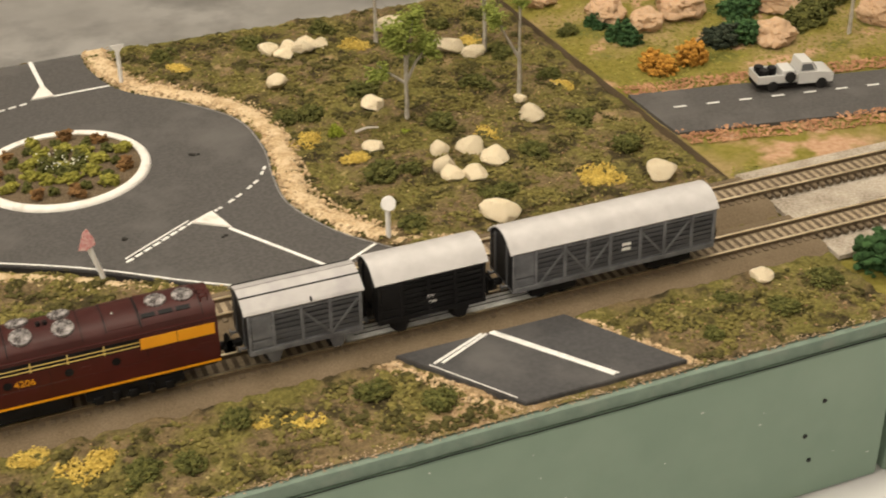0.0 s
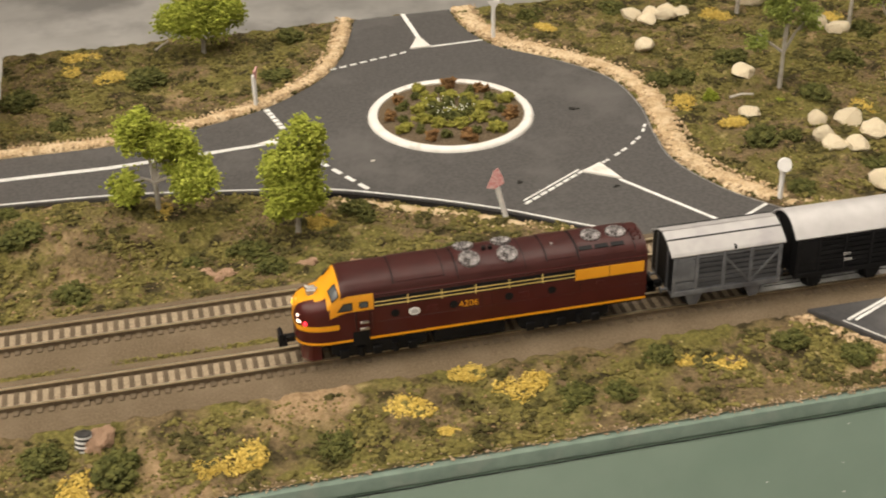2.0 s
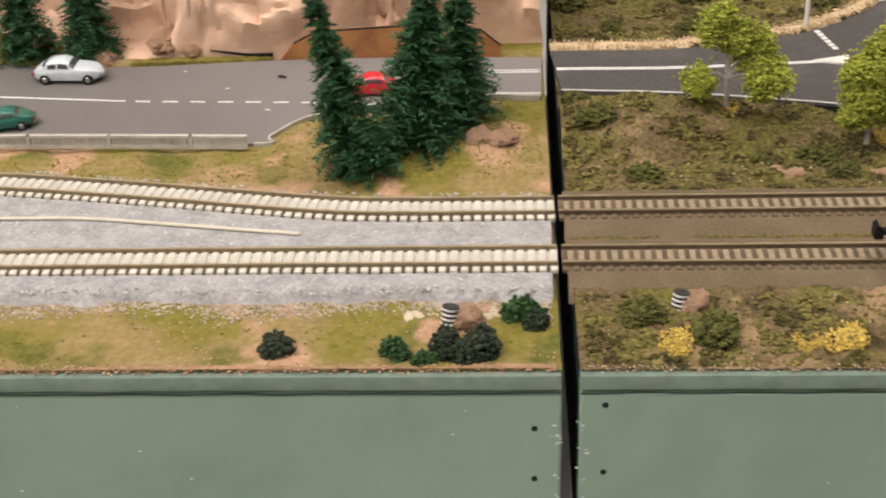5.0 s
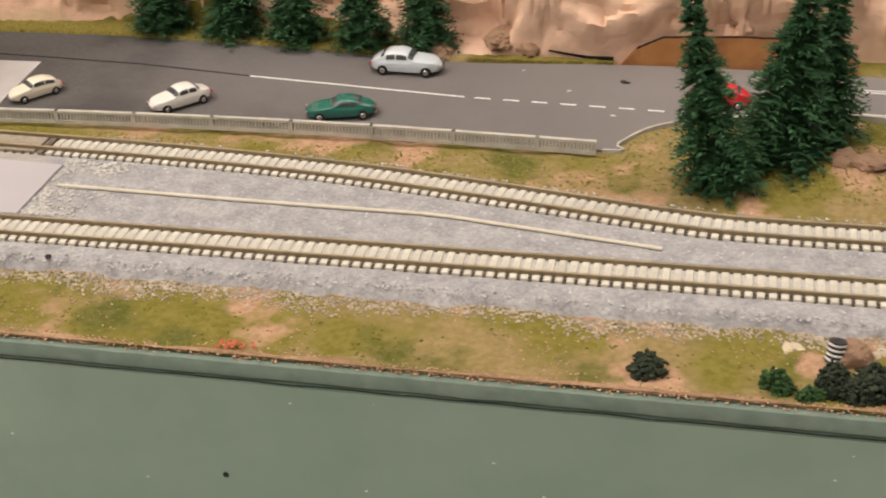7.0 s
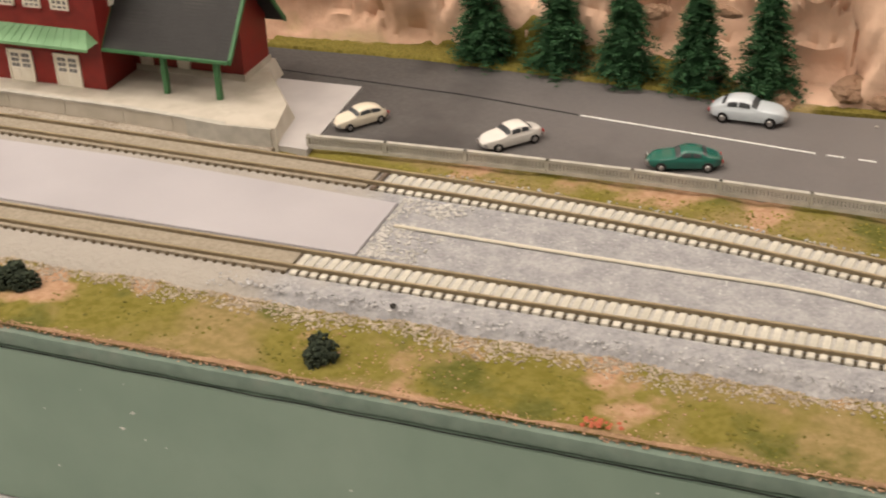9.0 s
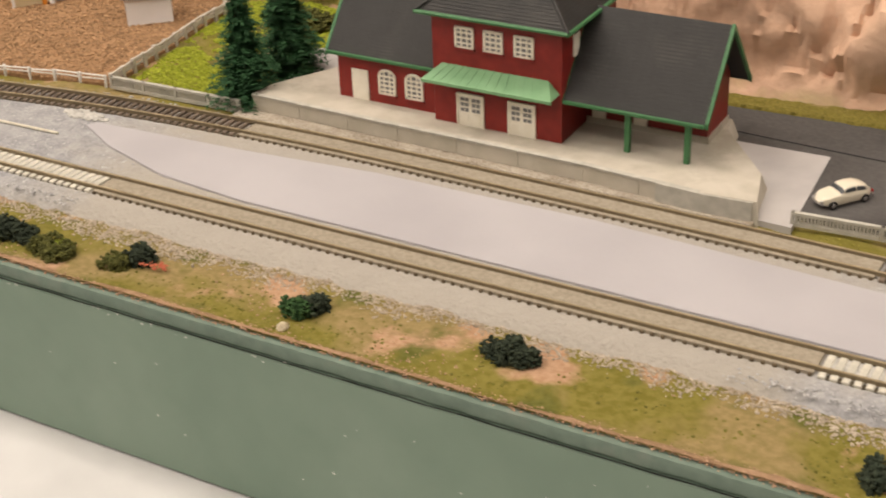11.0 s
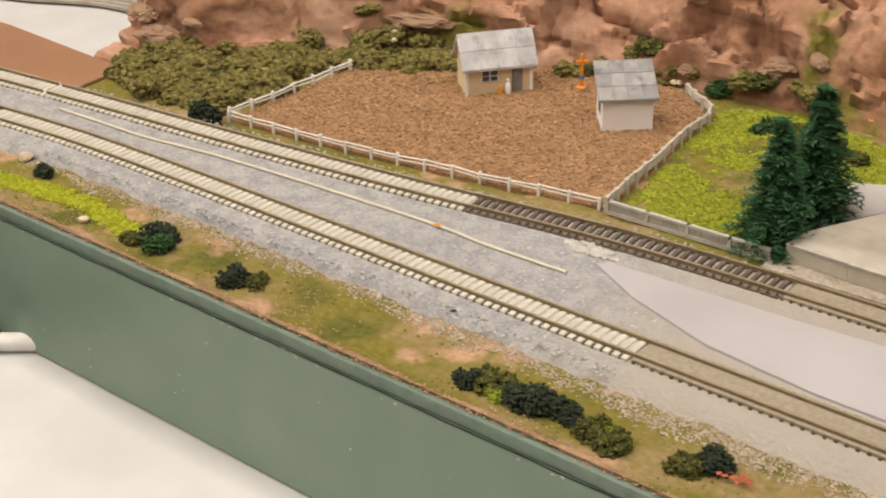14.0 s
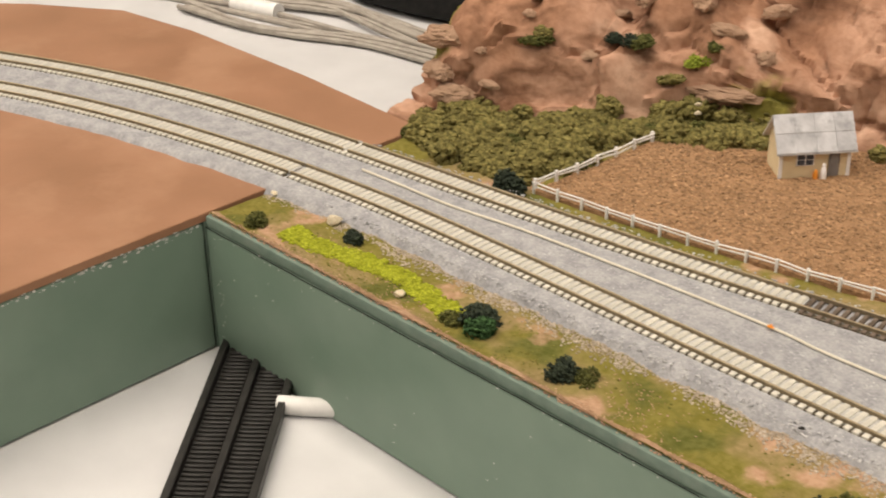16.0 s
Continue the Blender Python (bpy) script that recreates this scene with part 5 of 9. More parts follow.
    for c in wheels:
        bm = bmesh.new()
        for s in (-1, 1):
            lathe(bm, [(0.0027, s * 0.0034), (0.0027, s * 0.0040), (0.0023, s * 0.0042), (0.0023, s * 0.0056)], 18, (c, 0, RAIL_TOP + 0.0023), "y")
        rod(bm, (c, -0.005, RAIL_TOP + 0.0023), (c, 0.005, RAIL_TOP + 0.0023), 0.0005)
        part("wheelset", bm, M_BLACK, g)
        if not bogies:
            for s in (-1, 1):
                part("axle_guard", slab_xz(bmesh.new(), [(c - 0.0032, z0 - 0.001), (c - 0.0014, 0.0056), (c + 0.0014, 0.0056), (c + 0.0032, z0 - 0.001)], *sorted((s * 0.0066, s * 0.0078))), side_mat, g)
    coupler(g, 0.0, -1)
    coupler(g, length, 1)
    for y in (-0.0050, 0.0050):
        for xe, d in ((0.0, -1), (length, 1)):
            part("buffer", lathe(bmesh.new(), [(0.0005, 0.0), (0.0005, d * 0.0020), (0.0011, d * 0.0021), (0.0011, d * 0.0025)], 12, (xe, y, 0.0112), "x"), side_mat, g)
    for fx, z in bars:
        part("lettering", boxed(fx * length - 0.0016, fx * length + 0.0016, -h - 0.0007, -h - 0.0004, z, z + 0.0010), M_WHITE, g, "small white lettering")
    for body, size, fx, z in letters:
        part("lettering", text_mesh(body, size, M_WHITE), None, g, "small white lettering", m=pose(fx * length, -h - 0.00065, z, 90, 0, 0))
    return g


def train():
    locomotive()
    stock_wagon(LOCO_X + 0.1190, 0.0368, M_GREYWAG, M_GREYROOF, "weathered grey slatted stock wagon with a folded grey roof", (0, 0.22, 0.47, 0.72, 1), ((0.47, 0.72, False), (0.72, 0.97, True)))
    stock_wagon(LOCO_X + 0.1610, 0.0368, M_BLACK, M_PALEROOF, "black slatted stock wagon with a pale grey roof", (0, 0.22, 0.47, 0.72, 1), (), letters=(("CW", 0.0014, 0.48, 0.0173), ("7381", 0.0014, 0.50, 0.0151)))
    stock_wagon(LOCO_X + 0.2075, 0.0760, M_GREYWAG, M_PALEROOF, "long grey slatted stock wagon with a pale roof", (0, 0.11, 0.25, 0.36, 0.47, 0.62, 0.74, 0.88, 1), ((0.13, 0.25, True), (0.25, 0.36, False), (0.36, 0.47, True), (0.62, 0.74, False), (0.74, 0.86, True)), bogies=True, bars=((0.545, 0.0190), (0.545, 0.0172)))


train()

# ---- plants and stones ----
RNG = np.random.default_rng(7)


def leaf_mat(name, a, b, rough=0.9):
    return surface(name, [a, b], 500, rough, 0.4, 1200, island=0.28, vary=0.0, spec=0.15, depth=0.0004)


M_BUSH_OLIVE = leaf_mat("olive_foam", (0.050, 0.056, 0.016), (0.115, 0.115, 0.034))
M_BUSH_GREEN = leaf_mat("green_foam", (0.022, 0.055, 0.020), (0.045, 0.095, 0.034))
M_BUSH_DARK = leaf_mat("dark_foam", (0.018, 0.026, 0.018), (0.044, 0.056, 0.036))
M_HEDGE = leaf_mat("hedge_foam", (0.082, 0.074, 0.022), (0.220, 0.188, 0.065))
M_BUSH_LIME = leaf_mat("lime_foam", (0.16, 0.20, 0.022), (0.27, 0.31, 0.045))
M_YELLOW = leaf_mat("yellow_scatter", (0.40, 0.28, 0.058), (0.55, 0.41, 0.11))
M_OLIVE_LIME = leaf_mat("olive_lime_foam", (0.15, 0.15, 0.028), (0.27, 0.25, 0.055))
M_RUST = leaf_mat("rust_foliage", (0.30, 0.14, 0.025), (0.48, 0.25, 0.05))
M_REDLEAF = leaf_mat("red_brown_foam", (0.13, 0.070, 0.030), (0.22, 0.125, 0.050))
M_PINE = surface("pine_needles", [(0.016, 0.058, 0.024), (0.044, 0.122, 0.050)], 400, 0.75, 0.2, island=0.3, spec=0.25)
M_TREELEAF = leaf_mat("light_leaf", (0.20, 0.24, 0.028), (0.38, 0.41, 0.075))
M_TREELEAF2 = leaf_mat("gum_leaf", (0.15, 0.19, 0.04), (0.28, 0.32, 0.08))
M_BARK = surface("grey_bark", [(0.32, 0.29, 0.25), (0.48, 0.45, 0.40)], 300, 0.9, 0.4)
M_DARKBARK = surface("dark_bark", [(0.07, 0.045, 0.03), (0.13, 0.085, 0.055)], 300, 0.9, 0.4)
M_STONE = surface("cream_stone", [(0.72, 0.61, 0.41), (0.90, 0.83, 0.66)], 160, 0.85, 0.7, 500, spot=(0.46, 0.31, 0.15), spot_scale=70, spot_amount=0.5, vary=0.15)
M_PINKSTONE = surface("pink_stone", [(0.42, 0.25, 0.17), (0.56, 0.37, 0.27)], 140, 0.9, 0.7, 400, spot=(0.20, 0.14, 0.06), spot_scale=160, spot_amount=0.6, vary=0.1)


def clump(name, material, r, height, n, seed, size=0.0011, flat=False):
    """A bush of many foam crumbs with an uneven outline and gaps."""
    rng = np.random.default_rng(seed)
    lobes = rng.uniform(-0.55, 0.55, (5, 3)) * [r, r, height * 0.3]
    pts = []
    while len(pts) < n:
        c = lobes[rng.integers(5)]
        d = rng.normal(size=3)
        d /= np.linalg.norm(d)
        q = c + d * [r * 0.62, r * 0.62, height * 0.5] * rng.uniform(0.55, 1.05)
        q[2] = abs(q[2] + height * (0.1 if flat else 0.35)) if not flat else rng.uniform(0, height)
        pts.append(q)
    return lumps(name, pts, size * rng.uniform(0.55, 1.35, n), material, rng, 0.8, 0.4)


BUSHES = {
    "olive": [clump("bush", M_BUSH_OLIVE, 0.0055, 0.0055, 560, 10 + k, 0.00060) for k in range(4)],
    "green": [clump("bush", M_BUSH_GREEN, 0.0050, 0.0065, 560, 20 + k, 0.00060) for k in range(3)],
    "dark": [clump("bush", M_BUSH_DARK, 0.0050, 0.0065, 560, 30 + k, 0.00060) for k in range(3)],
    "lime": [clump("bush", M_BUSH_LIME, 0.0050, 0.0050, 460, 40 + k, 0.00058) for k in range(2)],
    "rust": [clump("bush", M_RUST, 0.0085, 0.0125, 420, 50, 0.0011)],
    "red": [clump("bush", M_REDLEAF, 0.0022, 0.0030, 70, 60 + k, 0.0006) for k in range(2)],
    "yellow": [clump("flowers", M_YELLOW, 0.0062, 0.0011, 640, 70 + k, 0.00033, True) for k in range(4)],
    "small_lime": [clump("bush", M_OLIVE_LIME, 0.0024, 0.0026, 70, 80 + k, 0.00058) for k in range(2)],
    "small_green": [clump("bush", M_BUSH_OLIVE, 0.0024, 0.0026, 70, 90 + k, 0.00058) for k in range(2)],
}
BUSHES["hedge"] = [clump("bush", M_HEDGE, 0.0060, 0.0065, 210, 95 + k, 0.00135) for k in range(4)]
BUSH_LABEL = {
    "hedge": "chunky olive foam hedge bush below the rocks",
    "olive": "low olive-green foam bush on the ground",
    "green": "rounded deep green foam bush on the ground",
    "dark": "blackish green foam bush on the ground",
    "lime": "bright lime-green foam bush on the ground",
    "rust": "large rusty orange autumn bush by the road",
    "red": "tiny red-brown bush in the planted island",
    "yellow": "flat patch of mustard yellow flowers",
    "small_lime": "tiny yellow-green bush in the planted island",
    "small_green": "tiny dark green bush in the planted island",
}


def plant(kind, x, y, z=0.0, size=1.0, tall=1.0):
    mesh = BUSHES[kind][int(RNG.integers(len(BUSHES[kind])))]
    name = "flower_patch" if kind == "yellow" else "bush"
    ob = thing(name, BUSH_LABEL[kind], "flowers" if kind == "yellow" else "bush", None, mesh, group="%s plants" % kind.replace("small_", ""))
    s = size * RNG.uniform(0.9, 1.1)
    ob.matrix_basis = Matrix.LocRotScale((x, y, z), Euler((0, 0, RNG.uniform(0, 6.28))), (s * RNG.uniform(0.85, 1.2), s * RNG.uniform(0.85, 1.2), s * tall))
    return ob


def grown_together(name, label, clumps, rng):
    """Bushes so close that nobody could count them, as one mass."""
    verts, faces, mats, slots, total = [], [], [], [], 0
    for kind, x, y, z, s, tall in clumps:
        src = BUSHES[kind][int(rng.integers(len(BUSHES[kind])))]
        v = np.empty(len(src.vertices) * 3)
        src.vertices.foreach_get("co", v)
        f = np.empty(len(src.polygons) * 3, dtype=np.int32)
        src.polygons.foreach_get("vertices", f)
        v, f, a = v.reshape(-1, 3), f.reshape(-1, 3), rng.uniform(0, 6.28)
        verts.append(np.stack([(v[:, 0] * math.cos(a) - v[:, 1] * math.sin(a)) * s + x, (v[:, 0] * math.sin(a) + v[:, 1] * math.cos(a)) * s + y, v[:, 2] * s * tall + z], 1))
        faces.append(f + total)
        total += len(v)
        if src.materials[0] not in mats:
            mats.append(src.materials[0])
        slots += [mats.index(src.materials[0])] * len(f)
    mesh = bpy.data.meshes.new(name)
    mesh.from_pydata(np.concatenate(verts).tolist(), [], np.concatenate(faces).tolist())
    for m in mats:
        mesh.materials.append(m)
    mesh.polygons.foreach_set("material_index", slots)
    thing(name, label, "hedge", None, mesh, kind="stuff")


def pine_mesh(h, r, seed):
    """Whorls of drooping needled branches."""
    rng = np.random.default_rng(seed)
    v, f = [], []
    levels = int(h / 0.0017)
    for lv in range(levels):
        t = lv / (levels - 1)
        z = h * (0.07 + 0.93 * t)
        rad = r * ((1 - t) ** 0.85 * 0.95 + 0.05) * rng.uniform(0.8, 1.15)
        nb = max(5, int(16 * (1 - t) + 5))
        for b in range(nb):
            a = rng.uniform(0, 2 * np.pi)
            ln = rad * rng.uniform(0.65, 1.12)
            droop = ln * rng.uniform(0.15, 0.5)
            for k in range(7):
                q = (k + 1) / 7
                base = np.array([np.cos(a) * ln * q, np.sin(a) * ln * q, z - droop * q * q])
                for s in (-1, 1):
                    w = 0.0015 * (1.25 - 0.5 * q) * rng.uniform(0.7, 1.3)
                    aa = a + s * rng.uniform(0.4, 1.1)
                    tip = base + [np.cos(aa) * w * 1.9, np.sin(aa) * w * 1.9, rng.uniform(-0.0011, 0.0009)]
                    side = np.array([-np.sin(aa), np.cos(aa), rng.uniform(-0.5, 0.5)]) * w * 0.42
                    i = len(v)
                    v += [base - side, base + side, tip]
                    f.append((i, i + 1, i + 2))
    mesh = bpy.data.meshes.new("crown")
    mesh.from_pydata([tuple(p) for p in v], [], f)
    mesh.materials.append(M_PINE)
    return mesh


PINES = [pine_mesh(0.064, 0.0145, 3), pine_mesh(0.064, 0.0155, 4), pine_mesh(0.064, 0.0140, 5)]


def pine(x, y, z, height, width=1.0, kind=0, lean=(0, 0)):
    g = thing("pine_tree", "dark green bristly model pine tree", "pine tree", group="pine trees")
    s = height / 0.064
    g.matrix_basis = Matrix.LocRotScale((x, y, z), Euler((lean[1], lean[0], 0)).to_matrix().to_quaternion() @ Euler((0, 0, RNG.uniform(0, 6))).to_quaternion(), (s * width, s * width, s))
    part("trunk", rod(bmesh.new(), (0, 0, -0.002), (0, 0, 0.062), 0.0011, 0.0002, 8), M_DARKBARK, g)
    part("crown", PINES[kind % 3], None, g)
    return g


def leafy_tree(x, y, z, h, crowns, material, label, seed, bare=False, twig=0.0011):
    rng = np.random.default_rng(seed)
    g = thing("tree", label, "tree", pose(x, y, z))
    bark = M_BARK
    trunk = bmesh.new()
    fork = (0.0, 0.0, h * 0.34)
    pipe(trunk, [(0, 0, -0.003), (0.0004, 0.0003, h * 0.15), fork], twig, 7, twig * 0.75)
    part("trunk", trunk, bark, g)
    for cx, cy, cz, r in crowns:
        m = ((fork[0] + cx) / 2 + rng.uniform(-1, 1) * 0.002, (fork[1] + cy) / 2, (fork[2] + cz) / 2 + 0.002)
        limb = part("limb", pipe(bmesh.new(), [fork, m, (cx, cy, cz)], twig * 0.7, 6, twig * 0.22), bark, g)
        for _ in range(3):
            d = rng.normal(size=3)
            d /= np.linalg.norm(d)
            part("twig", pipe(bmesh.new(), [m, tuple(np.array([cx, cy, cz]) * 0.5 + np.array(m) * 0.5 + d * r * 0.3), tuple(np.array([cx, cy, cz]) + d * r * 0.85)], twig * 0.3, 5, twig * 0.1), bark, limb)
    pts, sizes = [], []
    for cx, cy, cz, r in crowns:
        n = int((4200 if not bare else 3000) * (r / 0.01) ** 2)
        subs = rng.normal(size=(9, 3))
        subs = subs / np.linalg.norm(subs, axis=1)[:, None] * r * 0.62
        for _ in range(n if not bare else n // 2):
            c = subs[rng.integers(9)]
            d = rng.normal(size=3) * r * 0.24
            pts.append(np.array([cx, cy, cz]) + c + d)
            sizes.append(0.00050 * rng.uniform(0.6, 1.5))
    part("crown", lumps("crown", pts, sizes, material, rng, 0.7, 0.5), None, g)
    return g


def stone_mesh(seed, flat=0.75):
    rng = np.random.default_rng(seed)
    bm = bmesh.new()
    bmesh.ops.create_icosphere(bm, subdivisions=3, radius=1.0)
    cuts = [(Vector(rng.normal(size=3)).normalized(), rng.uniform(0.58, 0.86)) for _ in range(13)]
    for v in bm.verts:
        p = v.co.copy()
        for c, far in cuts:
            d = p.dot(c) - far
            if d > 0:
                p -= c * d * 0.92
        p += p.normalized() * (0.07 * noise.noise(p * 3 + Vector((seed, 0, 0))) + 0.04 * noise.noise(p * 8))
        v.co = (p.x, p.y, p.z * flat)
    return bm


def crag_stone(seed):
    """A rough broken lump, half sunk in the ground."""
    bm = bmesh.new()
    bmesh.ops.create_icosphere(bm, subdivisions=4, radius=1.0)
    for v in bm.verts:
        p = v.co.copy()
        q = p + Vector((seed * 3.1, 0, 0))
        k = 1 + 0.30 * noise.noise(q * 1.7) + 0.22 * abs(noise.noise(q * 4)) + 0.10 * noise.noise(q * 9) + 0.05 * noise.noise(q * 20)
        v.co = (p.x * k, p.y * k, p.z * k * 0.7)
    return bm


STONES = [to_mesh("stone", stone_mesh(100 + k), M_STONE, 24) for k in range(6)]
PINKSTONES = [to_mesh("stone", crag_stone(k + 1), M_PINKSTONE, 20) for k in range(3)]


def stone(x, y, z, sx, sy=None, sz=None, pink=False, label=""):
    sy, sz = sy or sx * 0.8, sz or sx * 0.75
    mesh = (PINKSTONES if pink else STONES)[int(RNG.integers(3 if pink else 6))]
    ob = thing("rock", label or ("pinkish plaster rock half buried in the ground" if pink else "cream coloured stone lying on the scrub"), "rock", None, mesh, group="loose stones")
    ob.matrix_basis = Matrix.LocRotScale((x, y, z + sz * 0.45), Euler((RNG.uniform(-0.2, 0.2), RNG.uniform(-0.2, 0.2), RNG.uniform(0, 6.28))), (sx, sy, sz))
    return ob


def rubble(x, y, z, spread, n, seed):
    """A few broken pinkish rocks lying together."""
    rng = np.random.default_rng(seed)
    for _ in range(n):
        a, r = rng.uniform(0, 6.28), spread * rng.uniform(0.1, 1.0)
        s = spread * rng.uniform(0.28, 0.55)
        stone(x + r * math.cos(a), y + 0.6 * r * math.sin(a), z - s * 0.25, s, s * 0.75, s * 0.65, pink=True)


def scatter(name, label, area, n, size, material, height, seed, density=None, rise=0.3, squash=0.6):
    """Countless crumbs strewn over a stretch of ground."""
    rng = np.random.default_rng(seed)
    pts, sizes = [], []
    x0, x1, y0, y1 = area
    tries = 0
    while len(pts) < n and tries < n * 12:
        tries += 1
        x, y = rng.uniform(x0, x1), rng.uniform(y0, y1)
        if density and rng.uniform() > density(x, y):
            continue
        s = size * rng.uniform(0.5, 1.5)
        pts.append((x, y, height(x, y) + s * rise))
        sizes.append(s)
    return thing(name, label, "ground cover", None, lumps(name, pts, sizes, material, rng, squash, 0.45), kind="stuff")

# ---- roundabout module ----
M_RING = surface("white_kerb_paint", [(0.66, 0.64, 0.60), (0.76, 0.74, 0.70)], 200, 0.6, 0.1, 900, spot=(0.5, 0.46, 0.40), spot_scale=120, spot_amount=0.25)
M_BEDSOIL = ground_blend("flower_bed_soil", [], [(0.09, 0.065, 0.04), (0.17, 0.13, 0.085)], 1400)
M_ALU = surface("white_guard_rail", [(0.55, 0.55, 0.54), (0.70, 0.70, 0.69)], 300, 0.45, 0.1, spot=(0.3, 0.28, 0.26), spot_scale=90, spot_amount=0.3)
M_REDWHITE = surface("faded_red_print", [(0.62, 0.22, 0.22), (0.78, 0.55, 0.53)], 900, 0.6, 0.0)


def flat_line(pts, half, z, parent=None, name="marking", wobble=0.0):
    return ribbon(bmesh.new(), [Vector((x, y, 0)) for x, y in pts], half, z, z + 0.00025)


def island():
    g = thing("traffic_island", "round white-kerbed traffic island with a planted bed", "island", pose(RB[0], RB[1], ROAD_Z))
    part("kerb", lathe(bmesh.new(), [(0.0352, -0.0005), (0.0350, 0.0007), (0.0341, 0.0016), (0.0322, 0.0018), (0.0311, 0.0013), (0.0310, -0.0005)], 72), M_RING, g, "rounded white kerb ring")
    part("bed", lathe(bmesh.new(), [(0.0314, -0.0004), (0.0313, 0.0007), (0.015, 0.0012), (0.004, 0.0014)], 40), M_BEDSOIL, g, "bare brown soil bed")
    z = ROAD_Z + 0.001
    for k in range(11):
        a = 2 * math.pi * k / 11 + 0.2
        plant("red" if k % 3 else "small_lime", RB[0] + 0.0258 * math.cos(a), RB[1] + 0.0258 * math.sin(a), z, 1.45, 1.1)
        plant("small_green", RB[0] + 0.0215 * math.cos(a + 0.2), RB[1] + 0.0215 * math.sin(a + 0.2), z, 1.1)
    for k in range(9):
        a = 2 * math.pi * k / 9
        plant("small_lime", RB[0] + 0.0135 * math.cos(a), RB[1] + 0.0135 * math.sin(a), z, 1.6)
    for k in range(6):
        a = 2 * math.pi * k / 6 + 0.4
        plant("small_green", RB[0] + 0.0068 * math.cos(a), RB[1] + 0.0068 * math.sin(a), z, 1.6)
    plant("small_lime", RB[0], RB[1], z, 1.2)
    rng = np.random.default_rng(58)
    c = [(RB[0] + rng.normal() * 0.0055, RB[1] + rng.normal() * 0.0040, z + 0.0028 + rng.uniform(0, 0.0016)) for _ in range(46)]
    thing("blossom", "tiny pale blossoms among the island's plants", "flowers", None, lumps("blossom", c, rng.uniform(0.00025, 0.0005, 46), surface("pale_blossom", [(0.55, 0.56, 0.46), (0.70, 0.70, 0.62)], 300, 0.8, 0.0), rng, 0.7, 0.4), kind="stuff")


island()


M_CONCRETE_DULL = surface("dull_card_edge", [(0.17, 0.16, 0.15), (0.27, 0.26, 0.25)], 300, 0.9, 0.1)


def markings1():
    g = thing("road_marking", "white painted lines on the roundabout road", "road marking", kind="structure")
    z = ROAD_Z + 0.0001

    def line(pts, half, name="line"):
        part(name, flat_line(pts, half, z), M_MARK, g)

    def dashes(a, b, n, half, fill=0.62):
        a, b = Vector((*a, 0)), Vector((*b, 0))
        for k in range(n):
            p, q = a + (b - a) * (k / n), a + (b - a) * ((k + fill) / n)
            line([(p.x, p.y), (q.x, q.y)], half, "dash")

    def splitter(pts):
        part("splitter", prism(bmesh.new(), pts, z, z + 0.0009, 0.0003), M_RING, g, "raised white splitter island")

    # south arm
    for a, b in (((0.2655, 0.1975), (0.2615, 0.1900)), ((0.2595, 0.1872), (0.2525, 0.1805)), ((0.2505, 0.1788), (0.2425, 0.1728)), ((0.2405, 0.1714), (0.2366, 0.1690))):
        dashes(a, b, 2, 0.0006)
    dashes((0.2280, 0.1650), (0.1975, 0.1446), 8, 0.0006, 0.75)
    line([(0.2262, 0.1662), (0.1985, 0.1478)], 0.00035)
    splitter([(0.2268, 0.1640), (0.2362, 0.1694), (0.2400, 0.1545)])
    line([(0.2390, 0.1545), (0.2659, 0.1105)], 0.0007)
    line([(0.2659, 0.1105), (0.2851, 0.1216)], 0.0006)
    # north arm
    splitter([(0.1888, 0.3020), (0.1988, 0.3020), (0.1957, 0.3172)])
    line([(0.1955, 0.3160), (0.1946, 0.3460)], 0.0010)
    line([(0.1988, 0.3024), (0.2240, 0.3036)], 0.0006)
    dashes((0.1485, 0.2884), (0.1880, 0.2998), 8, 0.0006)
    # west arm
    line([(0.004, 0.2172), (0.0467, 0.2166), (0.085, 0.2188), (0.1108, 0.2210)], 0.0005)
    line([(0.004, 0.2186), (0.0467, 0.2180), (0.085, 0.2202), (0.1108, 0.2222)], 0.0004)
    dashes((0.1150, 0.2545), (0.1195, 0.2330), 6, 0.0012, 0.7)
    dashes((0.1215, 0.2150), (0.1450, 0.1700), 6, 0.0009, 0.62)
    splitter([(0.1070, 0.2218), (0.1228, 0.2268), (0.1212, 0.2172)])
    # near edge line
    edge = [(x, y + 0.0012) for x, y in curve_of(ROAD_SOUTH, 0.006)]
    line(edge[3:], 0.00035)
    part("edge", flat_line([(x - 0.0008, y - 0.0003) for x, y in curve_of(ROAD_EAST, 0.006)][14:], 0.0003, z), M_CONCRETE_DULL, g, "pale cut edge of the road card")
    # front slab
    z = 0.0019
    line([(0.2959, 0.0440), (0.3217, 0.0075)], 0.0007)
    line([(0.2972, 0.0443), (0.3232, 0.0075)], 0.00025)
    line([(0.2728, 0.0350), (0.2930, 0.0443)], 0.0005)
    line([(0.2752, 0.0343), (0.2945, 0.0436)], 0.0005)
    line([(0.2712, 0.0350), (0.2890, 0.0085)], 0.00014)
    z = 0.0017
    line([(0.2790, 0.0790), (0.2945, 0.0700)], 0.0006)


markings1()


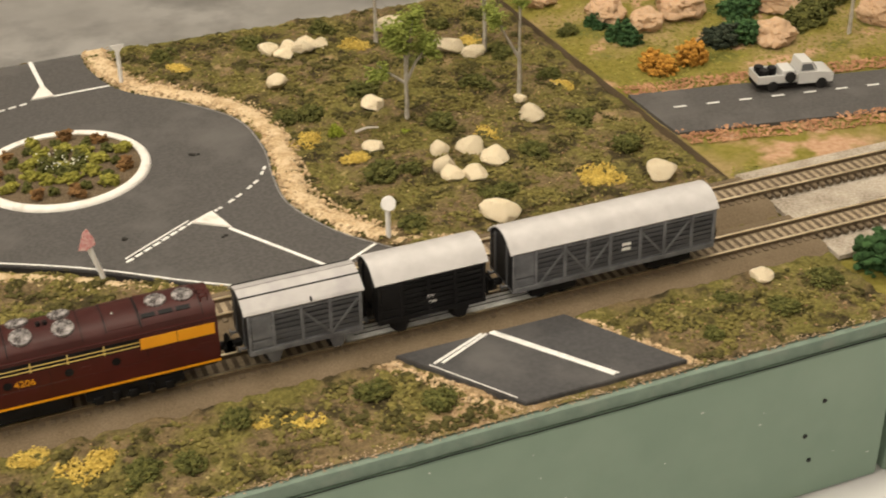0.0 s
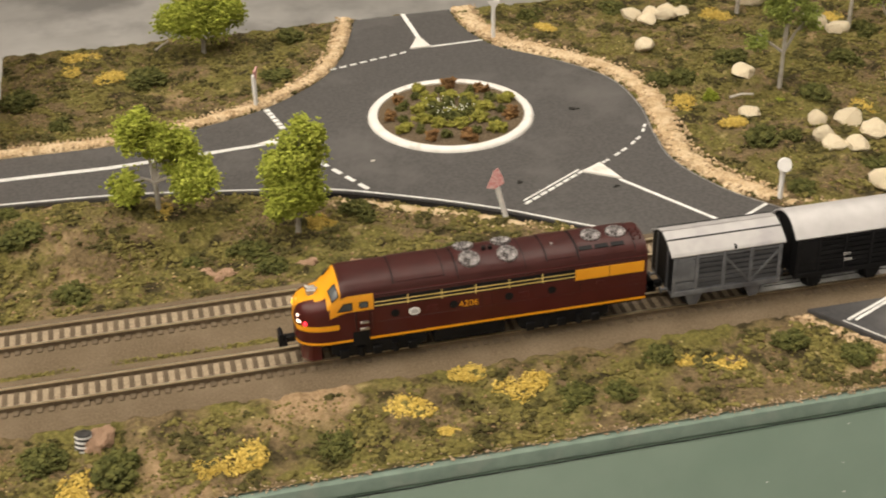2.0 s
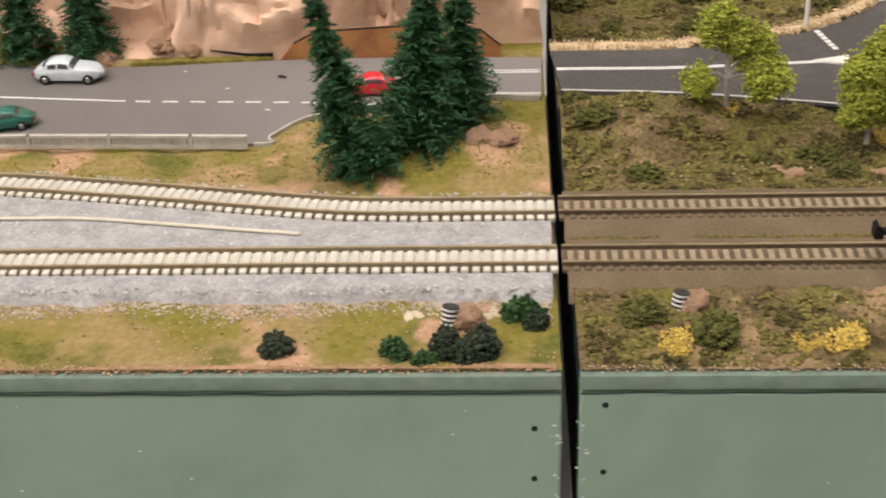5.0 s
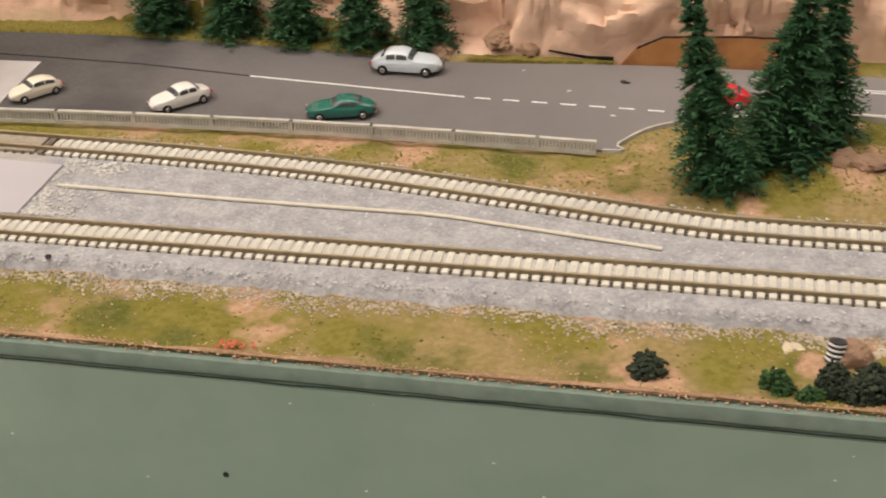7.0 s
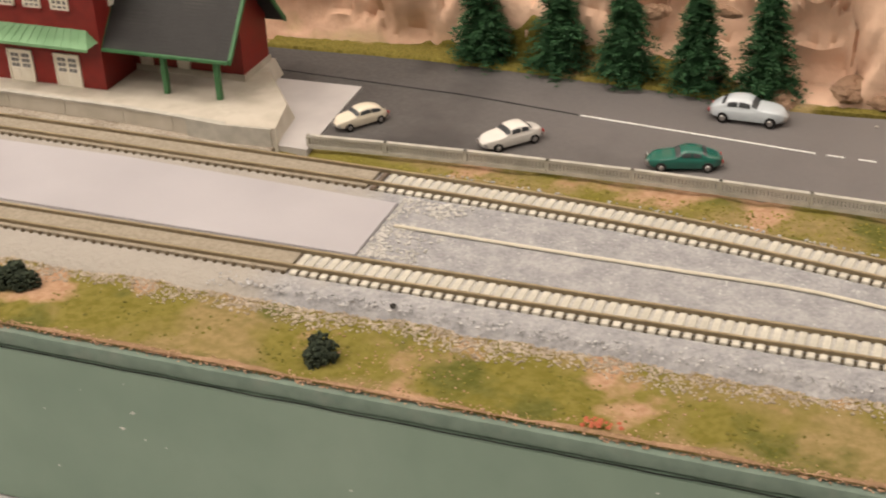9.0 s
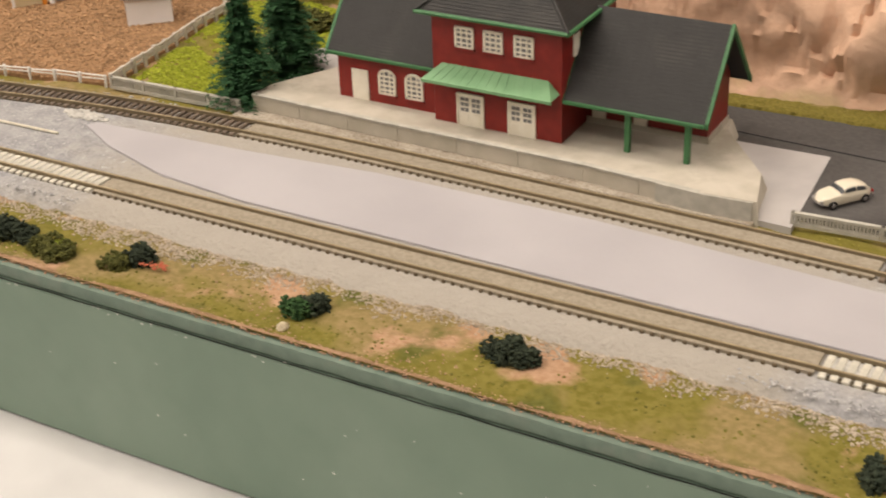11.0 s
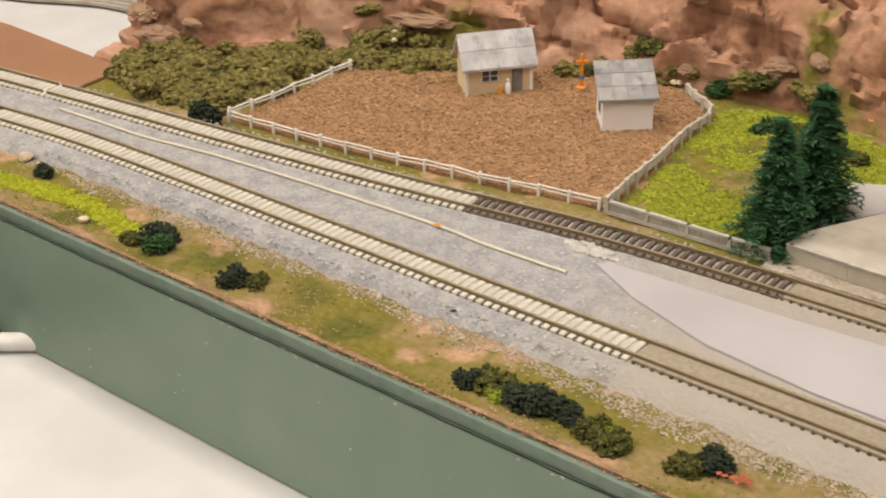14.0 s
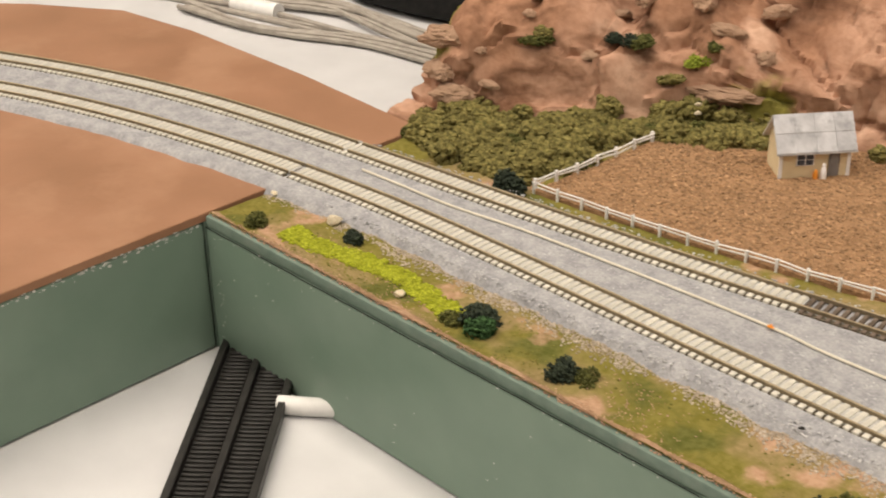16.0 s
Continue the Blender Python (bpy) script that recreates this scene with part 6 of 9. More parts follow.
def crossings():
    for y, x0, x1, lab in ((0.0912, 0.2440, 0.3080, "far"), (0.0585, 0.2510, 0.3220, "front")):
        g = thing("level_crossing", "scuffed white check strip laid between the rails", "level crossing")
        part("strip", boxed(x0, x1, y - 0.0036, y + 0.0036, 0.0018, 0.0040, bevel=0.0010, seg=2), M_ALU, g)
        for s in (-0.0012, 0.0012):
            part("groove", boxed(x0 + 0.003, x1 - 0.002, y + s - 0.0002, y + s + 0.0002, 0.0039, 0.0041), M_BLACK, g)


crossings()


def round_sign(x, y, z, h, face, label, turn=0, back=False):
    g = thing("road_sign", label, "road sign", pose(x, y, z, 0, 0, turn))
    part("post", rod(bmesh.new(), (0, 0, -0.002), (0, 0, h), 0.0010, seg=8), M_WHITE, g)
    bm = bmesh.new()
    if face == "round":
        lathe(bm, [(0.0026, -0.0006), (0.0029, 0.0), (0.0026, 0.0006)], 20, (0, 0, 0), "y")
        part("plate", bm, M_WHITE, g, "white disc seen from behind", m=pose(0, -0.0010, h + 0.0012, -28, 0, 0))
    else:
        w = 0.0031
        pts = [(-w, h + 0.0030), (w, h + 0.0030), (0, h - 0.0018)] if face == "down" else [(-w * 1.2, h - 0.0002), (-w * 0.3, h - 0.0010), (w * 0.95, h + 0.0006), (w * 1.05, h + 0.0028), (w * 0.75, h + 0.0072), (w * 0.1, h + 0.0060)]
        slab_xz(bm, pts, -0.0012, -0.0006)
        part("plate", bm, M_REDWHITE if face == "red" or not back else M_WHITE, g, "small triangular plate")
    return g


round_sign(0.2902, 0.1215, ROAD_Z, 0.0150, "round", "white roundel road sign on a thick white post")
round_sign(0.2293, 0.3035, ROAD_Z, 0.0165, "down", "white give-way sign seen from behind", back=True)
round_sign(0.1112, 0.2580, ROAD_Z, 0.0150, "down", "white give-way sign with a faded red edge", turn=70)
round_sign(0.1890, 0.1385, -0.005, 0.0150, "red", "faded red and white give-way sign leaning on its post").rotation_euler = Euler((0.05, -0.24, -0.35))


def ground1(x, y):
    return level1(x, y)


def greenery1():
    for x, y, s in ((0.2539, 0.3251, 1.3), (0.2966, 0.3247, 1.3), (0.3271, 0.2529, 1.2), (0.2967, 0.2372, 1.4), (0.3762, 0.2354, 1.4), (0.4101, 0.2325, 1.3), (0.4034, 0.1861, 1.4), (0.3716, 0.1649, 1.3), (0.4085, 0.1562, 1.3), (0.3073, 0.1717, 1.5), (0.3426, 0.1404, 1.1), (0.3027, 0.1265, 1.1), (0.347, 0.2053, 1.1), (0.2858, 0.239, 1.1), (0.3185, 0.172, 1.0), (0.3340, 0.3270, 1.2), (0.3600, 0.2700, 1.0), (0.4000, 0.2650, 1.1), (0.3850, 0.3080, 1.2), (0.4130, 0.3150, 1.2)):
        plant("olive", x, y, ground1(x, y) - 0.0012, s * 0.95, 0.9)
    for x, y, s in ((0.3015, 0.2137, 1.0), (0.3301, 0.205, 0.6)):
        plant("lime", x, y, ground1(x, y) - 0.001, s * 0.8, 1.7 if s == 1.0 else 0.9)
    for x, y, s in ((0.2556, 0.3096, 1.0), (0.3408, 0.303, 1.1), (0.2887, 0.2124, 1.2), (0.3002, 0.1885, 1.0), (0.3617, 0.1908, 1.0), (0.3857, 0.1351, 1.2), (0.4115, 0.2181, 1.0), (0.3943, 0.2864, 1.2), (0.3835, 0.143, 0.8), (0.2255, 0.0258, 1.1), (0.1626, 0.0293, 1.2), (0.1474, 0.0392, 0.8), (0.2181, 0.030, 0.8), (0.1298, 0.0277, 1.3), (0.0771, 0.0147, 1.2), (0.0318, 0.0157, 1.2), (0.1373, 0.0137, 0.5), (0.0675, 0.0139, 0.7), (0.122, 0.1525, 1.1), (0.0640, 0.1620, 0.9), (0.0507, 0.305, 1.3), (0.0335, 0.3194, 0.9), (0.0403, 0.335, 1.3)):
        plant("yellow", x, y, ground1(x, y) - 0.0001, s)
    for x, y, s in ((0.2076, 0.0331, 1.0), (0.2684, 0.0193, 1.1), (0.3905, 0.0215, 1.2), (0.4148, 0.0302, 1.0), (0.1914, 0.0195, 0.9), (0.1771, 0.0213, 1.1), (0.1028, 0.0145, 1.1), (0.1748, 0.0192, 0.9), (0.0436, 0.0184, 1.2), (0.0213, 0.030, 1.3), (0.1612, 0.1133, 1.1), (0.0325, 0.124, 1.4), (0.0939, 0.1363, 1.3), (0.1585, 0.1143, 1.0), (0.1363, 0.1545, 1.2), (0.0748, 0.1349, 0.9), (0.1000, 0.1250, 1.0), (0.0659, 0.3001, 1.6), (0.0607, 0.2610, 1.2), (0.1375, 0.333, 1.2), (0.1216, 0.2883, 1.2), (0.0110, 0.2906, 1.4), (0.0150, 0.1500, 1.5), (0.3620, 0.0170, 0.9), (0.3780, 0.0330, 0.8), (0.2500, 0.0300, 0.9), (0.0120, 0.1750, 1.2), (0.0300, 0.2600, 1.0)):
        plant("olive", x, y, ground1(x, y) - 0.0012, s * 0.95, 0.85)
    # stones
    for x, y, sx in ((0.3010, 0.3120, 0.0058), (0.3060, 0.3040, 0.0050), (0.3110, 0.3110, 0.0052), (0.3165, 0.3060, 0.0058), (0.3200, 0.3140, 0.0046), (0.3255, 0.3100, 0.0048), (0.3795, 0.2790, 0.0070), (0.3880, 0.2690, 0.0055), (0.3251, 0.2331, 0.0052), (0.3358, 0.1814, 0.0048), (0.3476, 0.1785, 0.0062), (0.3530, 0.1655, 0.0062), (0.3322, 0.1595, 0.0052), (0.3401, 0.1560, 0.0052), (0.3325, 0.1690, 0.0052), (0.3840, 0.1971, 0.0062), (0.4064, 0.1242, 0.0066), (0.3341, 0.1200, 0.0075), (0.3875, 0.2150, 0.0035), (0.3120, 0.1960, 0.0045), (0.3640, 0.3150, 0.0075)):
        stone(x, y, ground1(x, y) - 0.0006, sx * 1.22)
    stone(0.2946, 0.2740, ground1(0.2946, 0.274), 0.0088, 0.0052, 0.0050)
    stone(0.3963, 0.0396, 0.0, 0.0050, 0.0042, 0.0032)
    stone(0.1048, 0.0730, -0.001, 0.0050, 0.0028, 0.0022)
    stone(0.2340, 0.0745, 0.0, 0.0018)
    rubble(0.0795, 0.1239, ground1(0.0795, 0.1239), 0.0065, 6, 1)
    rubble(0.1276, 0.1180, ground1(0.1276, 0.1180), 0.0060, 4, 2)
    rubble(0.1120, 0.1235, ground1(0.1120, 0.1235), 0.0055, 4, 3)
    # trees
    leafy_tree(0.0640, 0.1640, 0.002, 0.038, [(-0.004, 0.0, 0.034, 0.0078), (0.002, 0.001, 0.029, 0.0070), (0.008, 0.002, 0.024, 0.0085), (-0.010, -0.001, 0.014, 0.0066), (0.014, -0.003, 0.014, 0.0086), (0.012, 0.0, 0.019, 0.0070)], M_TREELEAF, "light yellow-green foam tree on the bank", 5)
    leafy_tree(0.1125, 0.1470, -0.004, 0.042, [(0.0, 0.0, 0.021, 0.0098), (0.002, 0.001, 0.031, 0.0090), (0.006, 0.0, 0.040, 0.0062), (-0.005, 0.0, 0.012, 0.0070), (0.007, 0.0, 0.013, 0.0062), (-0.006, 0.0, 0.028, 0.0060)], M_TREELEAF, "upright yellow-green foam tree beside the road", 6)
    leafy_tree(0.0950, 0.3250, -0.003, 0.030, [(-0.004, 0.0, 0.020, 0.0120), (0.011, 0.002, 0.015, 0.0100), (-0.013, 0.0, 0.014, 0.0085)], M_TREELEAF, "broad yellow-green foam tree in the scrub", 8)
    leafy_tree(0.3345, 0.2163, -0.003, 0.046, [(-0.003, 0.0, 0.038, 0.0085), (0.010, 0.0, 0.030, 0.0065), (-0.012, 0.002, 0.022, 0.0050), (0.003, -0.002, 0.044, 0.0060)], M_TREELEAF2, "thin pale-trunked gum tree with sparse leaves", 9, True)
    leafy_tree(0.3896, 0.2203, -0.003, 0.046, [(-0.012, 0.0, 0.038, 0.0060), (0.001, 0.0, 0.044, 0.0050)], M_TREELEAF2, "bare forked white-trunked gum tree", 11, True)
    leafy_tree(0.3520, 0.3020, -0.003, 0.060, [(0.003, 0.0, 0.050, 0.0080), (-0.016, 0.0, 0.040, 0.0070)], M_TREELEAF2, "tall slender gum tree with a few leaves", 12, True)
    leafy_tree(0.3950, 0.2700, -0.003, 0.060, [(-0.006, 0.0, 0.036, 0.0090), (0.004, 0.0, 0.048, 0.0085)], M_TREELEAF2, "slender gum tree with olive leaves", 13, True)
    for a, b in (((0.3090, 0.2110), (0.3190, 0.2090)), ((0.0735, 0.3330), (0.0800, 0.3370))):
        tw = thing("fallen_branch", "bleached fallen branch lying on the scrub", "branch", mesh=to_mesh("fallen_branch", pipe(bmesh.new(), [(*a, ground1(*a) + 0.002), ((a[0] + b[0]) / 2, (a[1] + b[1]) / 2, ground1(*a) + 0.0035), (*b, ground1(*b) + 0.0025)], 0.0007, 6, 0.0004), M_BARK))


greenery1()


M_SCRUB = leaf_mat("scrub_foam", (0.098, 0.086, 0.025), (0.185, 0.158, 0.052))
M_SCRUB_DARK = leaf_mat("dark_scrub_foam", (0.044, 0.040, 0.014), (0.086, 0.076, 0.026))


def litter1():
    def off_road(x, y):
        if on_road1(x, y) or 0.040 < y < 0.108 or (x - RB[0]) ** 2 + (y - RB[1]) ** 2 < 0.0016:
            return 0.0
        if y < 0.045 and 0.262 - 0.0 < x - (0.045 - y) * 0.6 < 0.322:
            return 0.0
        return 0.25 + 0.75 * max(0.0, wob(x, y, 45) + 0.25)

    scatter("scrub_tufts", "low olive foam tufts strewn over the scrub", (0.005, 0.424, 0.004, 0.343), 20000, 0.00042, M_SCRUB, ground1, 31, lambda x, y: off_road(x, y) * 0.8, 0.35)
    scatter("scrub_tufts", "thick olive foam mats grown together in patches", (0.005, 0.424, 0.004, 0.343), 15000, 0.00072, M_SCRUB, ground1, 36, lambda x, y: 1.0 if off_road(x, y) > 0 and wob(x, y, 75, 12.0) + 0.5 * wob(x, y, 210, 4.0) > 0.20 else 0.0, 0.5)
    scatter("scrub_tufts", "dark green foam mats grown together in patches", (0.005, 0.424, 0.004, 0.343), 9000, 0.00075, M_SCRUB_DARK, ground1, 37, lambda x, y: 1.0 if off_road(x, y) > 0 and wob(x, y, 85, 22.0) + 0.5 * wob(x, y, 190, 7.0) > 0.27 else 0.0, 0.5)
    scatter("dark_tufts", "dark brown-green foam crumbs between the tufts", (0.005, 0.424, 0.004, 0.343), 3000, 0.00040, M_SCRUB_DARK, ground1, 34, lambda x, y: 0.15 + max(0.0, wob(x, y, 60, 8.0)) if off_road(x, y) > 0 else 0.0, 0.3)
    scatter("scrub_tufts", "thin line of olive weeds between the two tracks", (0.004, 0.245, 0.0700, 0.0795), 2600, 0.00042, M_SCRUB, lambda x, y: -0.0006, 35, lambda x, y: max(0.0, 1.0 - ((y - 0.0747) / 0.0040) ** 2 + 0.5 * wob(x, y, 120)) * (0.5 + wob(x, 0.0, 40)), 0.4)
    scatter("leaf_litter", "fine brown leaf litter strewn over the scrub", (0.005, 0.424, 0.004, 0.343), 4000, 0.00045, surface("leaf_litter_brown", [(0.16, 0.10, 0.05), (0.30, 0.20, 0.11)], 400, 0.95, 0.3, island=0.3), ground1, 32, off_road, 0.2)
    scatter("straw_bits", "pale straw coloured grit strewn over the scrub", (0.005, 0.424, 0.004, 0.343), 900, 0.00036, surface("straw_grit", [(0.34, 0.27, 0.12), (0.50, 0.41, 0.20)], 400, 0.95, 0.3, island=0.2), ground1, 33, off_road, 0.3)

    def along(line, a, b):
        pts = spline(line, 0.002)
        out = []
        for k, p in enumerate(pts):
            way = (pts[min(k + 1, len(pts) - 1)] - pts[max(k - 1, 0)]).normalized()
            out.append((p, Vector((-way.y, way.x, 0))))
        return out

    rng = np.random.default_rng(77)
    centres, sizes = [], []
    for line, w in ((ROAD_EAST, 0.0125), (ROAD_FAR_W, 0.0085)):
        for p, side in along(line, 0, 1):
            for _ in range(12):
                q = p + side * rng.uniform(0.0, w * 1.05)
                centres.append((q.x, q.y, ROAD_Z + 0.0005 + rng.uniform(0, 0.0010)))
                sizes.append(rng.uniform(0.00035, 0.00085))
    for a, b in (((0.2610, 0.0425), (0.2880, 0.0045)), ((0.3265, 0.0425), (0.3495, 0.0045))):
        for _ in range(420):
            f = rng.uniform()
            centres.append((a[0] + (b[0] - a[0]) * f + rng.uniform(-0.0045, 0.002), a[1] + (b[1] - a[1]) * f, rng.uniform(-0.0004, 0.0009)))
            sizes.append(rng.uniform(0.00035, 0.0009))
    for p, side in along(ROAD_SOUTH, 0, 1):
        if p.x > 0.12:
            for _ in range(4):
                q = p + side * rng.uniform(0.001, 0.012)
                centres.append((q.x, q.y, level1(q.x, q.y) + rng.uniform(0, 0.0006)))
                sizes.append(rng.uniform(0.00025, 0.0006))
    thing("verge_grit", "loose tan stone chips along the road edges", "gravel", None, lumps("verge_grit", centres, sizes, surface("tan_chip", [(0.36, 0.25, 0.14), (0.58, 0.44, 0.28)], 300, 0.9, 0.3, island=0.3), rng, 0.7, 0.4), kind="stuff")


litter1()

# ---- station module ----
M_REDWALL = surface("red_building_plastic", [(0.20, 0.016, 0.013), (0.25, 0.023, 0.018)], 200, 0.5, 0.1, 900, spec=0.4)
M_ROOFDARK = surface("charcoal_roof_plastic", [(0.014, 0.014, 0.014), (0.024, 0.024, 0.024)], 150, 0.6, 0.25, 700, spot=(0.038, 0.036, 0.034), spot_scale=60, spot_amount=0.3, spec=0.4)
M_GREENTRIM = surface("green_trim_plastic", [(0.035, 0.14, 0.052), (0.055, 0.18, 0.075)], 200, 0.5, 0.05, spec=0.4)
M_AWNING = surface("green_awning_plastic", [(0.16, 0.34, 0.17), (0.20, 0.40, 0.21)], 120, 0.5, 0.1, 500, spec=0.4)
M_CREAMWIN = surface("cream_window_plastic", [(0.78, 0.73, 0.62), (0.86, 0.82, 0.72)], 200, 0.5, 0.0)
M_PLATFORM = surface("cream_platform_plastic", [(0.45, 0.415, 0.345), (0.53, 0.49, 0.42)], 120, 0.75, 0.2, 700, spot=(0.37, 0.34, 0.275), spot_scale=35, spot_amount=0.4)
M_PAVING = surface("lilac_grey_card", [(0.40, 0.38, 0.375), (0.46, 0.44, 0.43)], 60, 0.7, 0.1)
M_CONCRETE = surface("grey_concrete_fence", [(0.40, 0.385, 0.34), (0.52, 0.50, 0.445)], 200, 0.75, 0.2, 800)
M_GLASSPANE = surface("dim_window_glass", [(0.16, 0.16, 0.16), (0.24, 0.24, 0.24)], 80, 0.15, 0.0, spec=0.5)
PZ = 0.004


on_road2, in_yard = area_test(ROAD2), area_test(YARD)


NEARER = Matrix.Translation((-0.240, -0.285, 0.236)) @ Matrix.Scale(0.987, 4) @ Matrix.Translation((0.240, 0.285, -0.236))


def platform():
    g = thing("station_platform", "cream concrete station platform beside the far track", "platform")
    top = [(-0.5711, 0.1479), (-0.50, 0.1462), (-0.42, 0.1448), (-0.374, 0.1412), (-0.3535, 0.1425), (-0.3590, 0.1640), (-0.3820, 0.1945), (-0.3840, 0.205), (-0.545, 0.205), (-0.5695, 0.160)]
    foot_line = [(-0.5711, 0.1479), (-0.50, 0.1462), (-0.42, 0.1448), (-0.374, 0.1388), (-0.3515, 0.1398), (-0.3555, 0.1665), (-0.3785, 0.1950), (-0.3800, 0.206), (-0.545, 0.205), (-0.5695, 0.160)]
    bm = bmesh.new()
    up, low = [bm.verts.new((*p, PZ)) for p in top], [bm.verts.new((*p, -0.0062)) for p in foot_line]
    n = len(top)
    for k in range(n):
        bm.faces.new((low[k], low[(k + 1) % n], up[(k + 1) % n], up[k]))
    bm.faces.new(up)
    bm.faces.new(low[::-1])
    part("deck", bm, M_PLATFORM, g)
    # facing panels along the front, butted end to end
    line = [Vector((x, y, 0)) for x, y in top[:4]]
    for a, b in zip(line, line[1:]):
        count = max(1, round((b - a).length / 0.0245))
        for k in range(count):
            p, q = a.lerp(b, (k + 0.004) / count), a.lerp(b, (k + 0.996) / count)
            part("facing_panel", ribbon(bmesh.new(), [p, q], 0.0006, -0.0050, PZ - 0.0007), M_PLATFORM, g)
            part("coping", ribbon(bmesh.new(), [p, q], 0.0011, PZ - 0.0005, PZ + 0.0003), M_CONCRETE, g)
    g.matrix_basis = NEARER
    xs = (-0.5715, -0.54, -0.50, -0.46, -0.42, -0.39, -0.372, -0.352)
    strip = [(x, far_y(x) + 0.0125) for x in xs] + [(-0.352, 0.1392), (-0.374, 0.1386), (-0.42, 0.1446), (-0.50, 0.1460), (-0.5715, 0.1477)]
    thing("pavement", "pale gritty strip between the platform and the track", "pavement", kind="structure", mesh=to_mesh("platform_strip", prism(bmesh.new(), strip, -0.003, 0.0004), M_CRUSHED))
    thing("pavement", "pale lilac-grey paving card at the platform's end", "pavement", kind="structure", mesh=to_mesh("paving", prism(bmesh.new(), [(-0.3392, 0.1354), (-0.3425, 0.1945), (-0.379, 0.1935), (-0.3950, 0.1935), (-0.3950, 0.1410), (-0.374, 0.1372)], -0.002, 0.0008), M_PAVING))
    thing("pavement", "lilac-grey paved forecourt beside the platform", "pavement", kind="structure", mesh=to_mesh("forecourt", prism(bmesh.new(), [(-0.5720, 0.164), (-0.546, 0.207), (-0.548, 0.225), (-0.585, 0.205)], -0.002, 0.0012), M_PAVING))
    f = thing("platform_fence", "low cream panel fence along the platform edge", "fence")
    part("panel", ribbon(bmesh.new(), [Vector((-0.3545, 0.1404, 0)), Vector((-0.3740, 0.1394, 0)), Vector((-0.3900, 0.1408, 0))], 0.0004, -0.0030, PZ + 0.0006), M_CONCRETE, f)
    f.matrix_basis = NEARER


platform()


def window_unit(parent, x0, x1, z0, z1, y, cols, rows, arched=False):
    """A cream barred window set into a wall that faces -y."""
    w = part("window", bmesh_pane(x0, x1, z0, z1, y - 0.0002, arched), M_GLASSPANE, parent, "cream-barred window")
    fr = bmesh.new()
    t = 0.0007
    box(fr, x0 - 0.0003, x0 + t, y - 0.0008, y + 0.0002, z0, z1)
    box(fr, x1 - t, x1 + 0.0003, y - 0.0008, y + 0.0002, z0, z1)
    box(fr, x0, x1, y - 0.0008, y + 0.0002, z0, z0 + t)
    if arched:
        r, cx = (x1 - x0) / 2, (x0 + x1) / 2
        pts = [(cx - r * math.cos(math.pi * k / 10), y - 0.0003, z1 + r * 0.75 * math.sin(math.pi * k / 10)) for k in range(11)]
        pipe(fr, pts, 0.0006, 6)
    else:
        box(fr, x0, x1, y - 0.0008, y + 0.0002, z1 - t, z1 + 0.0003)
    part("frame", fr, M_CREAMWIN, w)
    top = z1 + ((x1 - x0) * 0.3 if arched else 0)
    for k in range(1, cols):
        c = x0 + (x1 - x0) * k / cols
        part("bar", boxed(c - 0.00032, c + 0.00032, y - 0.0007, y, z0, top), M_CREAMWIN, w)
    for k in range(1, rows):
        c = z0 + (top - z0) * k / rows
        part("bar", boxed(x0, x1, y - 0.00065, y, c - 0.00035, c + 0.00035), M_CREAMWIN, w)
    part("sill", boxed(x0 - 0.0006, x1 + 0.0006, y - 0.0013, y, z0 - 0.0006, z0), M_REDWALL, w)
    return w


def bmesh_pane(x0, x1, z0, z1, y, arched):
    pts = [(x0, z0), (x1, z0), (x1, z1)]
    if arched:
        r, cx = (x1 - x0) / 2, (x0 + x1) / 2
        pts += [(cx + r * math.cos(math.pi * k / 10), z1 + r * 0.75 * math.sin(math.pi * k / 10)) for k in range(1, 10)]
    pts.append((x0, z1))
    return slab_xz(bmesh.new(), pts, y - 0.0001, y + 0.0004)


def double_door(parent, x0, x1, z0, z1, y):
    d = part("door", boxed(x0, x1, y - 0.0005, y + 0.0004, z0, z1), M_CREAMWIN, parent, "cream double door with small panes")
    mid = (x0 + x1) / 2
    for a, b in ((x0 + 0.0008, mid - 0.0005), (mid + 0.0005, x1 - 0.0008)):
        for r in range(3):
            za = z0 + (z1 - z0) * (0.48 + 0.165 * r)
            c = (a + b) / 2
            for p, q in ((a + 0.0003, c - 0.0002), (c + 0.0002, b - 0.0003)):
                part("pane", boxed(p, q, y - 0.0007, y - 0.0004, za, za + 0.0014), M_GLASSPANE, d)
        part("panel", boxed(a + 0.0004, b - 0.0004, y - 0.0007, y - 0.0004, z0 + 0.0010, z0 + (z1 - z0) * 0.40, bevel=0.0001), M_CREAMWIN, d)
    part("frame", box(box(boxed(x0 - 0.0006, x0, y - 0.0009, y, z0, z1 + 0.0006), x1, x1 + 0.0006, y - 0.0009, y, z0, z1 + 0.0006), x0, x1, y - 0.0009, y, z1, z1 + 0.0006), M_CREAMWIN, d)


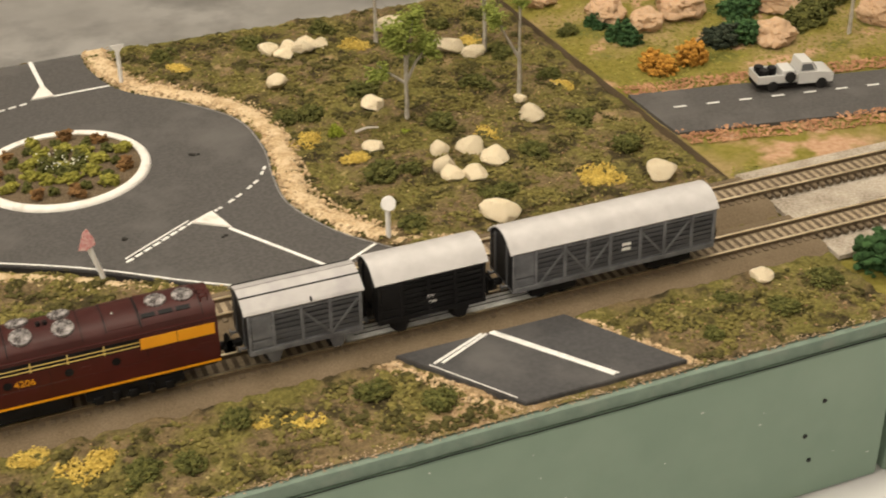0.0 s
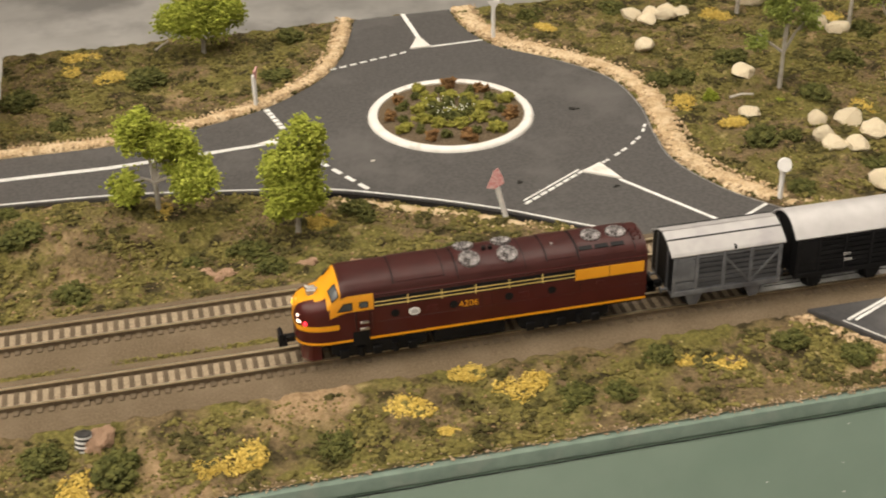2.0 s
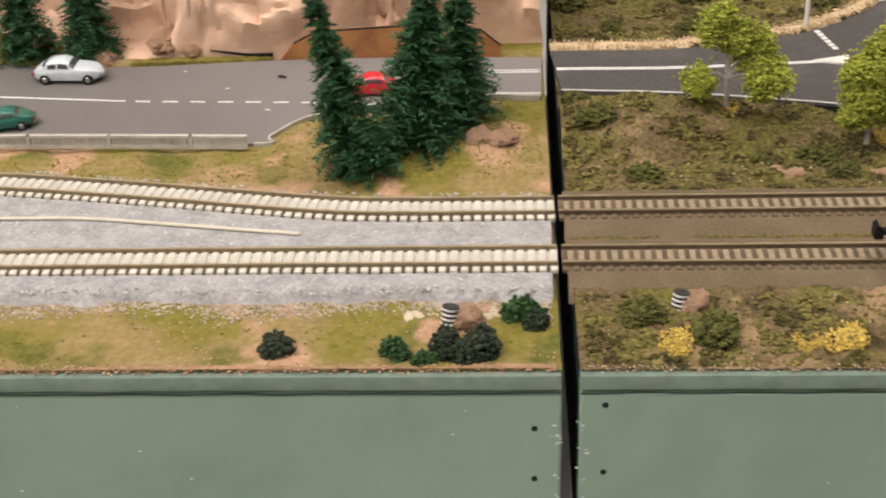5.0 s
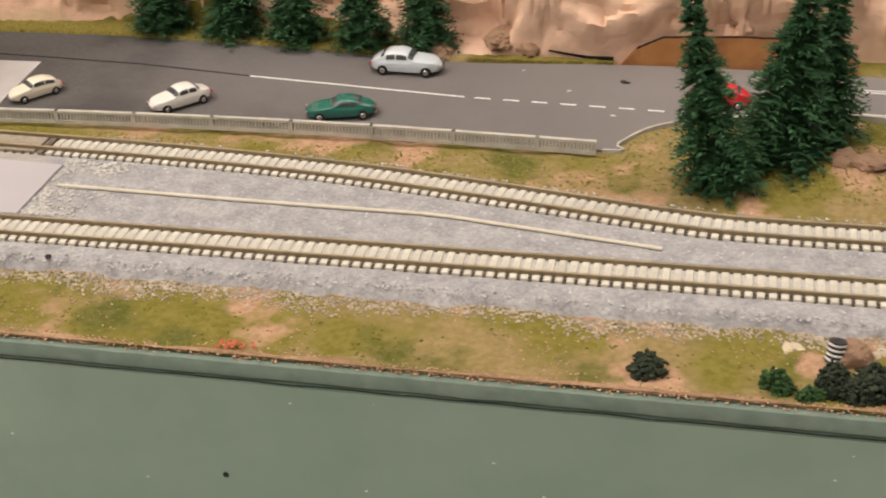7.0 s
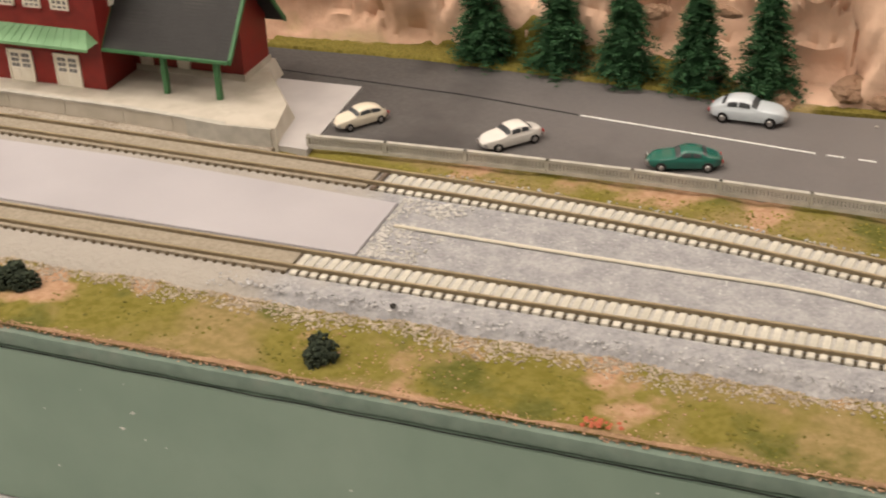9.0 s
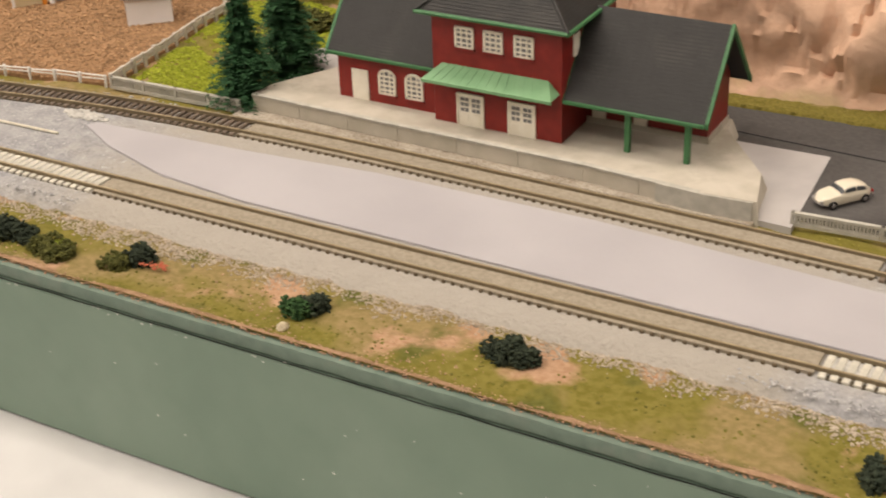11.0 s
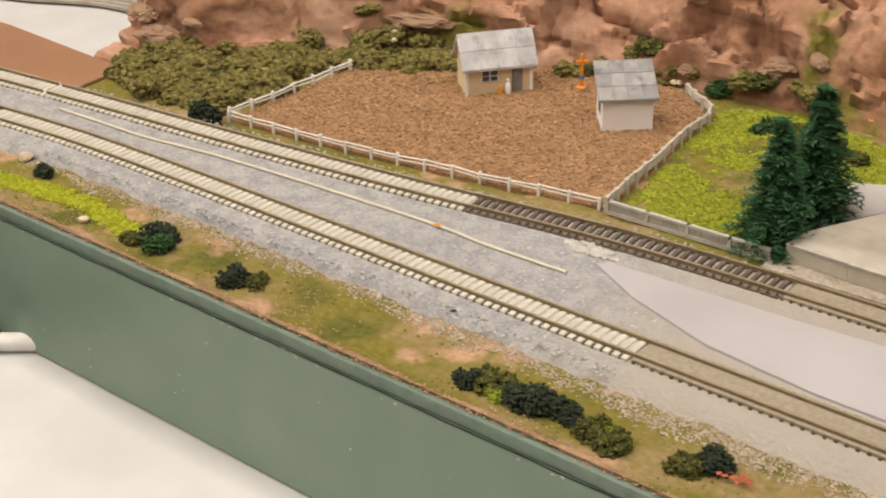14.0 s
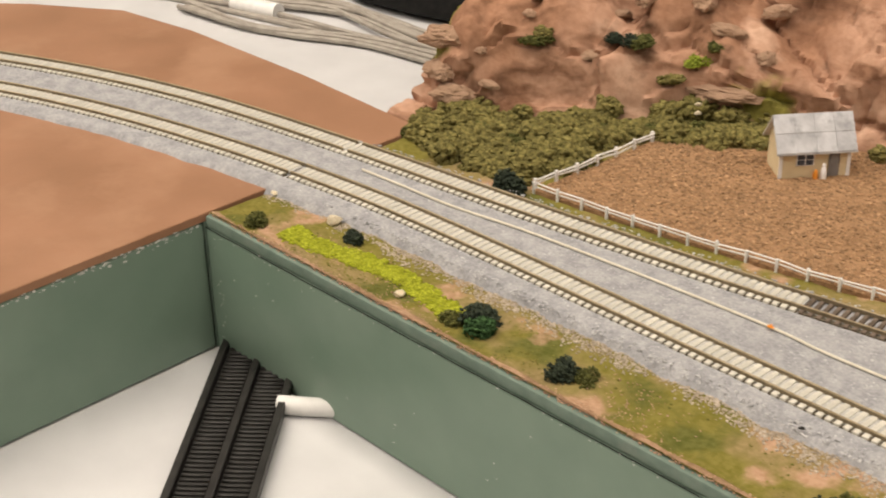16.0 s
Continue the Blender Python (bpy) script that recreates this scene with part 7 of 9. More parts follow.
def gable_roof(parent, x0, x1, ya, yb, ze, zr, over, label=""):
    """A ridge roof along x with green barge boards."""
    yr = (ya + yb) / 2
    slope = (zr - ze) / (yr - ya)
    y0, y1, z_low = ya - over, yb + over, ze - slope * over
    t = 0.0012
    r = part("roof", slab_yz(bmesh.new(), [(y0, z_low), (yr, zr), (y1, z_low), (y1, z_low + t), (yr, zr + t), (y0, z_low + t)], x0, x1), M_ROOFDARK, parent, label, 20)
    n = 26
    for k in range(1, n):
        f = k / n
        part("batten", boxed(x0 + 0.0002, x1 - 0.0002, -0.0003, 0.0003, 0, 0.00006), M_ROOFDARK, r, m=Matrix.Translation((0, y0 + (yr - y0) * f, z_low + (zr - z_low) * f + t)) @ Euler((math.atan(slope), 0, 0)).to_matrix().to_4x4())
    part("gutter", boxed(x0, x1, y0 - 0.0011, y0, z_low - 0.0003, z_low + 0.0012, bevel=0.0003), M_GREENTRIM, r, "green gutter board")
    part("gutter", boxed(x0, x1, y1, y1 + 0.0011, z_low - 0.0003, z_low + 0.0012, bevel=0.0003), M_GREENTRIM, r, "green gutter board")
    for x, d in ((x0, -1), (x1, 1)):
        a, b = sorted((x, x + d * 0.0012))
        part("barge_board", slab_yz(bmesh.new(), [(y0, z_low - 0.0006), (yr, zr - 0.0006), (y1, z_low - 0.0006), (y1, z_low + 0.0016), (yr, zr + 0.0016), (y0, z_low + 0.0016)], a, b), M_GREENTRIM, r, "green barge board", 20)
    return r


def station():
    g = thing("station_building", "red model station with charcoal roofs and green trim", "station")
    g.matrix_basis = NEARER
    # tower block
    tx0, tx1, ty0, ty1 = -0.4892, -0.4344, 0.157, 0.207
    part("tower_wall", boxed(tx0, tx1, ty0, ty1, PZ, 0.0500, bevel=0.0002), M_REDWALL, g, "plain red two-storey walls")
    bm = bmesh.new()
    o, cx, cy = 0.0045, (tx0 + tx1) / 2, (ty0 + ty1) / 2
    ring = [bm.verts.new(p) for p in ((tx0 - o, ty0 - o, 0.0497), (tx1 + o, ty0 - o, 0.0497), (tx1 + o, ty1 + o, 0.0497), (tx0 - o, ty1 + o, 0.0497))]
    tip = bm.verts.new((cx, cy, 0.0752))
    for k in range(4):
        bm.faces.new((ring[k], ring[(k + 1) % 4], tip))
    bm.faces.new(ring[::-1])
    roof = part("tower_roof", bm, M_ROOFDARK, g, "charcoal pyramid roof", 20)
    for k in range(4):
        a, b = ring_pts(tx0, tx1, ty0, ty1, o)[k], ring_pts(tx0, tx1, ty0, ty1, o)[(k + 1) % 4]
        part("gutter", rod(bmesh.new(), (*a, 0.0497), (*b, 0.0497), 0.0009, seg=6), M_GREENTRIM, roof, "green gutter")
        part("hip_ridge", rod(bmesh.new(), (*a, 0.0502), (cx, cy, 0.0756), 0.0007, seg=6), M_ROOFDARK, roof)
        for r in range(1, 26):
            f = r / 26
            p = Vector((*a, 0.0500)).lerp(Vector((cx, cy, 0.0755)), f)
            q = Vector((*b, 0.0500)).lerp(Vector((cx, cy, 0.0755)), f)
            if (p - q).length > 0.006:
                part("batten", rod(bmesh.new(), p, q, 0.00007, seg=4), M_ROOFDARK, roof)
    for c in (-0.4749, -0.4626, -0.4498):
        window_unit(g, c - 0.0038, c + 0.0038, 0.0362, 0.0445, ty0, 3, 4)
    double_door(g, -0.4783, -0.4677, PZ, 0.0170, ty0)
    double_door(g, -0.4562, -0.4457, PZ, 0.0172, ty0)
    part("side_window", boxed(tx1 - 0.0002, tx1 + 0.0006, 0.1665, 0.1715, 0.0355, 0.0445, bevel=0.0002), M_CREAMWIN, g, "cream blind window")
    # awning over the doors
    bm = bmesh.new()
    za, zb, ya = 0.0288, 0.0240, 0.1492
    v = [bm.verts.new(p) for p in ((-0.4850, ty0 + 0.0002, za), (-0.4400, ty0 + 0.0002, za), (-0.4352, ya, zb), (-0.4905, ya, zb), (-0.4850, ty0 + 0.0002, za - 0.0012), (-0.4400, ty0 + 0.0002, za - 0.0012), (-0.4352, ya, zb - 0.0012), (-0.4905, ya, zb - 0.0012))]
    lo = [bm.verts.new(p) for p in ((-0.4905, ty0 + 0.0002, zb), (-0.4352, ty0 + 0.0002, zb), (-0.4905, ty0 + 0.0002, zb - 0.0012), (-0.4352, ty0 + 0.0002, zb - 0.0012))]
    for q in ((0, 3, 2, 1), (3, 7, 6, 2), (4, 5, 6, 7)):
        bm.faces.new([v[i] for i in q])
    bm.faces.new((v[0], lo[0], v[3]))
    bm.faces.new((v[1], v[2], lo[1]))
    aw = part("awning", bm, M_AWNING, g, "sloping light green awning", 15)
    for k in range(1, 14):
        f = k / 14
        p = Vector((-0.4850, ty0, za)).lerp(Vector((-0.4400, ty0, za)), f)
        q = Vector((-0.4905, ya, zb)).lerp(Vector((-0.4352, ya, zb)), f)
        part("seam", rod(bmesh.new(), p, q, 0.00016, seg=4), M_AWNING, aw)
    # left wing
    lx0, lx1, ly0, ly1 = -0.5369, -0.4892, 0.162, 0.202
    wing = [(ly0, PZ), (ly1, PZ), (ly1, 0.0245), (0.182, 0.0492), (ly0, 0.0245)]
    part("wing_wall", slab_yz(bmesh.new(), wing, lx0, lx1 - 0.0001), M_REDWALL, g, "red side wing wall", 20)
    gable_roof(g, -0.5400, lx1 - 0.0002, ly0, ly1, 0.0258, 0.0500, 0.0022, "charcoal shingled wing roof")
    d = part("door", boxed(-0.5303, -0.5225, ly0 - 0.0006, ly0 + 0.0004, PZ, 0.0171, bevel=0.0001), M_CREAMWIN, g, "plain cream door")
    part("panel", boxed(-0.5293, -0.5235, ly0 - 0.0008, ly0 - 0.0005, 0.0055, 0.0105), M_CREAMWIN, d)
    part("panel", boxed(-0.5293, -0.5235, ly0 - 0.0008, ly0 - 0.0005, 0.0115, 0.0160), M_CREAMWIN, d)
    window_unit(g, -0.5174, -0.5099, 0.0082, 0.0158, ly0, 3, 5, True)
    window_unit(g, -0.5049, -0.4972, 0.0082, 0.0158, ly0, 3, 5, True)
    # right wing with an open porch
    rx0, rx1 = -0.4344, -0.3852
    part("wing_wall", slab_yz(bmesh.new(), [(0.180, PZ + 0.0025), (0.202, PZ + 0.0025), (0.202, 0.0245), (0.182, 0.0492), (0.180, 0.0475)], rx0 + 0.0001, rx1), M_REDWALL, g, "red porch wing wall", 20)
    part("plinth", boxed(rx0 + 0.0001, rx1 + 0.0006, 0.1794, 0.2026, PZ - 0.001, PZ + 0.0026), M_PLATFORM, g, "cream plinth")
    gable_roof(g, rx0 + 0.0002, -0.3790, 0.162, 0.202, 0.0258, 0.0500, 0.0042, "charcoal shingled porch roof")
    for x in (-0.4095, -0.3862):
        p = part("porch_post", boxed(x - 0.0011, x + 0.0011, 0.1600, 0.1622, PZ, 0.0240, bevel=0.0002), M_GREENTRIM, g, "square green porch post")
        part("bracket", slab_xz(bmesh.new(), [(x - 0.0045, 0.0238), (x + 0.0045, 0.0238), (x + 0.0012, 0.0195), (x - 0.0012, 0.0195)], 0.1604, 0.1618), M_GREENTRIM, p)
    for x in (-0.4290, -0.4120):
        part("porch_door", boxed(x - 0.0028, x + 0.0028, 0.1793, 0.1801, PZ + 0.0026, 0.0180), M_CREAMWIN, g, "grey-cream porch door")
    window_unit(g, -0.3975, -0.3905, 0.0130, 0.0195, 0.180, 2, 2)


def ring_pts(x0, x1, y0, y1, o):
    return [(x0 - o, y0 - o), (x1 + o, y0 - o), (x1 + o, y1 + o), (x0 - o, y1 + o)]


station()


def baluster_fence(name, label, pts, z0, h, material, panel=0.030, gap=0.0012):
    """A low fence of panels: rails above and below close-set balusters."""
    g = thing(name, label, "fence")
    line = spline(pts, panel)
    if (line[-1] - Vector((*pts[-1], 0))).length > panel * 0.2:
        line.append(Vector((*pts[-1], 0)))
    for a, b in zip(line, line[1:]):
        bm = bmesh.new()
        way = (b - a).normalized()
        n = max(2, int((b - a).length / gap))
        side = Vector((-way.y, way.x, 0))
        m = Matrix((( way.x, side.x, 0, a.x), (way.y, side.y, 0, a.y), (0, 0, 1, 0), (0, 0, 0, 1)))
        ln = (b - a).length
        box(bm, 0, ln - 0.0003, -0.0008, 0.0008, z0 + h * 0.80, z0 + h)
        box(bm, 0, ln - 0.0003, -0.0008, 0.0008, z0, z0 + h * 0.26)
        box(bm, 0, 0.0010, -0.0009, 0.0009, z0, z0 + h)
        for k in range(n):
            x = (k + 0.5) * ln / n
            box(bm, x - 0.00040, x + 0.00040, -0.00045, 0.00045, z0 + h * 0.25, z0 + h * 0.81)
        bmesh.ops.transform(bm, matrix=m, verts=bm.verts)
        part("panel", bm, material, g)
    return g


baluster_fence("roadside_fence", "low grey concrete baluster fence between road and track", [(-0.3405, 0.1390), (-0.29, 0.1420), (-0.2158, 0.1440), (-0.16, 0.1430), (-0.1095, 0.1412)], 0.0, 0.0052, M_CONCRETE)
baluster_fence("lineside_fence", "low cream picket panel fence beside the far track", [(-0.6385, 0.1372), (-0.605, 0.1382), (-0.5712, 0.1392)], -0.001, 0.0056, M_CONCRETE, 0.017)


def rail_fence(label, pts, material, gap, h, rails, lean=0.0, thick=0.0005):
    g = thing("yard_fence", label, "fence", group="farmyard fences")
    line = spline(pts, gap)
    rng = np.random.default_rng(int(abs(pts[0][0]) * 1e4))
    tops = []
    for p in line:
        d = rng.uniform(-0.0007, 0.0007, 2)
        tops.append(Vector((p.x + d[0], p.y + d[1], 0)))
        part("post", boxed(p.x - thick * 1.3, p.x + thick * 1.3, p.y - thick * 1.3, p.y + thick * 1.3, -0.002, h + rng.uniform(0, 0.0006), bevel=0.0001), material, g)
    for a, b in zip(tops, tops[1:]):
        for z in rails:
            part("rail", rod(bmesh.new(), (a.x, a.y, z + rng.uniform(-0.0004, 0.0004)), (b.x, b.y, z + rng.uniform(-0.0002, 0.0002)), thick * 0.85, seg=6), material, g)
    return g


M_GREYWOOD = surface("bleached_fence_wood", [(0.46, 0.42, 0.36), (0.60, 0.56, 0.50)], 300, 0.85, 0.3)
rail_fence("white plastic post-and-rail farmyard fence along the track", [(-0.8200, 0.1130), (-0.77, 0.1172), (-0.71, 0.1262), (-0.6410, 0.1383)], M_WHITE, 0.0128, 0.0038, (0.0018, 0.0033), thick=0.00042)
rail_fence("white post-and-rail fence climbing beside the hedge", [(-0.8203, 0.1140), (-0.8170, 0.150), (-0.8155, 0.1883)], M_WHITE, 0.0123, 0.0046, (0.0023, 0.0040))
rail_fence("bleached grey stock fence beside the bright meadow", [(-0.6400, 0.1390), (-0.6440, 0.175), (-0.6480, 0.210), (-0.6500, 0.2372), (-0.6640, 0.2480), (-0.6750, 0.2570)], M_GREYWOOD, 0.0085, 0.0046, (0.0014, 0.0027, 0.0041), thick=0.0007)

# ---- farm buildings ----
M_TIN_GREY = surface("dull_tin", [(0.24, 0.23, 0.235), (0.36, 0.35, 0.35)], 130, 0.6, 0.1, 400, spot=(0.18, 0.175, 0.18), spot_scale=110, spot_amount=0.5)
M_TIN = surface("printed_tin_roof", [(0.40, 0.40, 0.41), (0.66, 0.66, 0.67)], 70, 0.6, 0.1, 400, spot=(0.30, 0.30, 0.31), spot_scale=120, spot_amount=0.4, stretch=(1, 3, 1))
M_CREAMCARD = surface("cream_card_wall", [(0.64, 0.53, 0.33), (0.72, 0.60, 0.39)], 120, 0.7, 0.1)
M_WHITECARD = surface("white_card_wall", [(0.84, 0.835, 0.84), (0.89, 0.885, 0.89)], 60, 0.7, 0.1)
M_GREYDOOR = surface("grey_card_door", [(0.16, 0.15, 0.15), (0.24, 0.22, 0.21)], 120, 0.7, 0.1)
M_ORANGEPLASTIC = surface("orange_plastic", [(0.70, 0.24, 0.03), (0.78, 0.30, 0.05)], 200, 0.45, 0.0)
M_BLUEPLASTIC = surface("blue_plastic", [(0.08, 0.16, 0.35), (0.12, 0.22, 0.45)], 200, 0.45, 0.0)


M_TIN_SHEET = surface("weathered_tin_sheet", [(0.44, 0.44, 0.455), (0.66, 0.66, 0.675)], 90, 0.6, 0.2, 400, spot=(0.34, 0.34, 0.355), spot_scale=130, spot_amount=0.4, vary=0.14)
M_TIN_GREY_SHEET = surface("dull_tin_sheet", [(0.25, 0.245, 0.25), (0.40, 0.39, 0.39)], 110, 0.6, 0.2, 400, spot=(0.19, 0.185, 0.19), spot_scale=130, spot_amount=0.45, vary=0.18)
M_BLUEGLASS = surface("dim_blue_pane", [(0.055, 0.065, 0.085), (0.10, 0.115, 0.14)], 200, 0.3, 0.0)


def tin_sheets(roof, x0, x1, low, high, cols, rows, material):
    """Overlapping metal sheets laid on a roof slope from its eaves (y, z) to its ridge."""
    for r in range(rows):
        ya, za = (low[k] + (high[k] - low[k]) * r / rows for k in (0, 1))
        yb, zb = (low[k] + (high[k] - low[k]) * (r + 1) / rows for k in (0, 1))
        for c in range(cols):
            xa, xb = x0 + (x1 - x0) * c / cols + 0.00012, x0 + (x1 - x0) * (c + 1) / cols - 0.00012
            part("roof_sheet", slab_yz(bmesh.new(), [(ya, za + 0.00015), (yb, zb + 0.00005), (yb, zb + 0.00025), (ya, za + 0.00050)], xa, xb), material, roof)


def farmhouse():
    ang = math.degrees(math.atan2(0.2185 - 0.194, -0.731 + 0.751))
    g = thing("farmhouse", "small cream card farmhouse with a pale tin roof", "house", pose(-0.7512, 0.1942, 0.0, 0, 0, ang))
    w, d, h, hr = 0.0308, 0.0175, 0.0150, 0.0255
    part("wall", slab_yz(bmesh.new(), [(0, -0.002), (d, -0.002), (d, h), (d / 2, hr - 0.001), (0, h)], 0, w), M_CREAMCARD, g, "", 20)
    for x in (-0.0003, w - 0.0012):
        part("corner_board", boxed(x, x + 0.0015, -0.0004, 0.0002, 0, h), M_WHITECARD, g)
    t, o = 0.0007, 0.0026
    sl = (hr - h) / (d / 2)
    roof = part("roof", slab_yz(bmesh.new(), [(-o, h - sl * o), (d / 2, hr), (d + o, h - sl * o), (d + o, h - sl * o + t), (d / 2, hr + t), (-o, h - sl * o + t)], -0.0022, w + 0.0022), M_TIN, g, "pale streaked tin roof", 20)
    tin_sheets(roof, -0.0022, w + 0.0022, (-o, h - sl * o + t), (d / 2, hr + t), 4, 2, M_TIN_SHEET)
    win = part("window", boxed(0.0072, 0.0150, -0.0004, 0.0003, 0.0058, 0.0114), M_WHITECARD, g, "white-framed four-pane window")
    for x in (0.0076, 0.0114):
        for z in (0.0062, 0.0088):
            part("pane", boxed(x, x + 0.0032, -0.0006, -0.0003, z, z + 0.0022), M_BLUEGLASS, win)
    dr = part("door", boxed(0.0215, 0.0262, -0.0005, 0.0003, 0.0, 0.0118), M_GREYDOOR, g, "dark grey door with a glazed top")
    part("pane", boxed(0.0223, 0.0254, -0.0007, -0.0004, 0.0065, 0.0108), M_GLASSPANE, dr)
    # plain pegs standing in for tiny toy figures beside the door
    o = thing("toy_figure_peg", "tiny plain painted peg standing for a toy figure by the farmhouse door", "ornament", pose(-0.7375, 0.2075, 0.0), mesh=to_mesh("peg", lathe(bmesh.new(), [(0.0013, 0.0), (0.0014, 0.0025), (0.0010, 0.0050), (0.0005, 0.0056), (0.0009, 0.0064), (0.0005, 0.0072)], 12), M_WHITECARD))
    o = thing("toy_figure_peg", "tiny plain orange peg standing for a toy figure by the farmhouse wall", "ornament", pose(-0.7395, 0.2045, 0.0), mesh=to_mesh("peg", lathe(bmesh.new(), [(0.0010, 0.0), (0.0012, 0.0022), (0.0007, 0.0042), (0.0003, 0.0047)], 12), M_ORANGEPLASTIC))


def shed():
    ang = math.degrees(math.atan2(0.2123 - 0.1973, -0.663 + 0.6801))
    g = thing("shed", "small white card shed with a tilted tin roof", "shed", pose(-0.6803, 0.1973, 0.0, 0, 0, ang))
    w, d, h0, h1 = 0.0216, 0.0170, 0.0148, 0.0228
    part("wall", slab_yz(bmesh.new(), [(0, -0.002), (d, -0.002), (d, h1), (0, h0)], 0, w), M_WHITECARD, g, "", 20)
    sl = (h1 - h0) / d
    roof = part("roof", slab_yz(bmesh.new(), [(-0.002, h0 - 0.002 * sl), (d + 0.002, h1 + 0.002 * sl), (d + 0.002, h1 + 0.002 * sl + 0.0008), (-0.002, h0 - 0.002 * sl + 0.0008)], -0.002, w + 0.002), M_TIN_GREY, g, "grey corrugated tin roof", 20)
    tin_sheets(roof, -0.002, w + 0.002, (-0.002, h0 - 0.002 * sl + 0.0008), (d + 0.002, h1 + 0.002 * sl + 0.0008), 4, 3, M_TIN_GREY_SHEET)
    win = part("window", boxed(-0.0004, 0.0002, 0.0055, 0.0105, 0.0060, 0.0120), M_GREYDOOR, g, "dark side window")


def crossing_post():
    g = thing("orange_cross_post", "orange plastic cross on a round stand", "post", pose(-0.7144, 0.2323, 0.0))
    part("upright", boxed(-0.0007, 0.0007, -0.0007, 0.0007, 0.0, 0.0165, bevel=0.0002), M_ORANGEPLASTIC, g)
    part("arm", boxed(-0.0030, 0.0030, -0.0006, 0.0006, 0.0118, 0.0134, bevel=0.0002), M_ORANGEPLASTIC, g, m=pose(0, 0, 0, 0, 0, 40))
    part("stand", lathe(bmesh.new(), [(0.0024, 0.0), (0.0024, 0.0006), (0.0010, 0.0010)], 14), M_ORANGEPLASTIC, g)
    part("band", boxed(-0.0009, 0.0009, -0.0009, 0.0009, 0.0045, 0.0062), M_BLUEPLASTIC, g)


farmhouse()
shed()
crossing_post()

# ---- cars ----
def car_paint(name, c):
    return surface(name, [c, tuple(min(1, v * 1.12) for v in c)], 60, 0.25, 0.0, spec=0.5, coat=0.5)


M_TYRE = surface("black_tyre", [(0.012, 0.012, 0.012), (0.022, 0.022, 0.022)], 300, 0.8, 0.1)
M_CARGLASS = surface("car_window_tint", [(0.10, 0.11, 0.12), (0.17, 0.18, 0.19)], 60, 0.15, 0.0, spec=0.6)


CAR_SHAPES = {
    # height of the roofline and of the waistline (mm) at places from tail (-1) to nose (1); cabin from, to; screen foot
    "bubble": ([(-1, 3.2), (-0.92, 5.0), (-0.70, 7.3), (-0.40, 8.7), (-0.10, 9.1), (0.12, 8.7), (0.34, 6.4), (0.62, 5.9), (0.88, 5.0), (1, 3.2)], [(-1, 3.0), (-0.8, 5.0), (-0.3, 5.6), (0.3, 5.7), (0.75, 5.1), (1, 3.0)], -0.62, 0.16, 0.36),
    "saloon": ([(-1, 3.2), (-0.95, 5.0), (-0.70, 5.9), (-0.58, 6.4), (-0.38, 8.4), (-0.08, 8.8), (0.10, 8.4), (0.34, 6.1), (0.70, 5.6), (0.93, 4.8), (1, 3.2)], [(-1, 3.0), (-0.9, 4.9), (-0.3, 5.5), (0.3, 5.5), (0.85, 4.8), (1, 3.0)], -0.42, 0.13, 0.34),
    "fast": ([(-1, 2.8), (-0.94, 4.4), (-0.66, 6.0), (-0.36, 7.6), (-0.08, 8.0), (0.06, 7.7), (0.28, 5.6), (0.62, 5.2), (0.90, 4.2), (1, 2.8)], [(-1, 2.6), (-0.85, 4.5), (-0.5, 5.2), (0.3, 5.1), (0.8, 4.4), (1, 2.6)], -0.40, 0.09, 0.28),
    "round": ([(-1, 3.0), (-0.94, 4.6), (-0.72, 6.6), (-0.42, 8.5), (-0.12, 8.9), (0.06, 8.5), (0.28, 6.2), (0.62, 5.9), (0.90, 4.9), (1, 3.0)], [(-1, 2.8), (-0.85, 4.9), (-0.3, 5.6), (0.3, 5.6), (0.8, 5.0), (1, 2.8)], -0.48, 0.09, 0.30),
}


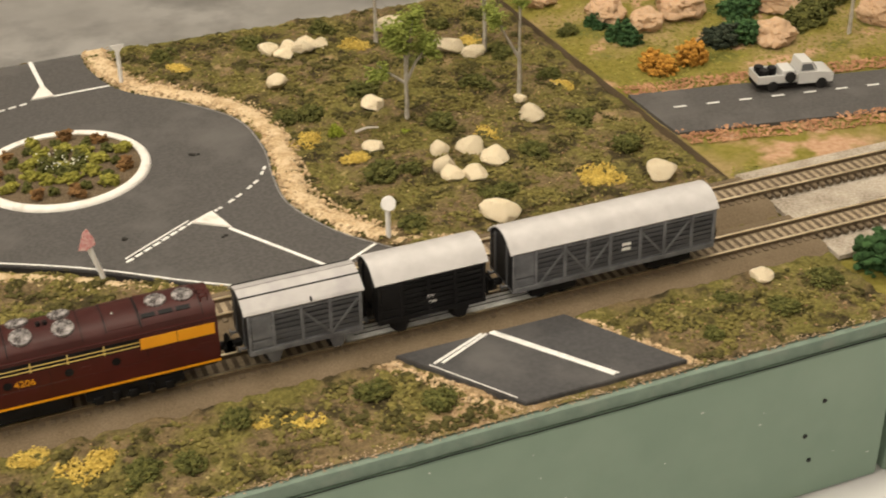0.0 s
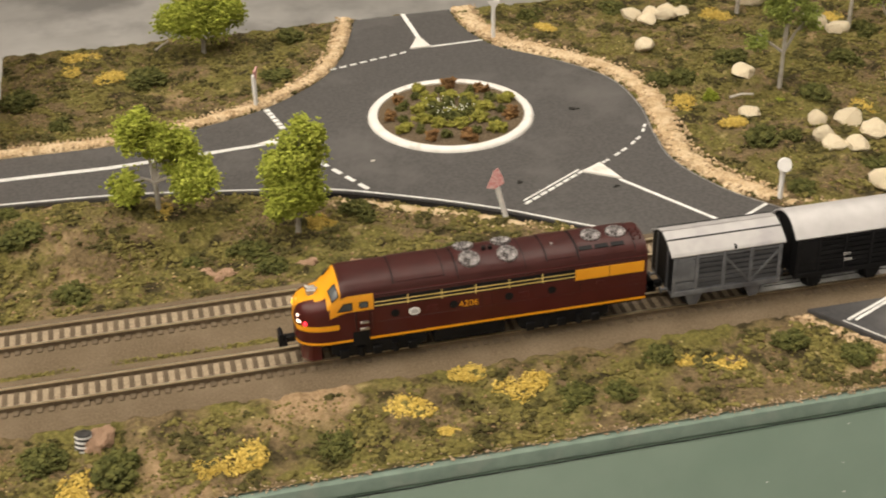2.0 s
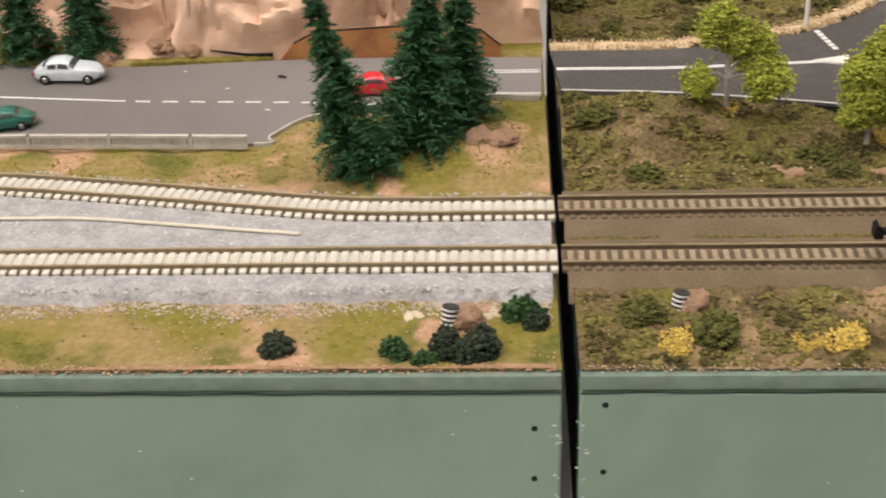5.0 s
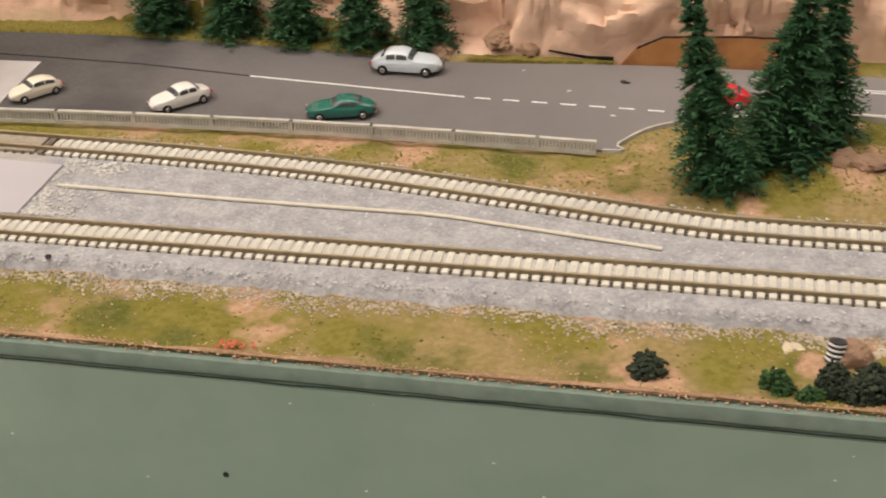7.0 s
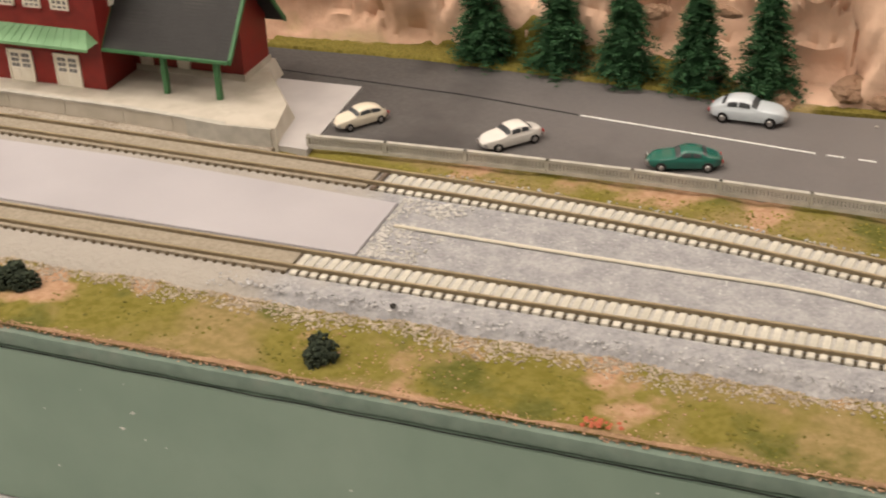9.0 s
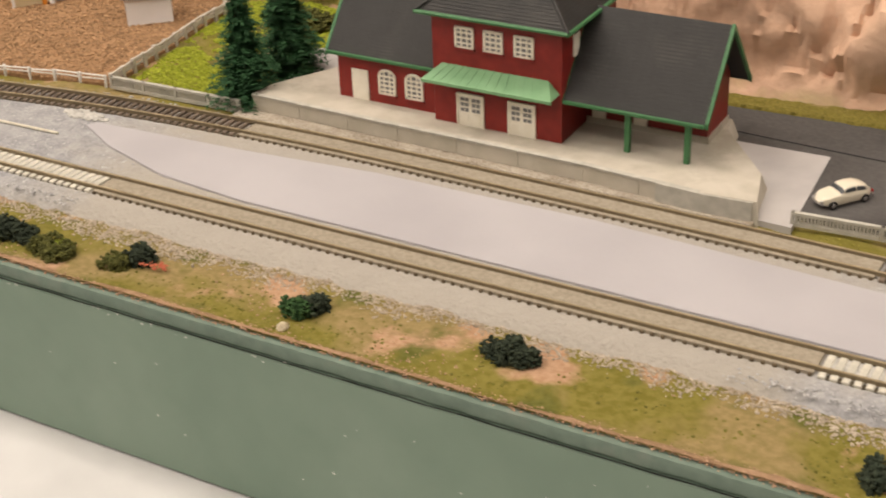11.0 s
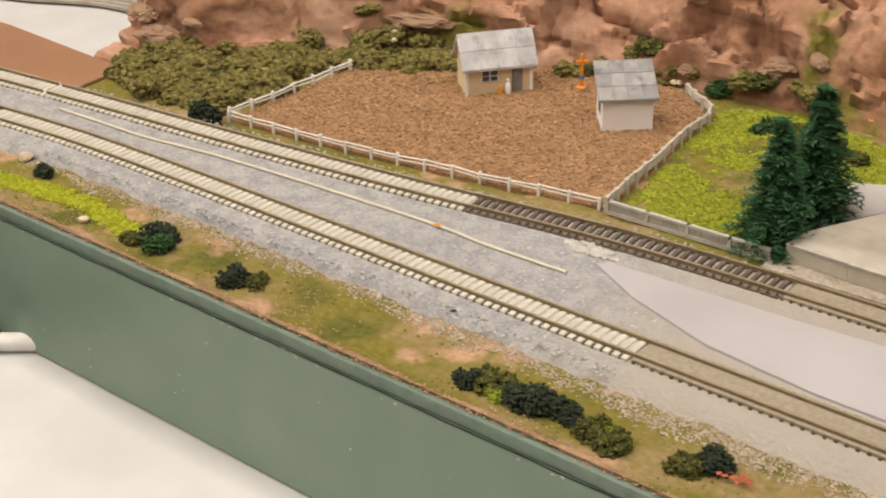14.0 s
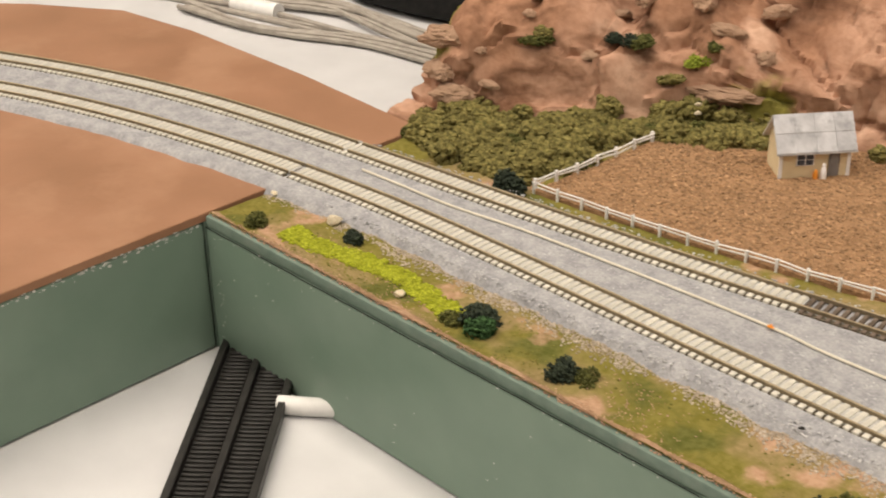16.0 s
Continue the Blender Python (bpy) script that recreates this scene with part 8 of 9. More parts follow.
def car(x, y, z, turn, paint, label, style="saloon", length=0.0265):
    """A small rounded die-cast car of the nineteen-fifties, nose towards its own +x."""
    g = thing("car", label, "car", pose(x, y, z, 0, 0, turn), group="parked cars")
    roof, waist, cab_a, cab_b, foot_u = CAR_SHAPES[style]
    s = length / 0.0265
    L, W = length, 0.0100 * s

    def height(table, u):
        return sum(float(np.interp(u + d, [q[0] for q in table], [q[1] for q in table])) * w for d, w in ((-0.05, 0.25), (0.0, 0.5), (0.05, 0.25))) * 0.001 * s

    def skin(u, q, proud=0.0):
        """A point of the shell: u along the car, q from one sill (-1) over the roof (0) to the other (1)."""
        side, f = (-1 if q < 0 else 1), 1 - abs(q)
        half = W / 2 * max(0.22, (1 - abs(u) ** 4.5) ** 0.5)
        low, belt = (1.5 + 0.7 * abs(u) ** 4) * 0.001 * s, height(waist, u)
        top = max(height(roof, u), belt + 0.0003 * s)
        wing = 1 + 0.035 * (math.exp(-((u - 0.62) / 0.2) ** 2) + math.exp(-((u + 0.60) / 0.2) ** 2))
        if f < 0.5:
            k = f / 0.5
            yy, zz = half * wing * (0.90 + 0.10 * math.sin(math.pi * (0.15 + 0.70 * k))), low + (belt - low) * k
        else:
            a = (f - 0.5) / 0.5 * math.pi / 2
            tall = min(1.0, (top - belt) / (0.0024 * s))
            inset = 0.97 - 0.09 * tall
            yy, zz = half * wing * inset * math.cos(a) ** (0.75 - 0.30 * tall), belt + (top - belt) * math.sin(a) ** (0.9 + 0.15 * tall)
        p = Vector((u * L / 2, side * yy, zz))
        out = Vector((0.0, p.y, max(0.0, zz - belt) * 1.6 + 0.0004))
        return p + out.normalized() * proud

    def patch(us, qs, proud, thick=0.0):
        bm = bmesh.new()
        rows = [[bm.verts.new(skin(u, q, proud)) for q in qs] for u in us]
        for a, b in zip(rows, rows[1:]):
            for k in range(len(qs) - 1):
                bm.faces.new((a[k], a[k + 1], b[k + 1], b[k]))
        if thick:
            bmesh.ops.solidify(bm, geom=bm.faces[:], thickness=thick)
        bmesh.ops.recalc_face_normals(bm, faces=bm.faces[:])
        return bm

    us = [math.copysign(abs(-1 + 2 * k / 40) ** 0.75, -1 + 2 * k / 40) for k in range(41)]
    qs = [-1 + 2 * k / 28 for k in range(29)]
    bm = patch(us, qs, 0.0)
    bmesh.ops.holes_fill(bm, edges=[e for e in bm.edges if e.is_boundary], sides=0)
    bmesh.ops.recalc_face_normals(bm, faces=bm.faces[:])
    body = part("body", bm, paint, g, "", 55)
    # glass follows the shell a hair proud of it
    mid = (cab_a + cab_b) / 2 - 0.02
    for sd in (-1, 1):
        for a, b in ((cab_a, mid - 0.02), (mid + 0.02, cab_b)):
            part("side_window", patch(np.linspace(a, b, 5), [sd * v for v in np.linspace(0.27, 0.45, 5)], 0.00008, 0.0003), M_CARGLASS, body, "", 50)
    part("windscreen", patch(np.linspace(cab_b + 0.035, foot_u - 0.035, 5), np.linspace(-0.34, 0.34, 13), 0.00010, 0.0003), M_CARGLASS, body, "", 50)
    back = {"saloon": (-0.55, -0.46), "bubble": (-0.80, -0.70), "fast": (-0.56, -0.45), "round": (-0.64, -0.54)}[style]
    part("rear_window", patch(np.linspace(*back, 4), np.linspace(-0.28, 0.28, 11), 0.00010, 0.0003), M_CARGLASS, body, "", 50)
    for px in (-0.58, 0.62):
        for sd in (-1, 1):
            cx, cy, r = px * L / 2, sd * W * 0.455, 0.0019 * s
            wl = part("wheel", lathe(bmesh.new(), [(r * 0.6, -0.0008 * s), (r, -0.0007 * s), (r, 0.0007 * s), (r * 0.6, 0.0008 * s)], 18, (cx, cy, r), "y"), M_TYRE, g)
            part("hubcap", lathe(bmesh.new(), [(r * 0.58, 0.0), (r * 0.42, sd * 0.0003 * s)], 14, (cx, cy + sd * 0.0007 * s, r), "y"), M_SILVER, wl)
    for d in (-1, 1):
        bar = [(d * L * (0.500 - 0.035 * abs(f) ** 3), f * W * 0.43, 0.0026 * s) for f in (-1, -0.6, -0.2, 0.2, 0.6, 1)]
        part("bumper", pipe(bmesh.new(), bar, 0.00032 * s, 6), M_SILVER, g)
        for sd in (-1, 1):
            part("headlight" if d > 0 else "tail_light", lathe(bmesh.new(), [(0.00075 * s, 0.0), (0.0006 * s, d * 0.0003 * s)], 12, (d * 0.478 * L, sd * W * 0.30, 0.0036 * s), "x"), M_SILVER if d > 0 else M_RED, g)
    return g


P_CREAM, P_WHITE = car_paint("cream_car_paint", (0.70, 0.64, 0.52)), car_paint("white_car_paint", (0.70, 0.68, 0.64))
P_GREEN, P_BLUE = car_paint("teal_car_paint", (0.015, 0.13, 0.10)), car_paint("pale_blue_car_paint", (0.52, 0.58, 0.62))
P_RED, P_UTE = car_paint("bright_red_car_paint", (0.55, 0.02, 0.035)), car_paint("silver_white_truck_paint", (0.55, 0.55, 0.54))
RZ = 0.0002
car(-0.3295, 0.1630, RZ, 232, P_CREAM, "small rounded cream car parked nose to the fence", "bubble", 0.0220)
car(-0.2698, 0.1620, RZ, 228, P_WHITE, "white rounded saloon car parked nose to the fence", "saloon", 0.0250)
car(-0.2060, 0.1605, RZ, 196, P_GREEN, "dark teal sports car parked along the fence", "fast", 0.0265)
car(-0.1915, 0.2050, RZ, -2, P_BLUE, "pale blue vintage saloon car driving on the road", "round", 0.0290)
car(-0.0700, 0.1880, RZ, 182, P_RED, "bright red car half hidden behind pine trees", "round", 0.0245)


def pickup():
    g = thing("pickup_truck", "silver-white farm pickup truck loaded with gear", "truck", pose(0.4985, 0.1710, 0.0, 0, 0, -13))
    L = 0.0350
    part("chassis", boxed(-L / 2, L / 2, -0.0050, 0.0050, 0.0020, 0.0032), M_BLACK, g)
    part("body", slab_xz(bmesh.new(), [(0.0010, 0.0028), (0.0170, 0.0028), (0.0172, 0.0066), (0.0160, 0.0074), (0.0095, 0.0080), (0.0010, 0.0080)], -0.0056, 0.0056), P_UTE, g, "", 30)
    cab = part("cab", slab_xz(bmesh.new(), [(0.0012, 0.0078), (0.0098, 0.0078), (0.0070, 0.0124), (0.0020, 0.0126)], -0.0050, 0.0050), P_UTE, g, "", 30)
    for sd in (-1, 1):
        part("side_window", slab_xz(bmesh.new(), [(0.0022, 0.0086), (0.0082, 0.0086), (0.0066, 0.0117), (0.0024, 0.0117)], *sorted((sd * 0.0049, sd * 0.0052))), M_CARGLASS, cab)
        part("tray_side", boxed(-0.0172, 0.0004, *sorted((sd * 0.0050, sd * 0.0057)), 0.0040, 0.0076, bevel=0.0001), P_UTE, g)
        for x in (-0.0105, 0.0118):
            part("wheel", lathe(bmesh.new(), [(0.0016, -0.0010), (0.0025, -0.0009), (0.0025, 0.0009), (0.0016, 0.0010)], 16, (x, sd * 0.0050, 0.0025), "y"), M_TYRE, g)
    part("windscreen", slab_xz(bmesh.new(), [(0.0093, 0.0088), (0.0097, 0.0088), (0.0075, 0.0120), (0.0071, 0.0120)], -0.0044, 0.0044), M_CARGLASS, cab)
    part("tray_floor", boxed(-0.0172, 0.0006, -0.0052, 0.0052, 0.0036, 0.0044), P_UTE, g)
    part("tailgate", boxed(-0.0176, -0.0171, -0.0056, 0.0056, 0.0040, 0.0076), P_UTE, g)
    part("toolbox", boxed(-0.0060, -0.0005, -0.0044, 0.0044, 0.0044, 0.0090, bevel=0.0003), P_UTE, g)
    for x, y in ((-0.0140, -0.0024), (-0.0146, 0.0022), (-0.0095, 0.0)):
        part("drum", lathe(bmesh.new(), [(0.0021, 0.0), (0.0021, 0.0050), (0.0017, 0.0052)], 14, (x, y, 0.0044)), M_BLACK, g, "black load drum")
    part("spare_wheel", lathe(bmesh.new(), [(0.0012, -0.0007), (0.0024, -0.0006), (0.0024, 0.0006), (0.0012, 0.0007)], 16, (-0.0030, -0.0061, 0.0066), "y"), M_TYRE, g)


pickup()


def markings2():
    g = thing("road_marking", "white centre line and dashes on the station road", "road marking", kind="structure")
    z = RZ + 0.0001
    part("line", flat_line([(-0.2520, 0.1918), (-0.215, 0.1880), (-0.1640, 0.1826)], 0.00045, z), M_MARK, g)
    for k in range(7):
        f0, f1 = k / 7, (k + 0.55) / 7
        a, b = Vector((-0.160, 0.1823, 0)), Vector((-0.0840, 0.1783 + 0.0005, 0))
        p, q = a.lerp(b, f0), a.lerp(b, f1)
        part("dash", flat_line([(p.x, p.y), (q.x, q.y)], 0.00045, z), M_MARK, g)
    part("line", flat_line([(-0.050, 0.2050), (-0.003, 0.2055)], 0.00045, z), M_MARK, g)
    part("line", flat_line([(-0.034, 0.1862), (-0.003, 0.1850)], 0.0004, z), M_MARK, g)
    part("line", flat_line([(-0.050, 0.2070), (-0.003, 0.2075)], 0.00035, z), M_MARK, g)
    part("seam", flat_line([(-0.40, 0.2040), (-0.30, 0.1985), (-0.2525, 0.1922)], 0.00035, z), M_ASPHALT2, g, "dark join in the road card")
    edge = [(x, y) for x, y in curve_of(ROAD2_NEAR, 0.003) if x > -0.1085]
    part("kerb", ribbon(bmesh.new(), [Vector((x, y - 0.0006, 0)) for x, y in edge], 0.0004, -0.002, 0.0008), M_CONCRETE, g, "pale rounded kerb")
    g = thing("road_marking", "white dashes on the next road", "road marking", kind="structure")
    for k in range(8):
        x = 0.4400 + k * 0.0148
        y = 0.1716 - (x - 0.4400) * 0.17
        part("dash", flat_line([(x, y), (x + 0.0055, y - 0.0009)], 0.0005, 0.0), M_MARK, g)


markings2()


def tunnel_board():
    pts = [(-0.1100, -0.002), (-0.1030, 0.0062), (-0.0930, 0.0112), (-0.0610, 0.0128), (-0.0400, 0.0126), (-0.0265, 0.0108), (-0.0185, 0.0040), (-0.0180, -0.002)]
    g = thing("tunnel_blank", "orange-brown arched board set into the rock face", "board", mesh=to_mesh("tunnel_blank", slab_xz(bmesh.new(), pts, 0.2235, 0.2265), surface("rust_brown_board", [(0.36, 0.16, 0.055), (0.46, 0.22, 0.085)], 90, 0.8, 0.3, 400, spot=(0.28, 0.12, 0.05), spot_scale=50)))
    part("top_gap", pipe(bmesh.new(), [(x, 0.2240, z + 0.0003) for x, z in pts[1:-1]], 0.0005, 6), M_BLACK, g, "dark gap above the board")


tunnel_board()


def trees2():
    pine(-0.0665, 0.1235, -0.002, 0.069, 1.0, 0, (-0.20, 0.0))
    pine(-0.0500, 0.1455, -0.001, 0.062, 1.35, 1, (0.12, 0.0))
    pine(-0.0335, 0.1640, -0.001, 0.062, 1.15, 2)
    for k, (x, y) in enumerate(((-0.3050, 0.2335), (-0.2725, 0.2340), (-0.2440, 0.2300), (-0.2155, 0.2285), (-0.1890, 0.2285))):
        pine(x, y, 0.0, 0.049, 1.30, k)
    pine(-0.5762, 0.1505, -0.001, 0.050, 1.42, 1)
    pine(-0.5745, 0.1800, -0.001, 0.053, 1.50, 0)
    front = (("dark", -0.0827, 0.0152, 1.0), ("green", -0.0479, 0.0136, 1.15), ("green", -0.0395, 0.0095, 0.9), ("dark", -0.0325, 0.0135, 1.35), ("dark", -0.0245, 0.0150, 1.35), ("dark", -0.0285, 0.0100, 1.2), ("green", -0.0119, 0.0320, 1.35), ("dark", -0.0085, 0.0265, 0.8), ("dark", -0.2801, 0.0168, 1.1), ("dark", -0.3867, 0.0253, 1.0), ("green", -0.4626, 0.0194, 1.1), ("dark", -0.4577, 0.0234, 1.0), ("dark", -0.3915, 0.0245, 1.1),
             ("dark", -0.6104, 0.0140, 1.0), ("olive", -0.6040, 0.0205, 1.2), ("dark", -0.5923, 0.0172, 1.3), ("dark", -0.5839, 0.0195, 1.2), ("dark", -0.5735, 0.0180, 1.0), ("olive", -0.5650, 0.0165, 1.3), ("olive", -0.5577, 0.0149, 1.0), ("olive", -0.5348, 0.0176, 1.0), ("dark", -0.5275, 0.0235, 1.0), ("lime", -0.5995, 0.0150, 0.8), ("lime", -0.5625, 0.0210, 0.7), ("olive", -0.5790, 0.0235, 0.9), ("olive", -0.7075, 0.0185, 0.9), ("dark", -0.7140, 0.0150, 1.2), ("dark", -0.7610, 0.0205, 1.2), ("green", -0.7560, 0.0150, 1.1), ("olive", -0.7680, 0.0150, 0.9), ("dark", -0.8429, 0.0297, 1.0), ("dark", -0.8296, 0.1085, 1.5), ("olive", -0.8855, 0.0125, 1.2), ("green", -0.5900, 0.2180, 0.9), ("olive", -0.5980, 0.2350, 1.3), ("olive", -0.6100, 0.2420, 1.4), ("green", -0.6260, 0.2400, 1.0), ("olive", -0.5850, 0.2360, 1.1))
    for kind, x, y, s in front:
        plant(kind, x, y, level2(x, y) - 0.001, s)
    # hedge of big olive tufts below the hill
    rng = np.random.default_rng(21)
    hedge = []
    for k in range(230):
        x = rng.uniform(-0.905, -0.775)
        lo = max(far_y(x) + 0.019, 0.113 if x < -0.823 else 0.190 + (x + 0.816) * 0.62)
        hi = foot(x) + 0.004
        if hi - lo < 0.003:
            continue
        y = rng.uniform(lo + 0.002, hi)
        hedge.append(("hedge" if rng.uniform() < 0.92 else "olive", x, y, max(hill_z(x, y), level2(x, y)) - 0.0012, rng.uniform(0.8, 1.5), rng.uniform(0.85, 1.15)))
    for k in range(16):
        x = rng.uniform(-0.775, -0.665)
        y = foot(x) + rng.uniform(-0.004, 0.004)
        hedge.append(("hedge", x, y, max(hill_z(x, y), -0.001) - 0.001, rng.uniform(0.6, 0.9), 1.0))
    grown_together("hedge", "dense chunky olive foam hedge below the rocks", hedge, rng)
    for x, y, s in ((-0.03, 0.0150, 0.6), (-0.8605, 0.0345, 0.9), (-0.4611, 0.0098, 0.45), (-0.9, 0.035, 0.5), (-0.7969, 0.0140, 0.5)):
        stone(x, y, level2(x, y), 0.0036 * s + 0.001)
    for x, y in ((-0.0450, 0.0320), (-0.0425, 0.0325), (-0.0195, 0.0330), (-0.0220, 0.0325)):
        stone(x, y, level2(x, y) - 0.0008, 0.0028, 0.0020, 0.0011, label="flat cream stone beside the banded drum")
    rubble(-0.0205, 0.1435, level2(-0.0205, 0.1435) + 0.001, 0.0085, 8, 4)
    # broken rocks along the hillside
    for k in range(95):
        x = rng.uniform(-0.93, -0.03)
        d = 0.075 * rng.uniform(0, 1) ** 1.6
        y = foot(x) + d
        if -0.60 < x < -0.37 and d < 0.02:
            continue
        s = rng.uniform(0.0035, 0.0115) * (0.6 + d * 8)
        stone(x, y, hill_z(x, y) - s * 0.45, s * rng.uniform(0.9, 1.5), s * 0.8, s * 0.8, pink=True, label="angular brown-pink rock set in the plaster hillside")
    for kind, x, y, z, s in (("dark", -0.8486, 0.2085, 0.0325, 1.1), ("olive", -0.8440, 0.2110, 0.0330, 1.0), ("dark", -0.8540, 0.2060, 0.0335, 0.9), ("olive", -0.8843, 0.1828, 0.0325, 1.1), ("hedge", -0.8820, 0.1850, 0.0360, 0.8), ("lime", -0.8214, 0.2246, 0.0255, 1.1), ("lime", -0.8180, 0.2262, 0.0262, 0.9), ("olive", -0.8150, 0.2299, 0.0330, 1.0), ("hedge", -0.8285, 0.2147, 0.0180, 0.8), ("hedge", -0.8250, 0.2180, 0.0185, 0.7),
                             ("hedge", -0.6499, 0.2672, 0.0055, 1.3), ("olive", -0.6450, 0.2690, 0.0060, 1.2), ("hedge", -0.6200, 0.2700, 0.0060, 1.2), ("olive", -0.6120, 0.2690, 0.0060, 1.1), ("green", -0.6599, 0.2630, 0.0, 1.2), ("olive", -0.5425, 0.2545, 0.0220, 1.0), ("olive", -0.7000, 0.2630, 0.0110, 1.2), ("hedge", -0.7060, 0.2600, 0.0080, 1.0), ("hedge", -0.7300, 0.2450, 0.0, 1.1), ("olive", -0.7220, 0.2480, 0.0, 1.0)):
        plant(kind, x, y, z, s, 0.8)
    for x, y, z, sx, sy, sz, label in (
            (-0.8055, 0.2286, 0.0125, 0.0170, 0.0090, 0.0052, "long overhanging slab of brown-pink rock"), (-0.5276, 0.2640, 0.0255, 0.0120, 0.0080, 0.0095, "blocky pink rock outcrop behind the station"), (-0.5160, 0.2620, 0.0220, 0.0100, 0.0070, 0.0080, "blocky pink rock outcrop behind the station"), (-0.5380, 0.2620, 0.0180, 0.0080, 0.0060, 0.0070, "blocky pink rock outcrop behind the station"), (-0.6372, 0.2815, 0.0085, 0.0135, 0.0080, 0.0070, "pale rounded boulder above the lime meadow"),
            (-0.8628, 0.2005, 0.0250, 0.0070, 0.0050, 0.0040, "brown-pink rock set in the plaster hillside"), (-0.1569, 0.2310, 0.0030, 0.0100, 0.0060, 0.0060, "pink rock ledge beside the tunnel board"), (-0.1816, 0.2225, 0.0000, 0.0060, 0.0045, 0.0045, "pink rock spur at the road's edge")):
        stone(x, y, z, sx, sy, sz, pink=True, label=label)
    for x, y, z in ((-0.8108, 0.2150, 0.0110), (-0.8085, 0.2120, 0.0080), (-0.6792, 0.2600, 0.0010), (-0.6820, 0.2590, 0.0010)):
        stone(x, y, z, 0.0022, 0.0018, 0.0016, label="small whitish stone at the foot of the hill")
    # black pipe laid along the rock lip as the shadow below it
    gap = [(-0.1380, 0.2252, 0.0034), (-0.1300, 0.2244, 0.0026), (-0.1220, 0.2238, 0.0018), (-0.1120, 0.2236, 0.0018)]
    thing("trim", "black strip for the shadowed gap under the rock lip", "crevice", mesh=to_mesh("crevice", pipe(bmesh.new(), [tuple(q) for q in gap], 0.0003, 6, 0.0009), M_CRACK), kind="structure")
    for x, y in ((-0.0333, 0.0262), (0.0336, 0.0330)):
        culvert(x, y)


M_STRIPE = surface("dark_grey_band", [(0.035, 0.034, 0.033), (0.07, 0.068, 0.065)], 200, 0.5, 0.1)


def culvert(x, y):
    g = thing("striped_drum", "small dark grey drum with white bands on the bank", "drum", pose(x, y, -0.001, -12, 6, 0))
    for k in range(9):
        z = k * 0.00072
        part("band", lathe(bmesh.new(), [(0.0021, z), (0.0025, z + 0.0002), (0.0025, z + 0.0005), (0.0021, z + 0.00072)], 20), M_WHITE if k % 2 else M_STRIPE, g, "white band" if k % 2 else "dark grey band")
    stone(x + 0.0046, y + 0.0015, -0.001, 0.0052, 0.0040, 0.0046, pink=True, label="brown rock behind a banded drum")


trees2()


